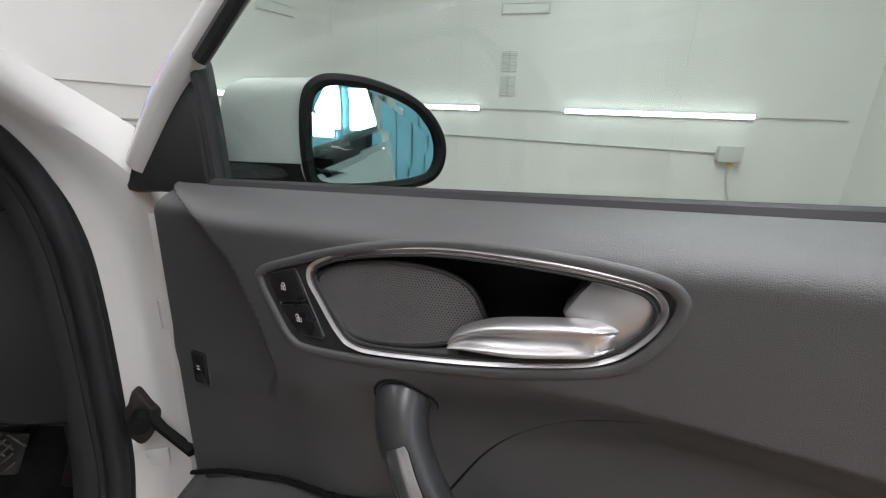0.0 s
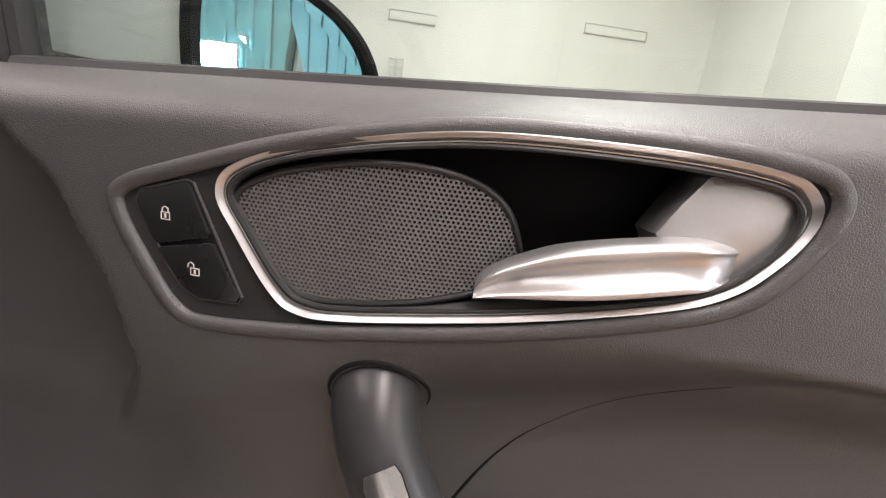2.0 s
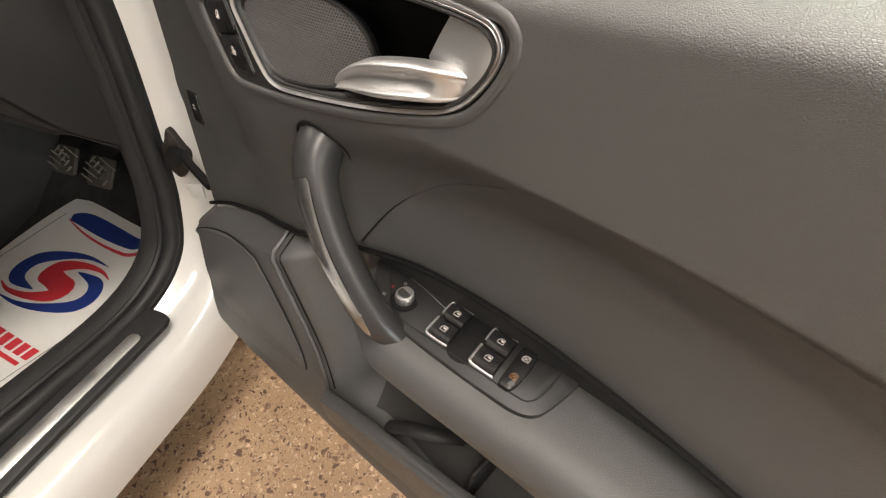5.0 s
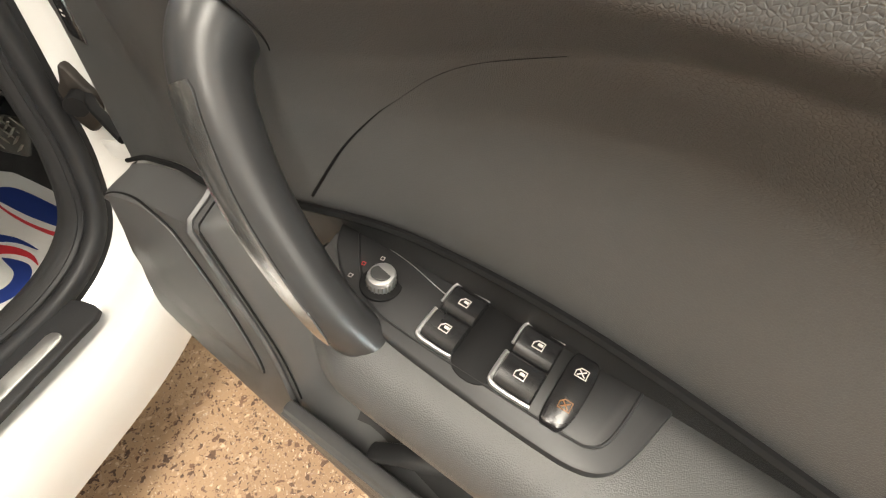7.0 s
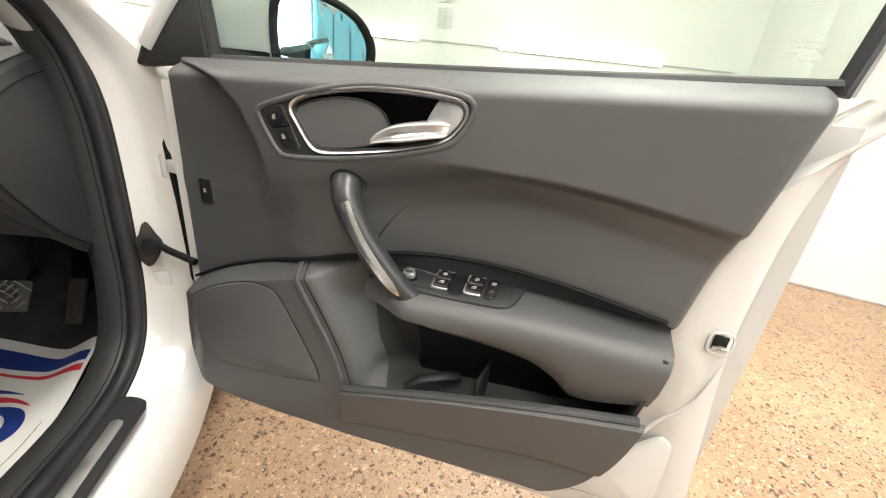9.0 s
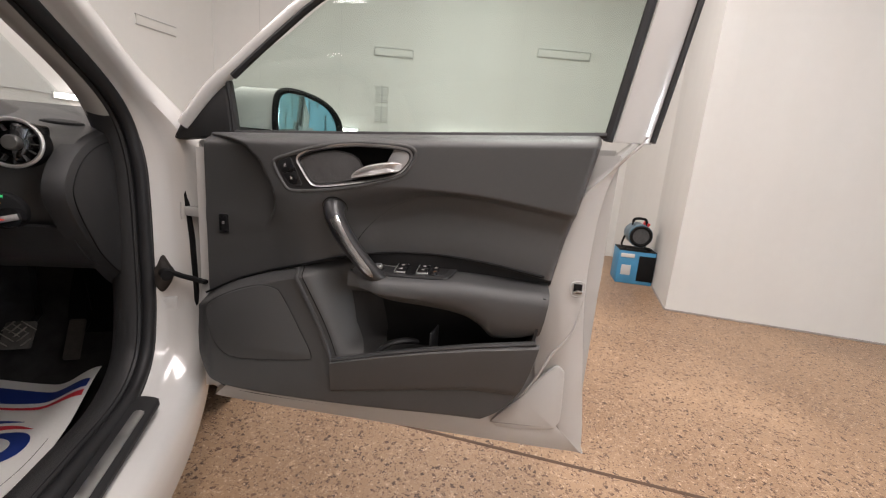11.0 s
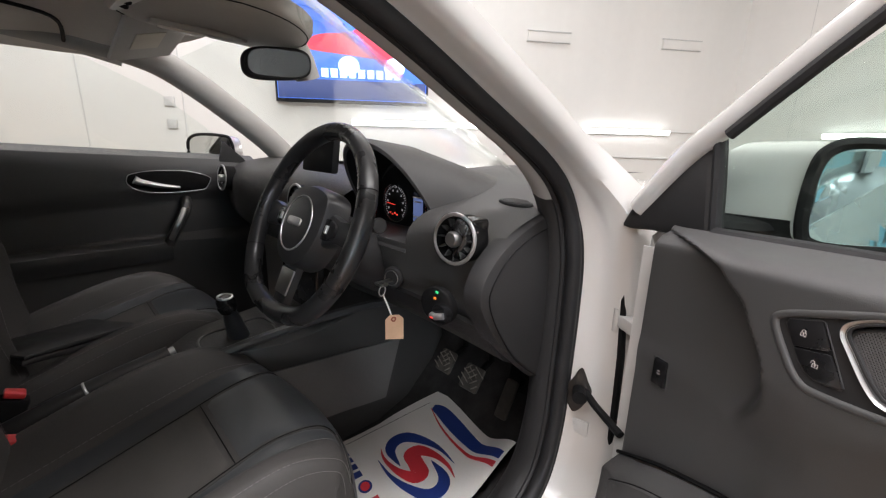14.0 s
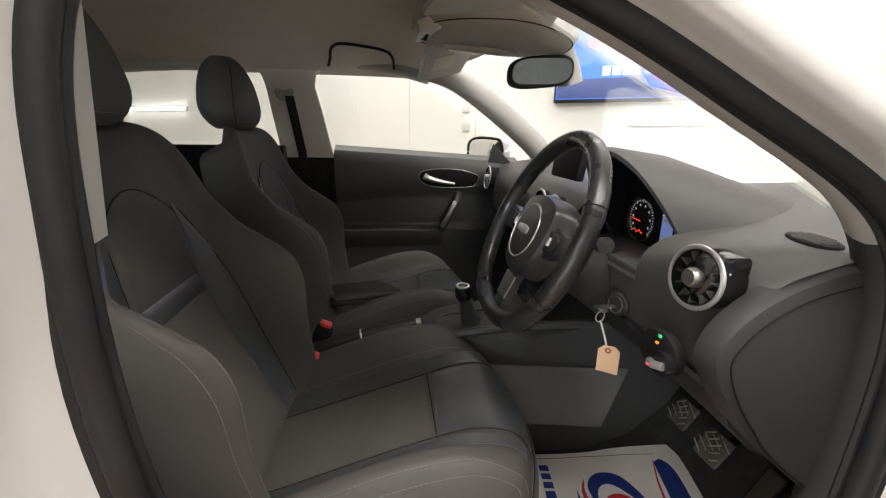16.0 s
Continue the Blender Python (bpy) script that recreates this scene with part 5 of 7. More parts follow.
# door check bracket, label and stopper on the front jamb
part("check_bracket", plate(spline([(-0.035, 0.0), (-0.015, 0.022), (0.0, 0.045), (0.018, 0.02), (0.03, 0.0), (0.015, -0.03), (-0.005, -0.046), (-0.025, -0.025)], 32, True), 0.012, 0.004,
     lambda a, b, c: V(0.738 + a * 0.66, -0.016 - c + a * 0.2, 0.545 + b * 0.92)), surface("rusty_steel", (0.04, 0.034, 0.030), 0.5, metal=0.6, vary=0.4, scale=60), BODY, "dirty steel check bracket")
part("bracket_boss", tube([V(0.738, -0.02, 0.547), V(0.752, -0.045, 0.546)], 0.012, 10), BLACK, BODY)
part("paper_label", plate(rect(-0.024, -0.028, 0.024, 0.028), 0.002, 0.0005, lambda a, b, c: V(0.742 + a * 0.8, -0.022 - c + a * 0.2, 0.462 + b)), surface("silver_label", (0.55, 0.55, 0.54), 0.35, vary=0.1, scale=40), BODY, "silver paper label")
# front wing, bonnet and wheel
rows = []
for k in range(41):
    v = 0.045 + 1.05 * k / 40
    rows.append([V(u * (1 - 0.10 * max(0, v - 0.5) ** 2), v, z - 0.05 * max(0, v - 0.1) ** 1.6 * (1 if z > 0.6 else 0)) for u, z in
                 ((0.818, 0.20), (0.826, 0.30), (0.836, 0.42), (0.842, 0.55), (0.838, 0.68), (0.820, 0.76), (0.790, 0.805), (0.74, 0.828), (0.66, 0.845), (0.5, 0.868), (0.25, 0.885), (0.0, 0.89), (-0.4, 0.88), (-0.7, 0.84), (-0.82, 0.76), (-0.84, 0.5), (-0.82, 0.2))])
part("front_wing", sheet(rows, keep=lambda c: math.hypot(c.y - 0.52, c.z - 0.29) > 0.335), PAINT, CAR, "white front wing and bonnet")
wheel = empty("wheel", pose(0.735, 0.52, 0.29), CAR)
prof = [(0.175, -0.09), (0.25, -0.10), (0.283, -0.085), (0.29, -0.05), (0.29, 0.05), (0.283, 0.085), (0.25, 0.10), (0.175, 0.09)]
part("tyre", sheet([[V(c, r * math.cos(t), r * math.sin(t)) for t in (2 * math.pi * q / 48 for q in range(48))] for r, c in prof], close_rows=True, close_cols=True), RUBBER, wheel, "black tyre")
rim = [[V(c, r * math.cos(t), r * math.sin(t)) for t in (2 * math.pi * q / 40 for q in range(40))] for r, c in ((0.178, -0.08), (0.165, 0.0), (0.17, 0.07), (0.12, 0.05), (0.03, 0.06))]
part("rim", sheet(rim, close_cols=True, caps=True), SILVER, wheel, "alloy rim")
for (uu, vv) in ((-0.735, 0.52), (0.735, -1.85), (-0.735, -1.85)):
    copy = copy_thing(wheel, pose(uu, vv, 0.29))
part("wheel_well", thick(sheet([[V(u, 0.52 + 0.345 * math.cos(t), 0.29 + 0.345 * math.sin(t)) for u in (0.45, 0.60, 0.82)] for t in (math.pi * (q - 3) / 20 for q in range(27))]), 0.003), BLACK, CAR, "black wheel arch liner")
# cowl hinge corner at the foot of the pillar
part("wing_corner", plate([(-0.02, 0.0), (0.06, -0.02), (0.10, 0.0), (0.05, 0.05)], 0.006, 0.002, lambda a, b, c: V(0.775, 0.03 + a, 0.80 + b)), PAINT, CAR)

# ---- far side, roof and glass ----
ROOF = lambda u: 1.262 - 0.085 * (abs(u) / 0.60) ** 2.6
rows = []
for k in range(25):
    rows.append([V(u, -0.235 - 0.25 * (abs(u) / 0.62) ** 3 - (1.75 - 0.25 * (abs(u) / 0.62) ** 3) * k / 24, ROOF(u) - 0.05 * (1 - (abs(u) / 0.63) ** 3) * step(0.105, 0.0, k / 24) - 0.10 * step(0.6, 1.0, k / 24)) for u in (-0.62 + 1.235 * q / 24 for q in range(25))])
part("headliner", thick(sheet(rows), -0.006), LINER, CAR, "grey fabric roof lining")
rows = []
for k in range(25):
    rows.append([V(u * 1.06, -0.21 - 0.27 * (abs(u) / 0.64) ** 3 - (1.80 - 0.27 * (abs(u) / 0.64) ** 3) * k / 24, ROOF(u) + 0.025 - 0.05 * (1 - (abs(u) / 0.65) ** 3) * step(0.115, 0.0, k / 24) - 0.12 * step(0.6, 1.0, k / 24)) for u in (-0.64 + 1.275 * q / 24 for q in range(25))])
part("roof", thick(sheet(rows), 0.002), PAINT, CAR, "white roof skin")
# far pillars and rails
part("far_pillar", tube([V(*p) for p in spline([(-0.655, 0.13, 0.835), (-0.640, 0.03, 0.935), (-0.618, -0.10, 1.035), (-0.590, -0.235, 1.125), (-0.572, -0.345, 1.178), (-0.568, -0.5, 1.210), (-0.580, -0.66, 1.226)], 36)], lambda f: 0.046 + 0.008 * (1 - f), 14, flat=0.85), PILLAR, CAR, "grey windscreen pillar trim")
part("far_rail", tube([V(*p) for p in spline([(-0.585, -0.40, 1.172), (-0.600, -0.55, 1.205), (-0.605, -0.80, 1.218), (-0.60, -1.1, 1.205), (-0.585, -1.5, 1.175), (-0.56, -1.8, 1.12)], 30)], 0.030, 10), LINER, CAR, "grey roof rail trim")
rows = [[V(-0.672 + (z - 0.9) * -0.0 + (z - 0.9) * 0.22, v0 + (v1 - v0) * k, z + 0.0) for k in (0, 0.1, 0.5, 0.9, 1.0)] for z, v0, v1 in ((0.35, -0.75, -0.93), (0.60, -0.765, -0.94), (0.88, -0.765, -0.955), (0.95, -0.778, -0.962), (1.05, -0.797, -0.973), (1.13, -0.814, -0.98), (1.165, -0.806, -0.99), (1.185, -0.785, -1.005), (1.20, -0.745, -1.03))]
part("far_mid_pillar", thick(sheet(rows[2:]), 0.02), LINER, CAR, "grey middle pillar trim")
part("far_mid_pillar", thick(sheet(rows[:3]), 0.022), TRIM_DARK, CAR, "black lower middle pillar trim")
part("belt_guide", plate(spline([(-0.040, 0.004), (-0.030, 0.020), (0.0, 0.016), (0.022, 0.026), (0.030, 0.012), (0.020, -0.014), (0.0, -0.024), (-0.024, -0.020)], 32, True), 0.022, 0.007, lambda a, b, c: V(-0.625 + c, -0.915 + a, 1.100 + b)), PILLAR, CAR, "grey seat belt guide")
part("belt_slide", plate(rect(-0.020, -0.055, 0.012, 0.050), 0.006, 0.002, lambda a, b, c: V(-0.632 + c - 0.1 * b, -0.905 + a - 0.02 * b, 1.100 + b)), LINER, CAR, "pale belt height slide")
part("seat_belt", thick(sheet([[V(u, v + w, z) for w in (-0.016, 0.016)] for u, v, z in ((-0.603, -0.903, 1.094), (-0.612, -0.890, 1.0), (-0.622, -0.876, 0.896), (-0.628, -0.868, 0.75), (-0.632, -0.86, 0.5))]), 0.0015), RUBBER, CAR, "black seat belt")
rows = [[V(-0.62 - 0.0 * k, -1.47 - 0.28 * k, z) for k in (0, 0.5, 1.0)] for z in (0.40, 0.70, 0.93, 1.05, 1.17, 1.20)]
part("far_rear_pillar", thick(sheet(rows), 0.02), PILLAR, CAR, "grey rear pillar trim")
rows = [[V(-0.66, v, z) for z in (0.25, 0.5, 0.75, 0.92)] for v in (-0.94, -1.2, -1.5, -1.9)]
part("far_rear_door", thick(sheet(rows), 0.05), TRIM_DARK, CAR, "black rear door trim")
for name, pts, u, mat in (("far_window", [(-0.055, 0.850), (-0.17, 0.975), (-0.31, 1.085), (-0.48, 1.165), (-0.65, 1.195), (-0.82, 1.188), (-0.775, 0.885)], -0.70, CLEAR_GLASS),
                          ("far_rear_window", [(-0.955, 0.92), (-0.985, 1.175), (-1.45, 1.17), (-1.47, 0.94)], -0.69, CLEAR_GLASS)):
    bm = bmesh.new()
    bm.faces.new([bm.verts.new(V(u + (z - 0.88) * 0.16, v, z)) for v, z in pts])
    ob = part(name, thick(bm, 0.0035), mat, CAR, "clear side window glass", smooth=False)
    ob.visible_shadow = False
def screen_at(u, k):
    """The windscreen: k runs from the cowl to the header; it sweeps back towards the pillars."""
    q = (u / 0.64) ** 2
    back = 0.38 - 0.04 * k if u > 0 else 0.16 - 0.12 * k
    return V(u, 0.40 - 0.62 * k - back * q, 0.862 + 0.345 * k - q * (0.02 + (0.06 * k if u > 0 else 0)))


rows = [[screen_at(-0.63 + 1.23 * q / 16, k / 8) for q in range(17)] for k in range(9)]
ob = part("windscreen", thick(sheet(rows), 0.004), CLEAR_GLASS, CAR, "clear windscreen glass")
ob.visible_shadow = False
# tail closing the cabin
rows = [[V(u, -1.98 - 0.10 * math.cos(u * 2) + 0.0 * z, z) for u in (-0.62, -0.3, 0.0, 0.3, 0.62)] for z in (0.3, 0.6, 0.9)]
part("tailgate", thick(sheet(rows), 0.03), TRIM_DARK, CAR)
rows = [[V(0.66, v, z) for z in (0.3, 0.6, 0.9)] for v in (-0.83, -1.2, -1.6, -2.0)]
part("near_rear_door", thick(sheet(rows), -0.05), TRIM_DARK, CAR, "black rear door trim")
rows = [[V(0.811, v, z) for z in (0.22, 0.5, 0.88)] for v in (-0.895, -1.2, -1.5, -1.52)]
part("near_rear_skin", thick(sheet(rows), 0.004), PAINT, CAR, "white rear door skin")
rows = [[V(-0.83, v, z) for z in (0.15, 0.5, 0.84)] for v in (0.40, 0.05, -0.5, -1.2, -1.5)]
part("far_skin", thick(sheet(rows), 0.004), PAINT, CAR, "white far side skin")

# plain closing panels of the nose, the tail and the near rear quarter
wing = ((0.818, 0.20), (0.83, 0.42), (0.83, 0.60), (0.79, 0.70), (0.66, 0.76), (0.25, 0.80), (-0.25, 0.80), (-0.66, 0.76), (-0.79, 0.70), (-0.83, 0.60), (-0.83, 0.42), (-0.818, 0.20))
rows = [[V(u * sc, 1.075 + dv, 0.48 + (z - 0.48) * sz) for u, z in wing] for sc, sz, dv in ((0.965, 1.02, 0.0), (0.95, 1.0, 0.05), (0.86, 0.92, 0.10), (0.5, 0.7, 0.14), (0.05, 0.2, 0.15))]
part("nose_panel", sheet(rows), PAINT, CAR, "plain white nose")
rows = [[V(u * sc, -2.02 - dv, 0.62 + (z - 0.62) * sz) for u, z in ((0.80, 0.20), (0.83, 0.45), (0.82, 0.80), (0.70, 0.95), (0.60, 1.16), (0.0, 1.20), (-0.60, 1.16), (-0.70, 0.95), (-0.82, 0.80), (-0.83, 0.45), (-0.80, 0.20))] for sc, sz, dv in ((1.0, 1.0, 0.0), (0.97, 0.97, 0.10), (0.8, 0.85, 0.18), (0.3, 0.4, 0.21), (0.05, 0.1, 0.21))]
part("tail_panel", sheet(rows), PAINT, CAR, "plain white tail")
for sg in (1, -1):
    rows = [[V(sg * (0.818 - 0.05 * max(0, z - 0.7)), v, z) for z in (0.2, 0.5, 0.75, 0.90)] for v in (-1.5, -1.75, -2.02)]
    part("quarter_panel", thick(sheet(rows, keep=lambda c: math.hypot(c.y + 1.85, c.z - 0.29) > 0.30), 0.004), PAINT, CAR, "white rear quarter panel")
    rows = [[V(sg * (0.79 - 0.42 * (z - 0.9)), v0 + (v1 - v0) * k, z) for k in (0, 0.5, 1)] for z, v0, v1 in ((0.88, -1.62, -2.03), (1.02, -1.66, -2.0), (1.18, -1.62, -1.95))]
    part("rear_pillar", thick(sheet(rows), 0.004), PAINT, CAR, "white rear pillar")
rows = [[V(0.79 - 0.42 * (z - 0.9), v, z) for v in (-0.90, -1.25, -1.60)] for z in (0.89, 1.03, 1.17)]
ob = part("near_rear_window", thick(sheet(rows), 0.0035), CLEAR_GLASS, CAR, "clear rear side window")
ob.visible_shadow = False

# far door trim
def far_door():
    ZT = along([(-0.80, 0.897), (-0.04, 0.850)])
    def u_at(v, z):
        zc = 0.745 + 0.03 * math.sin((v + 0.8) * 3)
        return -0.705 + 0.022 * step(zc - 0.05, zc + 0.01, z) - 0.05 * max(0, (z - ZT(v) + 0.03) / 0.03) ** 3 + 0.03 * step(0.60, 0.57, z)
    rows = [[V(u_at(v, z), v, z) for z in (0.17 + (ZT(v) - 0.17) * g / 50 for g in range(51))] for v in (-0.765 + 0.745 * k / 60 for k in range(61))]
    panel = part("passenger_door", thick(sheet(rows), -0.03), TRIM, CAR, "charcoal passenger door trim")
    ctr = (-0.315, 0.812)
    loop = spline([(-0.434, 0.812), (-0.420, 0.826), (-0.36, 0.835), (-0.27, 0.832), (-0.215, 0.818), (-0.194, 0.808), (-0.190, 0.798), (-0.205, 0.772), (-0.225, 0.764), (-0.33, 0.760), (-0.40, 0.770), (-0.432, 0.792)], 84, True)
    part("handle_cup", plate([(p.x, p.y) for p in loop], 0.014, 0.001, lambda a, b, c: V(-0.664 + c, a, b)), BLACK, panel)
    part("chrome_bezel", tube([V(-0.648, p.x, p.y) for p in loop], 0.0010, 8, closed=True, up=(1, 0, 0)), BEZEL_METAL, panel, "satin chrome bezel ring")
    part("release_lever", tube([V(-0.643, *p.xy) for p in spline([(-0.290, 0.776), (-0.34, 0.784), (-0.395, 0.798), (-0.415, 0.808)], 16)], lambda f: 0.007 + 0.013 * f, 10, flat=0.7), CHROME, panel, "satin silver door release lever")
    part("pull_handle", tube([V(*p) for p in spline([(-0.67, -0.272, 0.730), (-0.635, -0.280, 0.705), (-0.622, -0.310, 0.655), (-0.626, -0.338, 0.606), (-0.64, -0.352, 0.575)], 20)], 0.017, 12), SOFT, panel)
    part("handle_inlay", tube([V(*p) for p in spline([(-0.614, -0.290, 0.708), (-0.601, -0.318, 0.655), (-0.607, -0.344, 0.605)], 14)], 0.009, 8), SILVER, panel, "silver handle inlay")
    rows = []
    for k in range(30):
        v = -0.76 + 0.42 * k / 29
        rows.append([V(-0.69, v, 0.605), V(-0.635, v, 0.603), V(-0.620, v, 0.592), V(-0.616, v, 0.565), V(-0.63, v, 0.53), V(-0.69, v, 0.52)])
    part("armrest", sheet(rows, close_cols=True, caps=True), SOFT, panel, "charcoal armrest")
    part("edge_seal", tube([V(-0.665, -0.768 - 0.012 * math.sin(z * 4), z) for z in (0.3, 0.45, 0.6, 0.75, 0.89)], 0.008, 8), RUBBER, panel)
    part("mirror_sail", plate([(-0.055, 0.85), (-0.06, 0.868), (-0.13, 0.935), (-0.15, 0.86)], 0.02, 0.005, lambda a, b, c: V(-0.675 + c * 0.5, a, b)), TRIM_DARK, panel)
    head = spline([(-0.185, 0.905), (-0.178, 0.940), (-0.15, 0.957), (-0.09, 0.955), (-0.065, 0.94), (-0.06, 0.87), (-0.10, 0.858), (-0.175, 0.865)], 40, True)
    at = lambda p, k, back: V(-0.935 + 1.25 * (-0.12 + (p.x + 0.12) * k + 0.185) - 0.62 * back, -0.12 + (p.x + 0.12) * k + 0.78 * back, 0.905 + (p.y - 0.905) * k)
    rows = [[at(p, k, back) for p in head] for k, back in ((0.93, 0.006), (0.93, 0.0), (1.0, 0.0), (1.0, 0.03), (0.9, 0.07), (0.5, 0.095))]
    part("mirror_housing", sheet(rows, close_cols=True, caps=True), PAINT, panel, "white far door mirror housing")
    part("mirror_edge", tube([at(p, 0.97, 0.0) for p in head], 0.006, 8, closed=True), BLACK, panel, "black mirror surround")
    bm = bmesh.new()
    bm.faces.new([bm.verts.new(at(p, 0.94, 0.002)) for p in head])
    part("mirror_glass", thick(bm, 0.002), surface("far_mirror_glass", (0.85, 0.85, 0.83), 0.02, metal=1.0, vary=0.01, scale=3, rough_vary=0.005), panel, "pale mirror glass", smooth=False)
    return panel


far_door()

# ---- floor pan, tunnel and pedals ----
rows = [[V(u, v, z) for u in (-0.68, -0.3, 0.1, 0.4, 0.665)] for v, z in ((-1.4, 0.20), (-0.8, 0.18), (-0.3, 0.175), (-0.05, 0.18), (0.06, 0.215), (0.16, 0.30), (0.24, 0.42), (0.27, 0.60), (0.27, 0.85))]
part("floor_carpet", thick(sheet(rows), 0.02), CARPET, CAR, "black carpet floor")
rows = [[V(0.668 + 0.012 * k, v, 0.17 + 0.16 * k / 2) for k in range(3)] for v in (-0.9, -0.5, -0.1, 0.3)]
part("side_carpet", thick(sheet(rows), 0.01), CARPET, CAR)
part("underbody", box((1.50, 3.5, 0.03), (0, -0.55, 0.145), 0.01), BLACK, CAR)
rows = []
for k in range(30):
    v = -0.95 + 1.15 * k / 29
    top = 0.40 + 0.10 * step(-0.62, -0.40, v) + 0.045 * step(-0.30, 0.05, v)
    w = 0.085 + 0.05 * step(-0.5, -0.2, v)
    rows.append([V(0.02 - w - 0.03, v, 0.18), V(0.02 - w - 0.01, v, top - 0.06), V(0.02 - w, v, top - 0.01), V(0.02 - w + 0.02, v, top), V(0.02, v, top + 0.004), V(0.02 + w - 0.02, v, top), V(0.02 + w, v, top - 0.01), V(0.02 + w + 0.012, v, top - 0.08), V(0.02 + w + 0.02, v, 0.18)])
CONSOLE = part("centre_console", sheet(rows), DASH_SKIN, CAR, "black centre console")
part("console_edge", tube([V(*p) for p in spline([(0.118, -0.46, 0.492), (0.135, -0.36, 0.512), (0.150, -0.22, 0.528), (0.165, -0.06, 0.532), (0.18, 0.03, 0.52)], 24)], 0.011, 8), SOFT, CONSOLE, "curved console edge")
rows = [[V(0.176 + 0.004 * k, v - 0.02 * k * step(-0.2, 0.03, v), 0.412 - 0.10 * v - 0.052 * k) for k in range(4)] for v in (-0.38 + 0.41 * q / 12 for q in range(13))]
part("knee_panel", thick(sheet(rows), 0.006), surface("grey_knee_panel", (0.150, 0.147, 0.142), 0.6, vary=0.1, scale=8, grain=0.4, grain_scale=600), CONSOLE, "grey console side panel")
gear = part("gear_lever", tube([V(0.060, -0.355, 0.50), V(0.068, -0.368, 0.55), V(0.078, -0.378, 0.585)], lambda f: 0.024 - 0.012 * f, 14), LEATHER, CAR, "black leather gear gaiter")
part("knob", tube([V(0.076, -0.376, 0.578), V(0.079, -0.379, 0.588), V(0.081, -0.381, 0.602), V(0.082, -0.382, 0.611)], lambda f: 0.013 + 0.008 * math.sin(math.pi * (0.25 + 0.6 * f)), 18), PIANO, gear, "black gear knob")
part("knob_cap", ring(0.0145, 0.0028, (0.082, -0.382, 0.611), (0.1, 0, 1)), CHROME, gear, "chrome knob ring")
part("gate_frame", tube([V(p.x, p.y, 0.507 + 0.1 * (p.y + 0.36)) for p in spline([(0.02, -0.43), (0.115, -0.43), (0.125, -0.36), (0.115, -0.29), (0.02, -0.29), (0.01, -0.36)], 36, True)], 0.003, 8, closed=True), SOFT, gear, "satin black gear gate frame")
hb = part("hand_brake", tube([V(*p) for p in spline([(0.062, -0.80, 0.425), (0.062, -0.70, 0.458), (0.062, -0.60, 0.486), (0.061, -0.495, 0.508)], 20)], lambda f: 0.021 - 0.006 * f, 12), GRIP, CAR, "black leather hand brake")
part("button", tube([V(0.061, -0.497, 0.508), V(0.061, -0.484, 0.511)], 0.009, 12), CHROME, hb, "chrome hand brake button")
part("collar", ring(0.0165, 0.003, (0.062, -0.632, 0.477), (0, 1, 0.28)), CHROME, hb)
for at in ((0.115, -0.748, 0.450), (0.0, -0.735, 0.475)):
    buckle = part("belt_buckle", box((0.032, 0.045, 0.075), (at[0], at[1] - 0.01, at[2] - 0.03), 0.008, (-25, 0, 0)), BLACK, CAR, "black belt buckle")
    part("release_button", box((0.027, 0.030, 0.010), (at[0], at[1] + 0.006, at[2] + 0.010), 0.003, (-25, 0, 0)), RED_BUTTON, buckle, "red release button")


PEDAL_BASE = surface("dusty_rubber", (0.065, 0.058, 0.050), 0.7, vary=0.3, scale=60)
PEDAL_RIB = surface("worn_rubber", (0.20, 0.18, 0.15), 0.6, vary=0.3, scale=90)


def pedal(name, at, w, h, lean, grid):
    u, v, z = at
    base = part(name, box((w, 0.012, h), (u, v, z), 0.006, (lean, 0, 0)), PEDAL_BASE, CAR, "black ribbed pedal")
    m = pose(u, v, z, lean)
    if grid:
        for k in range(5):
            for sgn in (-1, 1):
                part("rib", box((w * (0.95 - 0.18 * abs(k - 2)), 0.004, 0.0022), m @ V((k - 2) * w * 0.16 * sgn, -0.0075, (k - 2) * h * 0.16), 0.0008, (lean, 42 * sgn, 0)), PEDAL_RIB, base, "worn pale rib")
    part("arm", tube([m @ V(0, 0.01, 0), m @ V(0.0, 0.05, 0.06), V(u + 0.01, v + 0.06, z + 0.16)], 0.009, 8), BLACK, base)


pedal("clutch_pedal", (0.287, 0.108, 0.356), 0.055, 0.062, -35, True)
pedal("brake_pedal", (0.399, 0.090, 0.362), 0.060, 0.065, -35, True)
pedal("accelerator_pedal", (0.492, 0.118, 0.335), 0.036, 0.10, -30, False)

# ---- dashboard ----
def dash_section(u):
    k = step(0.66, 0.50, abs(u))
    f = step(-0.30, 0.10, u)
    dv = 0.03 * (1 - f) + 0.02 * (1 - k)
    g = step(0.12, 0.36, u)
    return [(0.36, 0.842 + 0.052 * g), (0.22, 0.866 + 0.030 * g), (0.08, 0.876 + 0.006 * g), (-0.03 + dv, 0.874 - 0.019 * g), (-0.095 + dv, 0.864 - 0.025 * g), (-0.145 + dv, 0.846 - 0.022 * g), (-0.172 + dv, 0.82 - 0.014 * g), (-0.182 + dv, 0.79 - 0.006 * g), (-0.182 + dv, 0.75), (-0.176 + dv, 0.71), (-0.160 + dv, 0.67),
            (-0.120 + dv, 0.625), (-0.06 + dv, 0.585), (0.03, 0.55), (0.15, 0.52)]


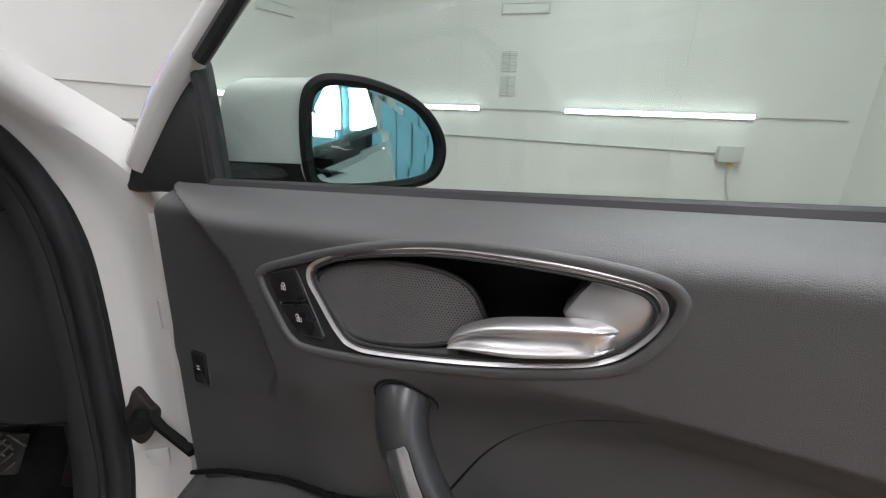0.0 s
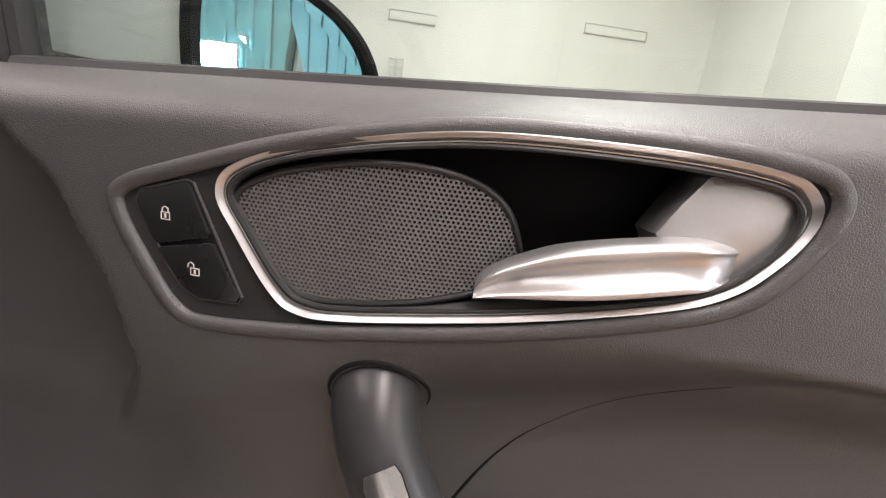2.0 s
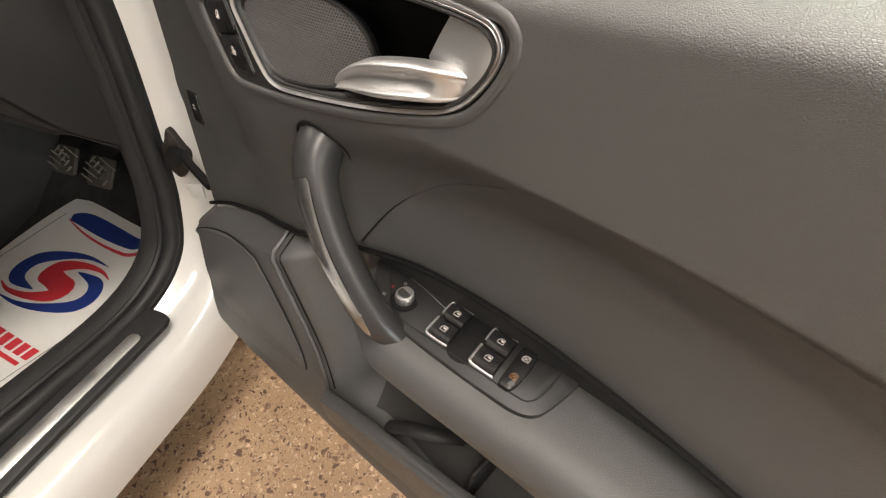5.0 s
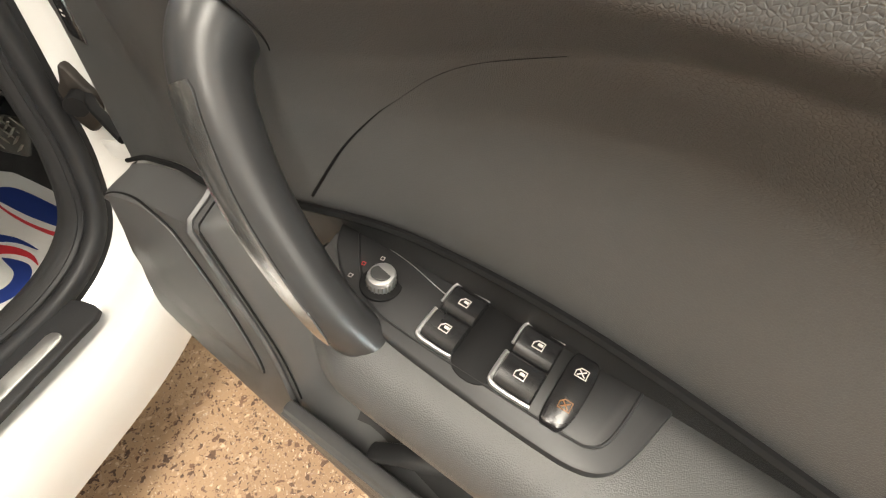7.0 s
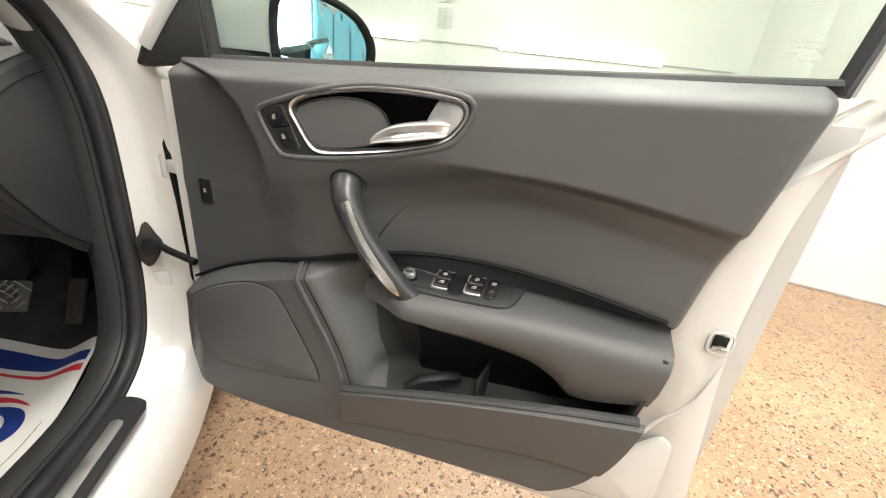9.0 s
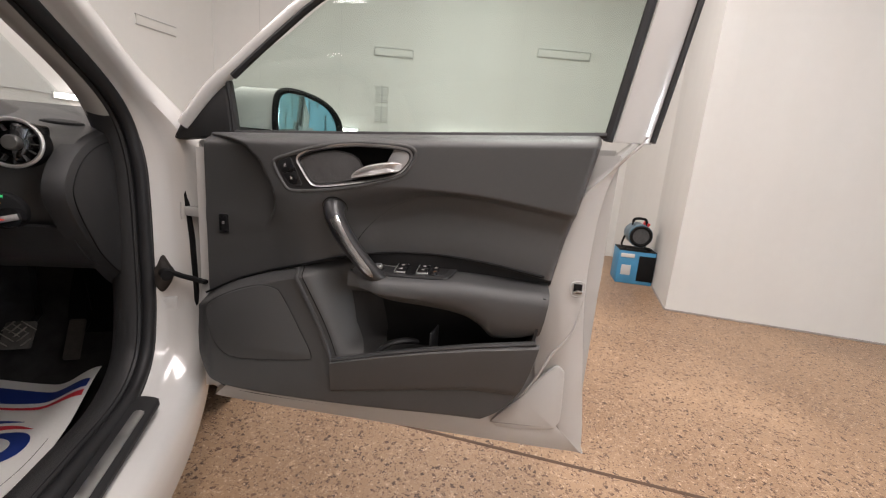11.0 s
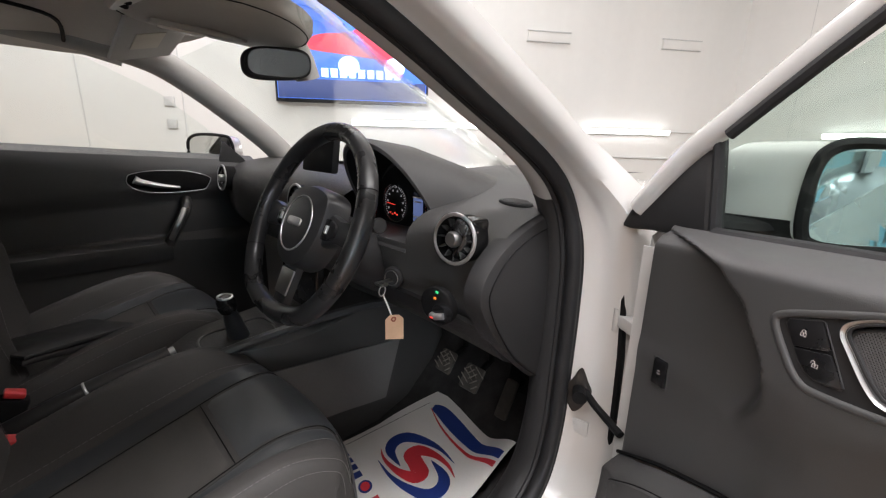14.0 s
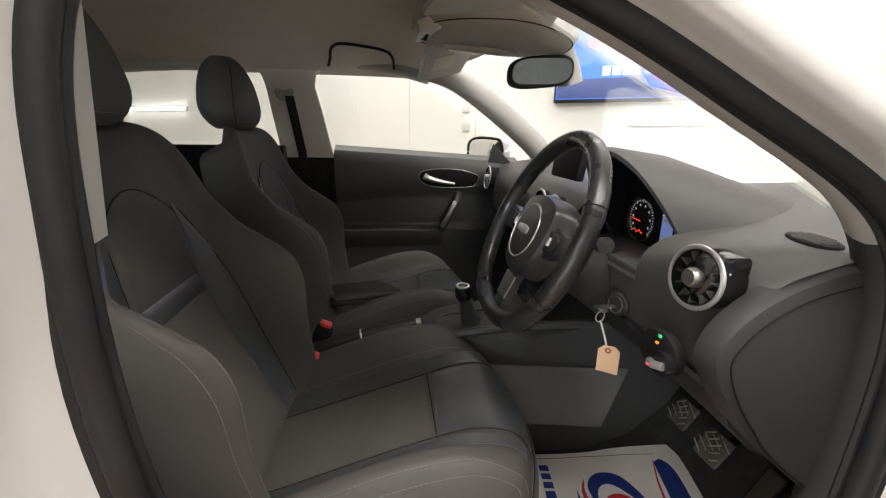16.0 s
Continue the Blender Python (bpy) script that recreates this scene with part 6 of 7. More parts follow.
rows = [[V(u, p.x, p.y) for p in spline(dash_section(u), 45)] for u in (-0.665 + 1.32 * k / 90 for k in range(91))]
DASH = part("dashboard", sheet(rows, keep=lambda c: not (abs(c.x - 0.338) < 0.122 and c.z > 0.772 and c.y < -0.02)), DASH_SKIN, CAR, "charcoal grained dashboard")
END_LINE = [(0.06, 0.848), (-0.045, 0.843), (-0.105, 0.829), (-0.158, 0.806), (-0.196, 0.774), (-0.212, 0.738), (-0.199, 0.700), (-0.154, 0.639), (-0.080, 0.574), (0.0, 0.515), (0.06, 0.55)]
part("end_panel", plate([(p.x, p.y) for p in spline(END_LINE, 80, True)], 0.034, 0.015, lambda a, b, c: V(0.636 + c, a, b)), TRIM_DARK, DASH, "charcoal dashboard end cap")
cap = spline([(-0.010, 0.826), (-0.075, 0.818), (-0.130, 0.801), (-0.168, 0.776), (-0.190, 0.748), (-0.193, 0.728), (-0.182, 0.700), (-0.160, 0.664), (-0.115, 0.606), (-0.04, 0.545)], 50)
part("end_gap", tube([V(0.6705, p.x, p.y) for p in cap], 0.0010, 6), BLACK, DASH, "dark fuse cover gap")
rows = [[V(0.6702 + 0.005 * math.sin(math.pi * g / 6), p.x * (1 - g / 6) + 0.02 * g / 6 + 0.004, p.y * (1 - g / 6) + (0.70) * g / 6) for g in range(7)] for p in cap]
part("fuse_cover", sheet(rows), TRIM_DARK, DASH)
rows = [[V(u, v, z + 0.008 * math.sin(math.pi * (u - 0.18) / 0.47)) for v, z in ((-0.165, 0.672), (-0.150, 0.640), (-0.115, 0.605), (-0.05, 0.57), (0.05, 0.55))] for u in (0.18 + 0.47 * k / 12 for k in range(13))]
part("knee_bolster", thick(sheet(rows), 0.008), TRIM_DARK, DASH, "black lower dash panel")
# hood over the instruments
def rim_at(a, grow=0.0, push=0.0):
    c, q = math.cos(a), math.sin(a)
    return V(0.338 + (0.120 + grow) * math.copysign(abs(c) ** 0.8, c), -0.190 + 0.088 * (1 - q) + push, 0.800 + (0.140 + grow) * q)


arch = [radians(-12 + 204 * q / 44) for q in range(45)]
rows = [[rim_at(a) for a in arch], [rim_at(a, 0.004, -0.005) for a in arch], [rim_at(a, 0.010, -0.004) for a in arch], [rim_at(a, 0.015, 0.010) for a in arch]]
for v, w, h in ((-0.10, 0.158, 0.144), (-0.05, 0.175, 0.128), (0.03, 0.195, 0.102), (0.14, 0.21, 0.075)):
    rows.append([V(0.338 + w * math.copysign(abs(math.cos(a)) ** 0.8, math.cos(a)), v + 0.05 * (1 - math.sin(a)), 0.80 + h * max(-0.2, math.sin(a))) for a in arch])
part("instrument_hood", sheet(rows), DASH_SKIN, DASH, "charcoal instrument hood")
rows = [[rim_at(a) for a in arch]] + [[V(0.338 + w * math.copysign(abs(math.cos(a)) ** 0.8, math.cos(a)), -0.190 + 0.088 * (1 - math.sin(a)) * (1 - k) + k * 0.120, 0.800 + h * math.sin(a)) for a in arch] for w, h, k in ((0.118, 0.130, 0.5), (0.116, 0.115, 1.0))]
part("hood_lining", sheet(rows), BLACK, DASH)
rows = [[V(u, v, z) for u in (0.21, 0.28, 0.338, 0.40, 0.466)] for v, z in ((-0.186, 0.760), (-0.178, 0.774), (-0.12, 0.772), (-0.055, 0.770))]
part("cluster_shelf", thick(sheet(rows), 0.003), SOFT, DASH)
part("cluster_face", plate([(0.338 + 0.125 * math.cos(t), 0.805 + 0.105 * math.sin(t)) for t in (2 * math.pi * q / 40 for q in range(40))], 0.006, 0.002, lambda a, b, c: V(a, -0.062 - c, b)), BLACK, DASH)
for cu_, r_ in ((0.291, 0.042), (0.428, 0.034)):
    part("dial_rim", ring(r_, 0.0009, (cu_, -0.074, 0.818), (0, 1, 0)), INLAY, DASH, "thin chrome dial ring")
    part("dial_face", disc(r_ - 0.001, 0.004, (cu_, -0.0675, 0.818), (0, -1, 0), 36), BLACK, DASH)
    bm = bmesh.new()
    for k in range(33):
        t = radians(225 - 270 * k / 32)
        ln = 0.006 if k % 4 == 0 else 0.0032
        box((ln, 0.0006, 0.0012), (cu_ + (r_ - 0.006) * math.cos(t), -0.0722, 0.818 + (r_ - 0.006) * math.sin(t)), 0, (0, -math.degrees(t), 0), bm=bm)
        if k % 4 == 2:
            box((0.0035, 0.0006, 0.0042), (cu_ + (r_ - 0.0145) * math.cos(t), -0.0722, 0.818 + (r_ - 0.0145) * math.sin(t)), bm=bm)
    part("dial_ticks", bm, glowing("dial_white_" + str(cu_)[2:], (0.55, 0.55, 0.57), 0.25), DASH, "white dial marks")
    part("needle", box((r_ * 0.7, 0.0012, 0.0020), (cu_ - r_ * 0.38, -0.0730, 0.815), 0, (0, 4, 0)), RED_LAMP, DASH, "red needle")
    for k in range(4):
        part("warning_lamp", box((0.0045, 0.0008, 0.004), (cu_ - 0.018 + k * 0.008, -0.0722, 0.795 - 0.003 * (k % 2))), RED_LAMP, DASH, "red warning light")
part("display", box((0.040, 0.004, 0.066), (0.368, -0.069, 0.815), 0.002), surface("display_glass", (0.02, 0.025, 0.05), 0.1, vary=0.1, scale=20), DASH, "dark blue trip display")
part("display_frame", box((0.030, 0.001, 0.050), (0.368, -0.0715, 0.812)), glowing("display_blue", (0.10, 0.14, 0.30), 0.6), DASH, "pale blue display picture")
for k, (w, z) in enumerate(((0.030, 0.838), (0.022, 0.829), (0.028, 0.797))):
    part("display_bar", box((w, 0.0008, 0.003), (0.368, -0.0725, z)), WHITE_MARK, DASH)


def round_vent(parent, at, r, axis, mat_ring):
    d = Vector(axis).normalized()
    at = Vector(at)
    x = V(1, 0, 0) - d * d.x
    x.normalize()
    y = d.cross(x)
    place = lambda a, b, c: at + x * a + y * b + d * c
    tub = [[place(q * r * math.cos(t), q * r * math.sin(t), c) for t in (2 * math.pi * k / 40 for k in range(40))] for q, c in ((1.0, -0.035), (0.98, 0.0), (0.9, 0.004), (0.86, -0.03), (0.2, -0.034))]
    body = part("air_vent", sheet(tub, close_cols=True, caps=True), BLACK, parent, "round black air vent")
    part("ring", ring(r, 0.0032, place(0, 0, 0.002), d, 56, 0.9), mat_ring, body, "satin chrome vent ring")
    part("inner_ring", ring(r * 0.55, 0.0022, place(0, 0, -0.008), d, 36, 3.0), PIANO, body)
    for k in range(12):
        t = 2 * math.pi * k / 12
        a, b = place(r * 0.56 * math.cos(t), r * 0.56 * math.sin(t), -0.006), place(r * 0.88 * math.cos(t), r * 0.88 * math.sin(t), -0.006)
        part("vane", tube([a, (a + b) / 2, b], 0.0016, 6, up=tuple(d), flat=5.0), TRIM, body)
    part("knob", tube([place(0, 0, -0.03), place(0, 0, -0.005), place(0, 0, 0.008), place(0, 0, 0.013)], lambda f: 0.0125 - 0.003 * max(0, f - 0.8) * 5, 20), SILVER, body, "silver vent knob")
    return body


# vents are parts of the car; their rings, vanes and knobs one level deeper
round_vent(CAR, (0.599, -0.195, 0.811), 0.0370, (0.12, -1, 0.12), CHROME)
round_vent(CAR, (0.125, -0.185, 0.800), 0.040, (0.0, -1, 0.15), CHROME)
round_vent(CAR, (0.020, -0.178, 0.800), 0.040, (0.0, -1, 0.15), CHROME)
round_vent(CAR, (-0.595, -0.165, 0.808), 0.043, (0.0, -1, 0.12), CHROME)
part("vent_pod", plate(spline([(-0.006, 0.028), (0.014, 0.031), (0.022, 0.026), (0.020, 0.0), (0.012, -0.020), (-0.006, -0.028)], 36, True), 0.030, 0.008, lambda a, b, c: V(0.604 + a, -0.168 - c + 0.75 * a, 0.811 + b)), PIANO, DASH, "gloss black vent pod")
bm = bmesh.new()
for k in range(3):
    box((0.0012, 0.007, 0.0018), (0.630 - 0.003 * k, -0.1795, 0.825 - 0.010 * k), 0, (0, 0, 37), bm=bm)
part("vent_marks", bm, WHITE_MARK, DASH, "small white marks")
dfr = lambda a, b, c: V(a, b, 0.8475 + 0.17 * (b + 0.03) - 0.05 * max(0.0, a - 0.58) + c)
part("defrost_vent", plate([(0.590 + 0.036 * math.cos(t), -0.036 + 0.015 * math.sin(t)) for t in (2 * math.pi * q / 32 for q in range(32))], 0.008, 0.002, lambda a, b, c: dfr(a, b, c)), BLACK, DASH, "oval black defrost vent")
for k in range(6):
    w = 0.029 * math.sqrt(max(0.05, 1 - ((k - 2.5) / 3.2) ** 2))
    part("defrost_slat", tube([dfr(0.590 + w * q, -0.047 + k * 0.0044, 0.0085) for q in (-1, 0, 1)], 0.0009, 6, flat=1.5), TRIM, DASH)
# passenger dash band and centre
part("dash_line", tube([V(u, -0.150 + 0.03 * step(0.1, -0.3, u) - 0.012, 0.765) for u in (-0.64 + 0.62 * k / 20 for k in range(21))], 0.0016, 6), BLACK, DASH)
part("centre_fascia", plate(rect(-0.02, 0.55, 0.165, 0.755), 0.02, 0.006, lambda a, b, c: V(a, -0.175 - c - (0.76 - b) * 0.1, b)), PIANO, DASH, "gloss black centre stack")
part("centre_screen", box((0.15, 0.02, 0.085), (0.07, -0.13, 0.915), 0.006, (-8, 0, 0)), BLACK, DASH, "small black centre screen")
# light switch
ls = part("light_switch", plate([(0.034 * math.cos(t) + 0.006 * math.sin(t), 0.029 * math.sin(t) - 0.009 * math.cos(t)) for t in (2 * math.pi * q / 36 for q in range(36))], 0.012, 0.004, lambda a, b, c: V(0.594 + a * 0.8, -0.192 - c + 0.25 * (a), 0.704 + b)), BLACK, CAR, "black light switch panel")
part("rotary_knob", tube([V(0.606, -0.196, 0.694), V(0.606, -0.206, 0.694), V(0.606, -0.209, 0.694)], 0.0165, 22), PIANO, ls, "black rotary light knob")
part("knob_grip", tube([V(0.593, -0.2115, 0.691), V(0.606, -0.217, 0.694), V(0.619, -0.2115, 0.697)], lambda f: 0.0052, 10, flat=1.0), CHROME, ls, "chrome knob grip")
part("marking", box((0.005, 0.002, 0.0035), (0.597, -0.2055, 0.728)), GREEN_LAMP, ls, "green lit symbol")
part("marking", box((0.004, 0.002, 0.003), (0.593, -0.2055, 0.717)), glowing("orange_marking", (0.9, 0.25, 0.03), 0.5), ls, "orange lit symbol")
part("marking", box((0.006, 0.002, 0.0012), (0.604, -0.2225, 0.6935)), RED_LAMP, ls, "red lit bar")

ls.matrix_basis = Matrix.Translation((-0.010, -0.014, 0.0))

# ---- steering wheel, column and stalks ----
SW = Matrix.Translation((0.325, -0.304, 0.806)) @ Matrix(((1, 0, 0, 0), (0, 0.42, -0.907, 0), (0, 0.907, 0.42, 0), (0, 0, 0, 1)))
wheel_rim = []
for q in range(72):
    t = 2 * math.pi * q / 72
    r = 0.176
    y = r * math.sin(t)
    if y < -0.140:
        y = -0.140 - (abs(y) - 0.140) * 0.62
    wheel_rim.append(SW @ V(r * math.cos(t), y, 0.0))
STEER = part("steering_wheel", tube(wheel_rim, 0.0160, 18, closed=True, up=tuple((SW.to_3x3() @ V(0, 0, 1))), flat=1.05), RIM_LEATHER, CAR, "black leather steering wheel")
hub = spline([(-0.076, 0.030), (-0.060, 0.060), (0.0, 0.072), (0.060, 0.060), (0.076, 0.030), (0.074, -0.024), (0.048, -0.068), (0.0, -0.084), (-0.048, -0.068), (-0.074, -0.024)], 48, True)
part("airbag_cover", plate([(p.x, p.y) for p in hub], 0.050, 0.018, lambda a, b, c: SW @ V(a, b, c - 0.038), crown=0.004), GRIP, STEER, "black airbag cover")
part("emblem_ring", ring(0.050, 0.0017, SW @ V(0, -0.004, 0.0135), SW.to_3x3() @ V(0, 0, 1), 40), CHROME, STEER, "thin chrome circle")
bm = plate(spline([(-0.024, 0), (-0.018, 0.007), (0.018, 0.007), (0.024, 0), (0.018, -0.007), (-0.018, -0.007)], 30, True), 0.003, 0.001, lambda a, b, c: SW @ V(a, b - 0.002, c + 0.0165))
part("emblem", bm, CHROME, STEER, "plain chrome emblem")
for s_ in (-1, 1):
    part("spoke", plate(spline([(s_ * 0.050, 0.030), (s_ * 0.11, 0.022), (s_ * 0.166, 0.026), (s_ * 0.168, -0.020), (s_ * 0.11, -0.018), (s_ * 0.050, -0.030)], 32, True), 0.018, 0.006, lambda a, b, c: SW @ V(a, b, c - 0.022)), GRIP, STEER)
    part("button_pad", plate(spline([(s_ * 0.072, 0.018), (s_ * 0.105, 0.012), (s_ * 0.105, -0.010), (s_ * 0.072, -0.016)], 24, True), 0.005, 0.0015, lambda a, b, c: SW @ V(a, b, c - 0.0035)), PIANO, STEER, "gloss black button pad")
    part("scroll_roller", tube([SW @ V(s_ * 0.086, -0.006, 0.002), SW @ V(s_ * 0.086, 0.008, 0.002)], 0.004, 10), CHROME, STEER)
part("lower_spoke", plate([(-0.026, -0.066), (0.026, -0.066), (0.021, -0.158), (-0.021, -0.158)], 0.014, 0.004, lambda a, b, c: SW @ V(a, b, c - 0.018)), GRIP, STEER, "black lower spoke")
part("spoke_inset", plate([(-0.024, -0.086), (0.024, -0.086), (0.021, -0.132), (-0.021, -0.132)], 0.003, 0.001, lambda a, b, c: SW @ V(a, b, c - 0.005)), SILVER, STEER, "brushed silver spoke inset")
for t in (25, 155, 205, 335):
    a = radians(t)
    part("rim_seam", ring(0.0173, 0.0007, SW @ V(0.176 * math.cos(a), 0.176 * math.sin(a), 0), SW.to_3x3() @ V(-math.sin(a), math.cos(a), 0), 20), BLACK, STEER)
col = part("steering_column", tube([SW @ V(0, -0.01, -0.035), SW @ V(0.0, -0.015, -0.09), SW @ V(0.0, -0.02, -0.16), SW @ V(0, -0.02, -0.2)], lambda f: 0.056 + 0.020 * f, 20, up=tuple(SW.to_3x3() @ V(0, 1, 0)), flat=0.9), TRIM_DARK, CAR, "black column shroud")
for s_ in (-1, 1):
    part("stalk", tube([SW @ V(s_ * 0.05, 0.015, -0.07), SW @ V(s_ * 0.10, 0.03, -0.062), SW @ V(s_ * 0.148, 0.036, -0.05)], lambda f: 0.008 + 0.005 * f, 10), PIANO, col, "black column stalk")
part("ignition", disc(0.021, 0.012, (0.428, -0.178, 0.704), (0.35, -1, 0.05), 28, 0.003), TRIM_DARK, col, "round ignition lock")
part("ignition_ring", ring(0.014, 0.0014, (0.4325, -0.1905, 0.7045), (0.35, -1, 0.05)), INLAY, col)

# ---- roof fittings ----
def console_row(k, z):
    """One level of the rounded console, narrower towards its face."""
    return [V(0.005 + 0.165 * k * math.copysign(abs(math.cos(t)) ** 0.8, math.cos(t)), -0.315 + 0.185 * k * math.copysign(abs(math.sin(t)) ** 0.7, math.sin(t)), z - 0.03 * max(0.0, math.sin(t)) * k) for t in (2 * math.pi * q / 48 for q in range(48))]


oh = part("overhead_console", sheet([console_row(*r) for r in ((1.0, 1.222), (0.99, 1.203), (0.95, 1.190), (0.86, 1.181), (0.6, 1.175), (0.1, 1.173))], close_cols=True, caps=True), CONSOLE_GREY, CAR, "grey overhead console")
part("lamp_bezel", box((0.055, 0.185, 0.014), (-0.055, -0.335, 1.171), 0.006, (-3, 8, 0)), PILLAR, oh, "grey lamp surround")
part("reading_lamp", box((0.030, 0.085, 0.012), (-0.050, -0.370, 1.166), 0.005, (-3, 8, 0)), surface("lamp_lens", (0.66, 0.64, 0.60), 0.2, vary=0.05, scale=30), oh, "pale reading lamp")
part("reading_lamp", box((0.030, 0.070, 0.012), (-0.050, -0.285, 1.164), 0.005, (-3, 8, 0)), surface("lamp_lens_dim", (0.42, 0.41, 0.38), 0.25, vary=0.05, scale=30), oh, "pale reading lamp")
part("switch_block", box((0.15, 0.06, 0.026), (0.035, -0.466, 1.191), 0.009, (16, 3, 0)), surface("pale_grey_plastic", (0.50, 0.49, 0.46), 0.5, vary=0.05, scale=25), oh, "pale grey switch block")
for x in (0.02, 0.055):
    part("lamp_button", disc(0.008, 0.005, (x, -0.474, 1.1785), (0.2, -0.3, -1), 16), BLACK, oh)
part("console_gap", tube(console_row(0.93, 1.187), 0.0012, 5, closed=True), BLACK, oh)
dv = part("sun_visor", box((0.34, 0.155, 0.016), (0.35, -0.415, 1.172), 0.007, (6, 8, 0)), CONSOLE_GREY, CAR, "grey folded sun visor")
pv = part("sun_visor", box((0.34, 0.150, 0.016), (-0.27, -0.385, 1.182), 0.007, (14, -8, 0)), CONSOLE_GREY, CAR, "grey folded sun visor")
part("vanity_label", box((0.12, 0.062, 0.002), (-0.27, -0.392, 1.1705), 0.0006, (14, -8, 0)), surface("cream_label", (0.50, 0.46, 0.38), 0.6, vary=0.06, scale=30), pv, "cream visor label")
part("grab_handle", tube([V(*p) for p in spline([(-0.534, -0.752, 1.189), (-0.47, -0.737, 1.204), (-0.404, -0.726, 1.219), (-0.366, -0.696, 1.228), (-0.378, -0.63, 1.226), (-0.404, -0.562, 1.220), (-0.454, -0.537, 1.209), (-0.538, -0.531, 1.186)], 24)], 0.0045, 8), BLACK, CAR, "folded grab handle")
im = part("interior_mirror", sheet([[V(0.035 + 0.0 * c + c * 0.35, -0.207 + a, 1.112 + b + 0.10 * a) + V(c, 0, 0) for a, b in ((0.078 * math.copysign(abs(math.cos(t)) ** 0.55, math.cos(t)) * s, 0.035 * math.copysign(abs(math.sin(t)) ** 0.7, math.sin(t)) * s) for t in (2 * math.pi * q / 40 for q in range(40)))] for c, s in ((0.012, 0.9), (0.010, 0.97), (0.0, 1.0), (-0.012, 0.95), (-0.022, 0.7))], close_cols=True, caps=True), BLACK, CAR, "black interior mirror")
im.matrix_basis = Matrix.Translation((0.0, 0.0, 0.0))
bm = bmesh.new()
bm.faces.new([bm.verts.new(V(0.0525, -0.207 + 0.070 * math.copysign(abs(math.cos(t)) ** 0.55, math.cos(t)), 1.112 + 0.007 * math.cos(t) + 0.028 * math.copysign(abs(math.sin(t)) ** 0.7, math.sin(t)))) for t in (2 * math.pi * q / 40 for q in range(40))])
part("mirror_face", thick(bm, 0.001), surface("dark_mirror", (0.10, 0.11, 0.12), 0.08, metal=0.9, vary=0.02, scale=5), im, "dark mirror face", smooth=False)
part("stalk", tube([V(0.02, -0.17, 1.118), V(0.01, -0.145, 1.124), V(0.0, -0.125, 1.150)], 0.014, 10), BLACK, im)
part("sensor_cover", tube([V(-0.01, -0.112, 1.095), V(-0.005, -0.125, 1.135), V(0.0, -0.145, 1.172)], lambda f: 0.030 - 0.006 * f, 14), PILLAR, im, "grey sensor cover")


# ---- seats ----
def slab(uc, path, width, back, rise, n=72, bow=lambda f: 0.0, crest=(0.60, 0.86)):
    """An upholstered slab along a path of (v, z): its sides rise steeply into bolsters; returns the surface function too."""
    pts = spline([(p[0], p[1]) for p in path], n)

    def frame_at(f):
        i = max(0.0, min(1.0, f)) * (n - 1)
        j = min(n - 2, int(i))
        d = (pts[min(n - 1, j + 2)] - pts[max(0, j - 1)]).normalized()
        return pts[j].lerp(pts[j + 1], i - j), V(d.y, -d.x, 0)

    def at(f, a, lift=0.0):
        p, nrm = frame_at(f)
        e = abs(a)
        edge = max(0, e - 0.86) / 0.14
        off = rise(f) * (0.10 * step(0.40, 0.62, e) + 0.90 * step(*crest, e)) * (1 - 0.55 * edge ** 2) - back * 0.45 * edge ** 3 - 0.012 * math.cos(a * 1.5) + lift
        return V(uc + a * width(f), p.x + nrm.x * off - bow(f) * a * a, p.y + nrm.y * off)
    rows = []
    for k in range(n):
        f = k / (n - 1)
        top = [at(f, -1 + 2 * q / 72) for q in range(73)]
        p, nrm = frame_at(f)
        under = [V(uc + a * width(f), p.x - nrm.x * back - bow(f) * a * a, p.y - nrm.y * back) for a in (0.97, 0.5, 0.0, -0.5, -0.97)]
        rows.append(top + under)
    return sheet(rows, close_cols=True, caps=True), at


STITCH = surface("grey_thread", (0.17, 0.165, 0.16), 0.7, vary=0.1, scale=60)


def line_on(at, pts, r, lift=0.0006, n=90):
    return tube([at(p.x, p.y, lift + 0.0004) for p in spline(pts, n)], r, 6)


def stitches(at, pts, count, lift=0.0010, r=0.00048):
    """A row of single stitches along a line on the cover."""
    line = [at(p.x, p.y, lift) for p in spline(pts, count * 3)]
    bm = bmesh.new()
    for k in range(count):
        tube(line[3 * k:3 * k + 3], r, 5, bm=bm)
    return bm


def patch(at, f0, f1, a0, a1, nf, na, lift, d=0.0024):
    """A cover piece laid on the surface between two edges; each bound is a number or a function."""
    get = lambda q, x: q(x) if callable(q) else q
    rows = []
    for i in range(nf + 1):
        row = []
        for j in range(na + 1):
            h = j / na
            g = i / nf
            mid = 0.5 * (get(f0, 0.0) + get(f1, 0.0))
            a_ = get(a0, mid) + (get(a1, mid) - get(a0, mid)) * h
            f_ = get(f0, a_) + (get(f1, a_) - get(f0, a_)) * g
            a_ = get(a0, f_) + (get(a1, f_) - get(a0, f_)) * h
            low = 0.0026 if i in (0, nf) or j in (0, na) else 0.0
            row.append(at(f_, a_, lift - low))
        rows.append(row)
    return thick(sheet(rows), d)


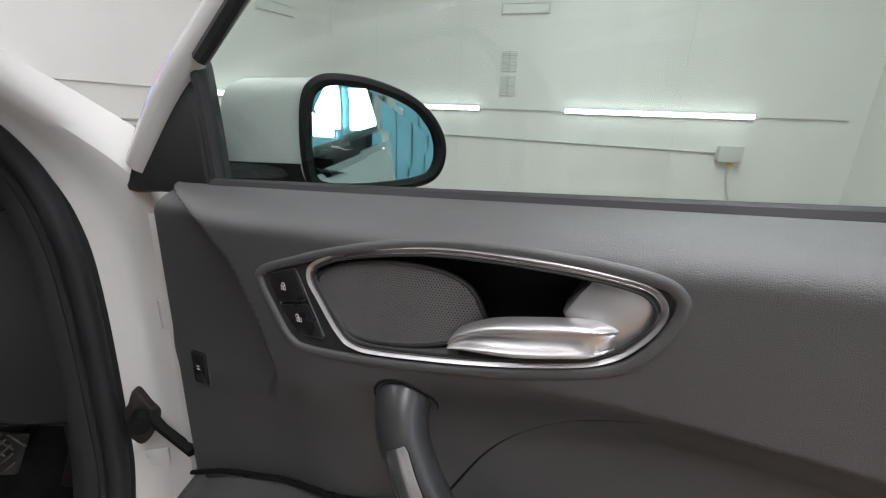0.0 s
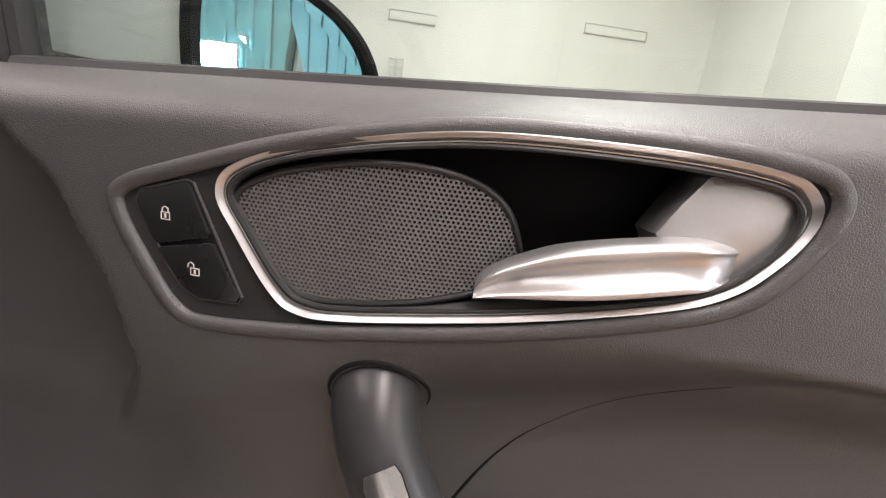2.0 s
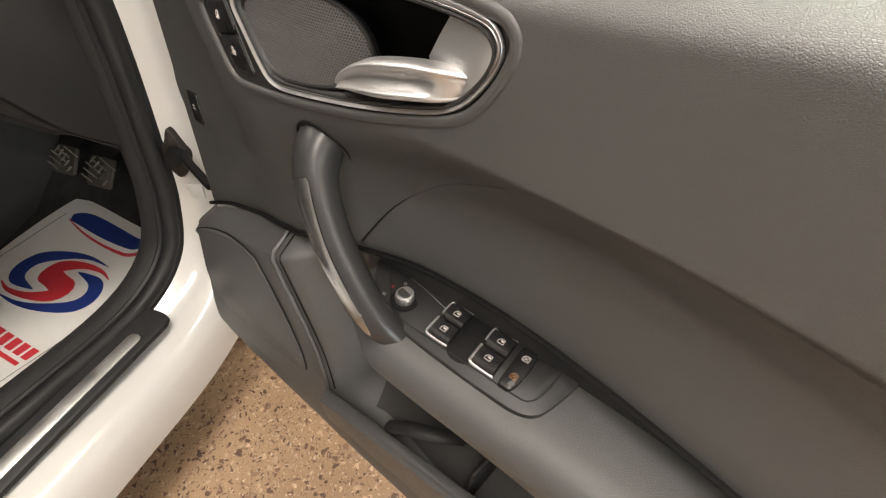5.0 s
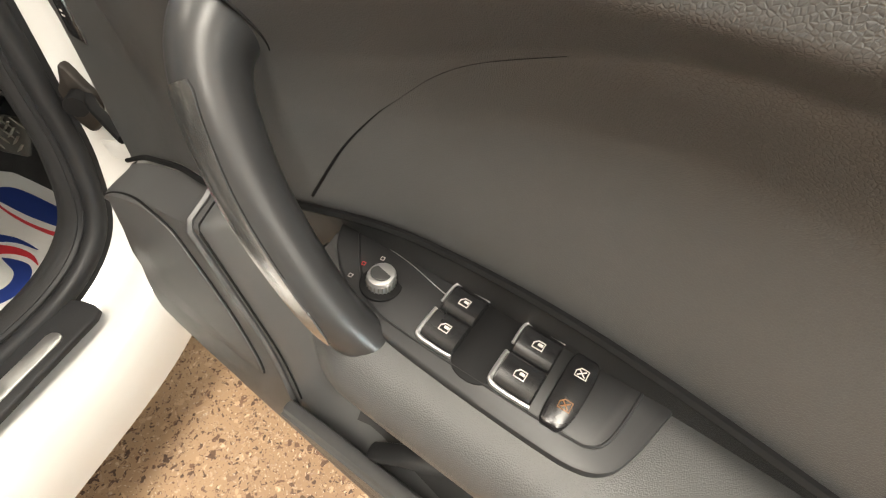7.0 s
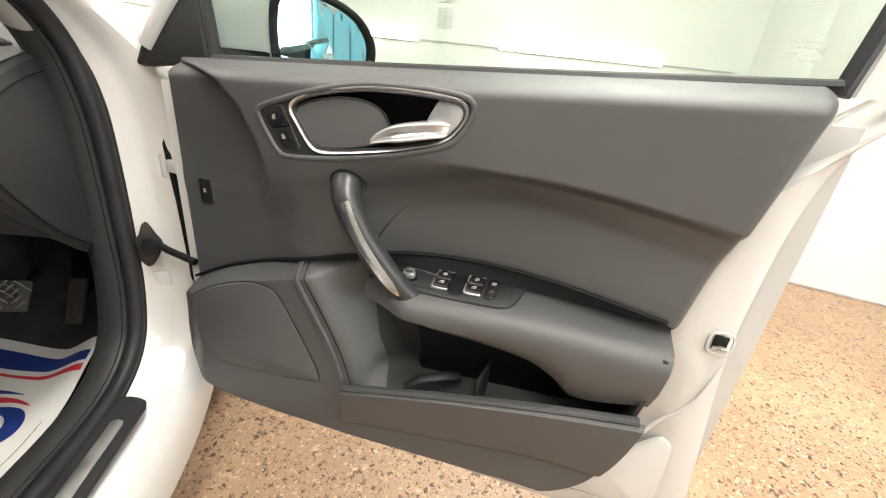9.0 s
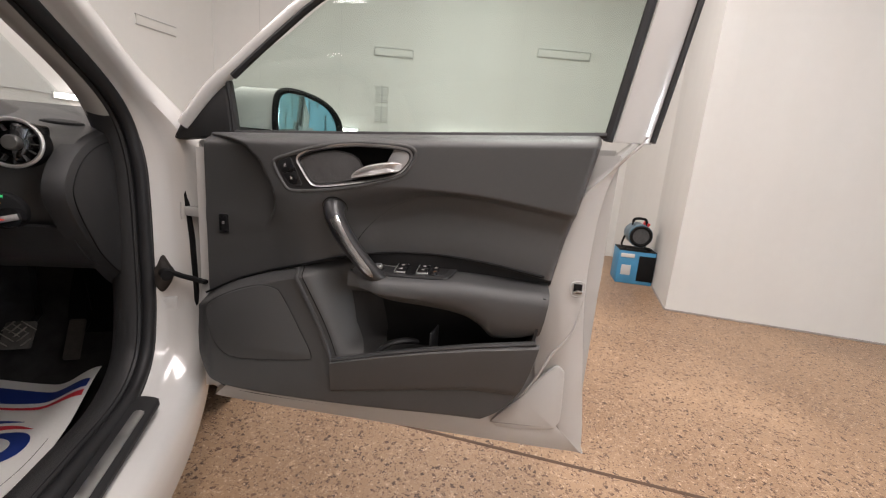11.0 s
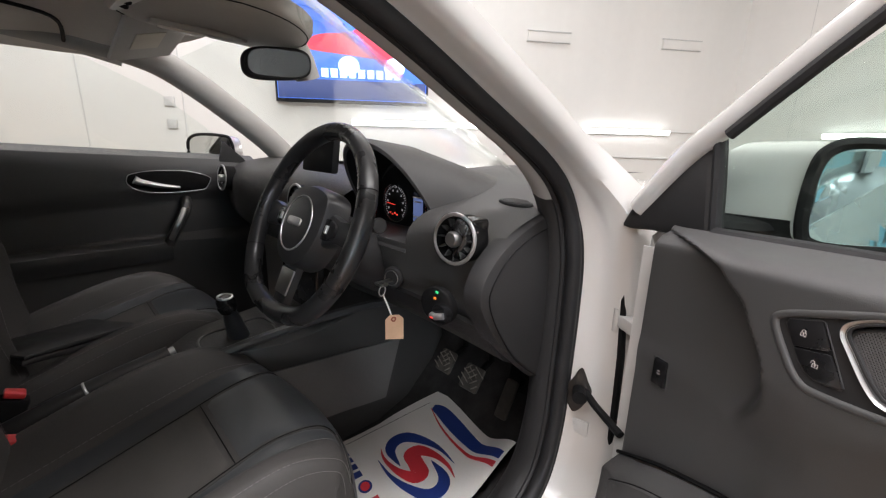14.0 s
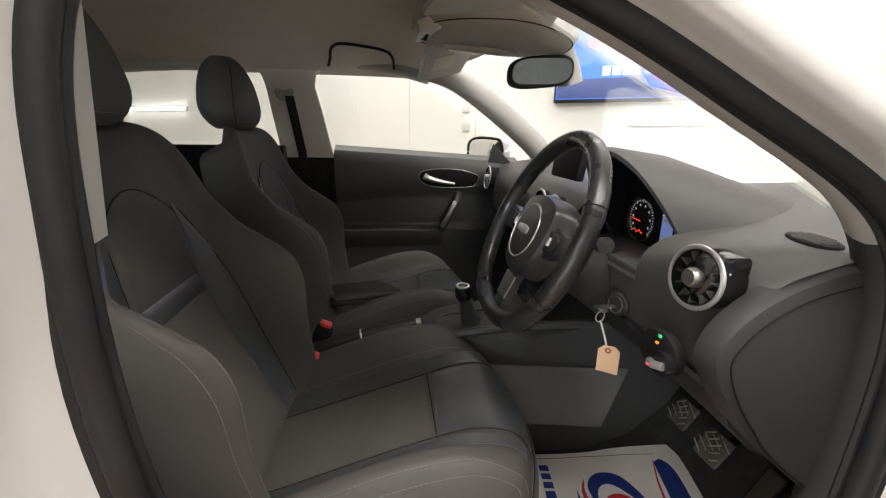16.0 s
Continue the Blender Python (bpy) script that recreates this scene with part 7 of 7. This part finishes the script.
def seat(uc, dv, name):
    thing = empty(name, pose(0, dv, 0), CAR)
    thing["label"] = "black leather and fabric sports seat"
    rise = along([(0.0, 0.0), (0.30, 0.0), (0.42, 0.012), (0.55, 0.050), (0.65, 0.064), (0.8, 0.062), (1.0, 0.052)])
    cushion, at = slab(uc, [(-0.285, 0.27), (-0.272, 0.355), (-0.290, 0.425), (-0.335, 0.477), (-0.42, 0.487), (-0.52, 0.463), (-0.63, 0.431), (-0.74, 0.398), (-0.85, 0.366)],
                       lambda f: 0.236 + 0.016 * f, 0.13, rise, bow=lambda f: 0.085 * step(0.60, 0.15, f), crest=(0.56, 0.80))
    part("cushion", cushion, BOLSTER, thing, "black fabric seat cushion")
    inner = lambda f: 0.40 + 0.10 * step(0.55, 0.30, f)
    for e in (-1, 1):
        part("leather_band", patch(at, 0.30, 0.985, lambda f: e * (inner(f) + 0.012), lambda f: e * (inner(f) + 0.20), 26, 6, 0.0012), LEATHER, thing, "smooth black leather band")
        part("seam", line_on(at, [(0.30, e * inner(0.30)), (0.42, e * inner(0.42)), (0.6, e * inner(0.6)), (0.98, e * inner(0.98))], 0.0009), BLACK, thing)
        part("stitching", stitches(at, [(0.33, e * 0.66), (0.45, e * 0.64), (0.7, e * 0.63), (0.97, e * 0.63)], 80), STITCH, thing, "pale stitching")
        for a in (0.90, 0.945):
            part("stitching", stitches(at, [(0.26, e * a), (0.45, e * a), (0.7, e * a), (0.97, e * a)], 90), STITCH, thing, "pale stitching")
    part("cushion_insert", patch(at, 0.59, 0.985, lambda f: -inner(f), lambda f: inner(f), 18, 14, 0.0020), FABRIC, thing, "charcoal fabric insert")
    part("front_panel", patch(at, 0.24, 0.58, lambda f: -inner(f), lambda f: inner(f), 18, 14, 0.0018), LEATHER, thing, "smooth black front panel")
    part("front_panel", patch(at, 0.06, 0.225, -0.86, 0.86, 8, 30, 0.0014), LEATHER, thing, "smooth black front roll")
    part("seam", line_on(at, [(0.585, -inner(0.585)), (0.585, 0.0), (0.585, inner(0.585))], 0.0010), BLACK, thing)
    part("seam", line_on(at, [(0.23, -0.86), (0.232, 0.0), (0.23, 0.86)], 0.0010), BLACK, thing)
    for f in (0.212, 0.248):
        part("stitching", stitches(at, [(f, -0.84), (f, 0.0), (f, 0.84)], 110), STITCH, thing, "pale stitching")
    # backrest
    lift = along([(0.0, 0.045), (0.135, 0.090), (0.245, 0.132), (0.33, 0.134), (0.41, 0.098), (0.475, 0.048), (0.59, 0.012), (1.0, 0.002)])
    half = along([(0.0, 0.222), (0.2, 0.246), (0.36, 0.252), (0.55, 0.246), (0.68, 0.222), (0.80, 0.180), (0.90, 0.140), (1.0, 0.095)])
    back, bt = slab(uc, [(-0.772, 0.40), (-0.822, 0.50), (-0.872, 0.60), (-0.912, 0.70), (-0.932, 0.80), (-0.950, 0.88), (-0.968, 0.945), (-0.992, 0.978), (-1.03, 0.988)], half, 0.10, lift)
    part("backrest", back, BOLSTER, thing, "charcoal fabric backrest")
    edge = lambda f: 0.415 - 0.02 * step(0.3, 0.6, f)
    top = lambda a: 0.628 - 0.09 * (a / 0.41) ** 2
    strap_at = (0.352, 0.390)
    part("backrest_insert", patch(bt, 0.02, strap_at[0] - 0.004, lambda f: -edge(f), lambda f: edge(f), 20, 14, 0.0022), FABRIC, thing, "charcoal fabric insert")
    part("backrest_insert", patch(bt, strap_at[1] + 0.004, top, lambda f: -edge(f), lambda f: edge(f), 18, 20, 0.0022), FABRIC, thing, "charcoal fabric insert")
    part("leather_band", patch(bt, *strap_at, lambda f: -edge(f), lambda f: edge(f), 5, 14, 0.0026), LEATHER, thing, "smooth black leather strap")
    for f in strap_at:
        part("seam", line_on(bt, [(f, -edge(f)), (f, 0.0), (f, edge(f))], 0.0009), BLACK, thing)
    part("seam", line_on(bt, [(top(a) + 0.003, a) for a in (-0.42, -0.36, -0.24, -0.12, 0.0, 0.12, 0.24, 0.36, 0.42)], 0.0013), BLACK, thing)
    for e in (-1, 1):
        wide = lambda f: edge(f) + 0.012 + 0.215 * step(0.585, 0.42, f)
        part("leather_band", patch(bt, 0.02, 0.575, lambda f: e * (edge(f) + 0.010), lambda f: e * wide(f), 30, 7, 0.0012), LEATHER, thing, "smooth black leather band")
        part("seam", line_on(bt, [(0.02, e * edge(0.02)), (0.2, e * edge(0.2)), (0.4, e * edge(0.4)), (0.56, e * edge(0.56))], 0.0009), BLACK, thing)
        part("seam", line_on(bt, [(0.02, e * 0.645), (0.2, e * 0.645), (0.40, e * 0.64), (0.50, e * 0.54), (0.575, e * 0.41)], 0.0009), BLACK, thing)
        part("stitching", stitches(bt, [(0.05, e * 0.425), (0.2, e * 0.432), (0.33, e * 0.43)], 60), STITCH, thing, "pale stitching")
        for a in (0.875, 0.93):
            part("stitching", stitches(bt, [(0.06, e * a), (0.20, e * a), (0.33, e * a), (0.44, e * (a - 0.01))], 62), STITCH, thing, "pale stitching")
    # headrest: a rounded wedge, wide at its foot
    rows = []
    for k in range(21):
        f = k / 20
        z = 0.976 + 0.196 * f
        round_off = math.sqrt(max(0.03, 1 - abs(2 * (0.06 + 0.90 * f) - 1) ** 2.7))
        w = 0.142 * (1 - 0.50 * step(0.12, 1.05, f)) * round_off
        d = 0.074 * (1 - 0.16 * f) * round_off
        c = -1.030 - 0.016 * f
        rows.append([V(uc + w * math.copysign(abs(math.cos(t)) ** 0.72, math.cos(t)), c + d * math.copysign(abs(math.sin(t)) ** 0.85, math.sin(t)), z) for t in (2 * math.pi * q / 40 for q in range(40))])
    part("headrest", sheet(rows, close_cols=True, caps=True), BOLSTER, thing, "black headrest")
    for e in (-1, 1):
        line = [Vector(rows[k][4 if e > 0 else 16]) + V(0, 0.0006, 0) for k in range(1, 20)]
        part("seam", tube(line, 0.0011, 6), BLACK, thing)
    part("stitching", tube([Vector(rows[2][q]) + V(0, 0.0006, 0) for q in range(4, 17)], 0.0006, 5), STITCH, thing)
    for x in (-0.055, 0.055):
        part("headrest_post", tube([V(uc + x, -1.035, 0.94), V(uc + x, -1.037, 1.00)], 0.006, 10), CHROME, thing, "chrome headrest post")
    part("base_trim", box((0.44, 0.40, 0.16), (uc, -0.58, 0.25), 0.03), TRIM_DARK, thing)
    for x in (-0.19, 0.19):
        part("seat_rail", box((0.03, 0.42, 0.035), (uc + x, -0.65, 0.20), 0.006), BLACK, thing)
    return thing


seat(0.325, 0.0, "driver_seat")
seat(-0.330, 0.022, "passenger_seat")
# rear bench
rear, _ = slab(0.0, [(-1.28, 0.45), (-1.38, 0.62), (-1.45, 0.80), (-1.50, 0.93), (-1.55, 0.94)], lambda f: 0.60, 0.10, lambda f: 0.01)
part("rear_bench", rear, LEATHER, CAR, "black leather rear seat back")
rear, _ = slab(0.0, [(-0.98, 0.38), (-1.05, 0.43), (-1.2, 0.44), (-1.35, 0.43)], lambda f: 0.60, 0.12, lambda f: 0.01)
part("rear_cushion", rear, LEATHER, CAR, "black leather rear cushion")


# ---- loose things in the car ----
C = CAR.matrix_basis


def mat_at(a, b, c=0.0):
    """On the paper mat: a across from its left edge, b back from its front edge, in metres."""
    u = 0.250 + a * 0.985 - b * 0.10
    v = 0.112 - a * 0.17 - b * 0.985
    z = 0.196 + 0.052 * step(-0.08, 0.12, v) + 0.050 * step(0.22, 0.33, a) * step(0.25, 0.0, b) + 0.004 * math.sin(a * 23 + b * 17)
    return C @ V(u, v, z + c)


thing = empty("paper_floor_mat", C @ pose(0.40, -0.1, 0.196))
inv = thing.matrix_basis.inverted()
left_edge = lambda b: 0.013 - 0.034 * step(0.0, 0.17, b)
part("sheet", thick(sheet([[inv @ mat_at(left_edge(0.46 * j / 34) + (0.325 - left_edge(0.46 * j / 34)) * i / 26, 0.46 * j / 34) for j in range(35)] for i in range(27)]), 0.0012), PAPER, thing, "white printed paper")


def print_on(name, outline, mat, lift):
    """A flat printed patch that follows the paper."""
    n = len(outline)
    mid = (sum(p[0] for p in outline) / n, sum(p[1] for p in outline) / n)
    rows = [[inv @ mat_at(mid[0] + (p[0] - mid[0]) * k, mid[1] + (p[1] - mid[1]) * k, lift) for p in outline] for k in (1.0, 0.75, 0.5, 0.25, 0.02)]
    return part(name, sheet(rows, close_cols=True, caps=False), mat, thing)


def band(name, line, w0, w1, mat, lift):
    """A printed stroke along a line, with a width that changes."""
    pts = spline(line, 40)
    rows = []
    for k in range(40):
        f = k / 39
        d = (pts[min(39, k + 1)] - pts[max(0, k - 1)]).normalized()
        nn = V(-d.y, d.x, 0)
        w = w0 + (w1 - w0) * f if not callable(w0) else w0(f)
        rows.append([inv @ mat_at(pts[k].x + nn.x * w * e, pts[k].y + nn.y * w * e, lift) for e in (-1, -0.5, 0, 0.5, 1)])
    return part(name, sheet(rows), mat, thing)


def stroke(name, line, widths, mat, lift):
    """A printed stroke whose half width follows the values given along it."""
    wide = along([(k / (len(widths) - 1), w) for k, w in enumerate(widths)])
    return band(name, line, lambda f: wide(f), 0, mat, lift)


stroke("print_band", [(0.052, 0.052), (0.085, 0.043), (0.15, 0.0405), (0.24, 0.040), (0.318, 0.041)], (0.007, 0.016, 0.018, 0.014, 0.009), INK_BLUE, 0.0022)
stroke("print_line", [(0.049, 0.058), (0.108, 0.068), (0.195, 0.070), (0.318, 0.063)], (0.0008, 0.0020, 0.0032, 0.0065), INK_RED, 0.0022)
MID = (0.158, 0.1765)
turned = lambda pts: [(2 * MID[0] - p[0], 2 * MID[1] - p[1]) for p in pts]
crescent = [(0.222, 0.104), (0.165, 0.104), (0.115, 0.119), (0.068, 0.150), (0.059, 0.184), (0.086, 0.209), (0.143, 0.213)]
tail = [(0.256, 0.129), (0.217, 0.1185), (0.167, 0.1245), (0.126, 0.147), (0.126, 0.169)]
for line in (crescent, turned(crescent)):
    stroke("swirl_blue", line, (0.0005, 0.0045, 0.0090, 0.0140, 0.0165, 0.0120, 0.0005), INK_BLUE, 0.0022)
stroke("swirl_red", tail + [MID] + turned(tail)[::-1], (0.0005, 0.0042, 0.0085, 0.0165, 0.0215, 0.0205, 0.0215, 0.0165, 0.0085, 0.0042, 0.0005), INK_RED, 0.0026)
for k in range(4):
    print_on("print_bar", [(0.018 + k * 0.027, 0.301), (0.037 + k * 0.027, 0.301), (0.037 + k * 0.027, 0.324), (0.018 + k * 0.027, 0.324)], INK_BLUE, 0.0022)
print_on("print_dot", [(0.148 + 0.017 * math.cos(t / 4), 0.309 + 0.016 * math.sin(t / 4)) for t in range(25)], INK_BLUE, 0.0022)
print_on("print_dot", [(0.148 + 0.012 * math.cos(t / 4), 0.309 + 0.011 * math.sin(t / 4)) for t in range(25)], INK_RED, 0.0026)
for k in range(5):
    print_on("print_bar", [(0.182 + k * 0.0225, 0.294), (0.199 + k * 0.0225, 0.294), (0.199 + k * 0.0225, 0.317), (0.182 + k * 0.0225, 0.317)], INK_RED, 0.0022)
print_on("print_bar", [(0.20, 0.324), (0.285, 0.324), (0.285, 0.331), (0.20, 0.331)], INK_RED, 0.0022)
stroke("print_rule", [(0.034, 0.05), (-0.004, 0.17), (-0.006, 0.3), (-0.006, 0.45)], (0.0006, 0.0007, 0.0007, 0.0008), BLACK, 0.0020)
stroke("print_rule", [(0.305, 0.16), (0.298, 0.3), (0.298, 0.45)], (0.0006, 0.0007, 0.0008), BLACK, 0.0020)
tagged(thing, "white paper floor mat printed with a red and blue swirl", "floor mat")

# key with its tag, hanging from the ignition
thing = empty("key_with_tag", C @ pose(0.436, -0.197, 0.704))
part("key_blade", box((0.010, 0.026, 0.003), (0.002, -0.010, 0), 0.001), BRASS, thing, "steel key blade")
part("key_bow", box((0.024, 0.016, 0.006), (0.010, -0.026, 0.0), 0.003), BRASS, thing, "steel key head")
part("key_ring", ring(0.009, 0.0012, (0.018, -0.030, -0.010), (1, 0.3, 0)), CHROME, thing, "steel key ring")
part("string", tube([V(*p) for p in spline([(0.020, -0.030, -0.016), (0.026, -0.027, -0.030), (0.032, -0.024, -0.045), (0.036, -0.022, -0.058)], 14)], 0.0016, 6), PAPER, thing, "white string")
tag = [(-0.016, -0.034), (0.016, -0.036), (0.016, 0.004), (0.008, 0.012), (-0.008, 0.012), (-0.016, 0.004)]
part("tag", plate(tag, 0.0012, 0.0003, lambda a, b, c: V(0.042 + a * 0.5, -0.021 - c + a * 0.86, -0.062 + b)), BUFF, thing, "buff card tag")
part("eyelet", ring(0.0035, 0.0014, (0.042, -0.0235, -0.058), (0.86, -0.5, 0), 16), surface("red_eyelet", (0.35, 0.10, 0.06), 0.6), thing, "reddish eyelet")
tagged(thing, "steel key with buff card tag hanging on white string", "key")

# folded black wallet on the passenger seat
thing = empty("document_wallet", C @ pose(-0.208, -0.655, 0.474, -9, -3, 30))
part("cover", box((0.16, 0.24, 0.014), (0, 0, 0.008), 0.005), PANEL, thing, "black leather cover")
part("cover", box((0.155, 0.235, 0.010), (0.003, -0.004, 0.022), 0.004, (1.5, 0, 2)), PANEL, thing)
part("badge", box((0.010, 0.022, 0.001), (0.035, 0.095, 0.0275), 0.0003), CHROME, thing, "small bright badge")
tagged(thing, "black leather document wallet lying on the passenger seat", "wallet")
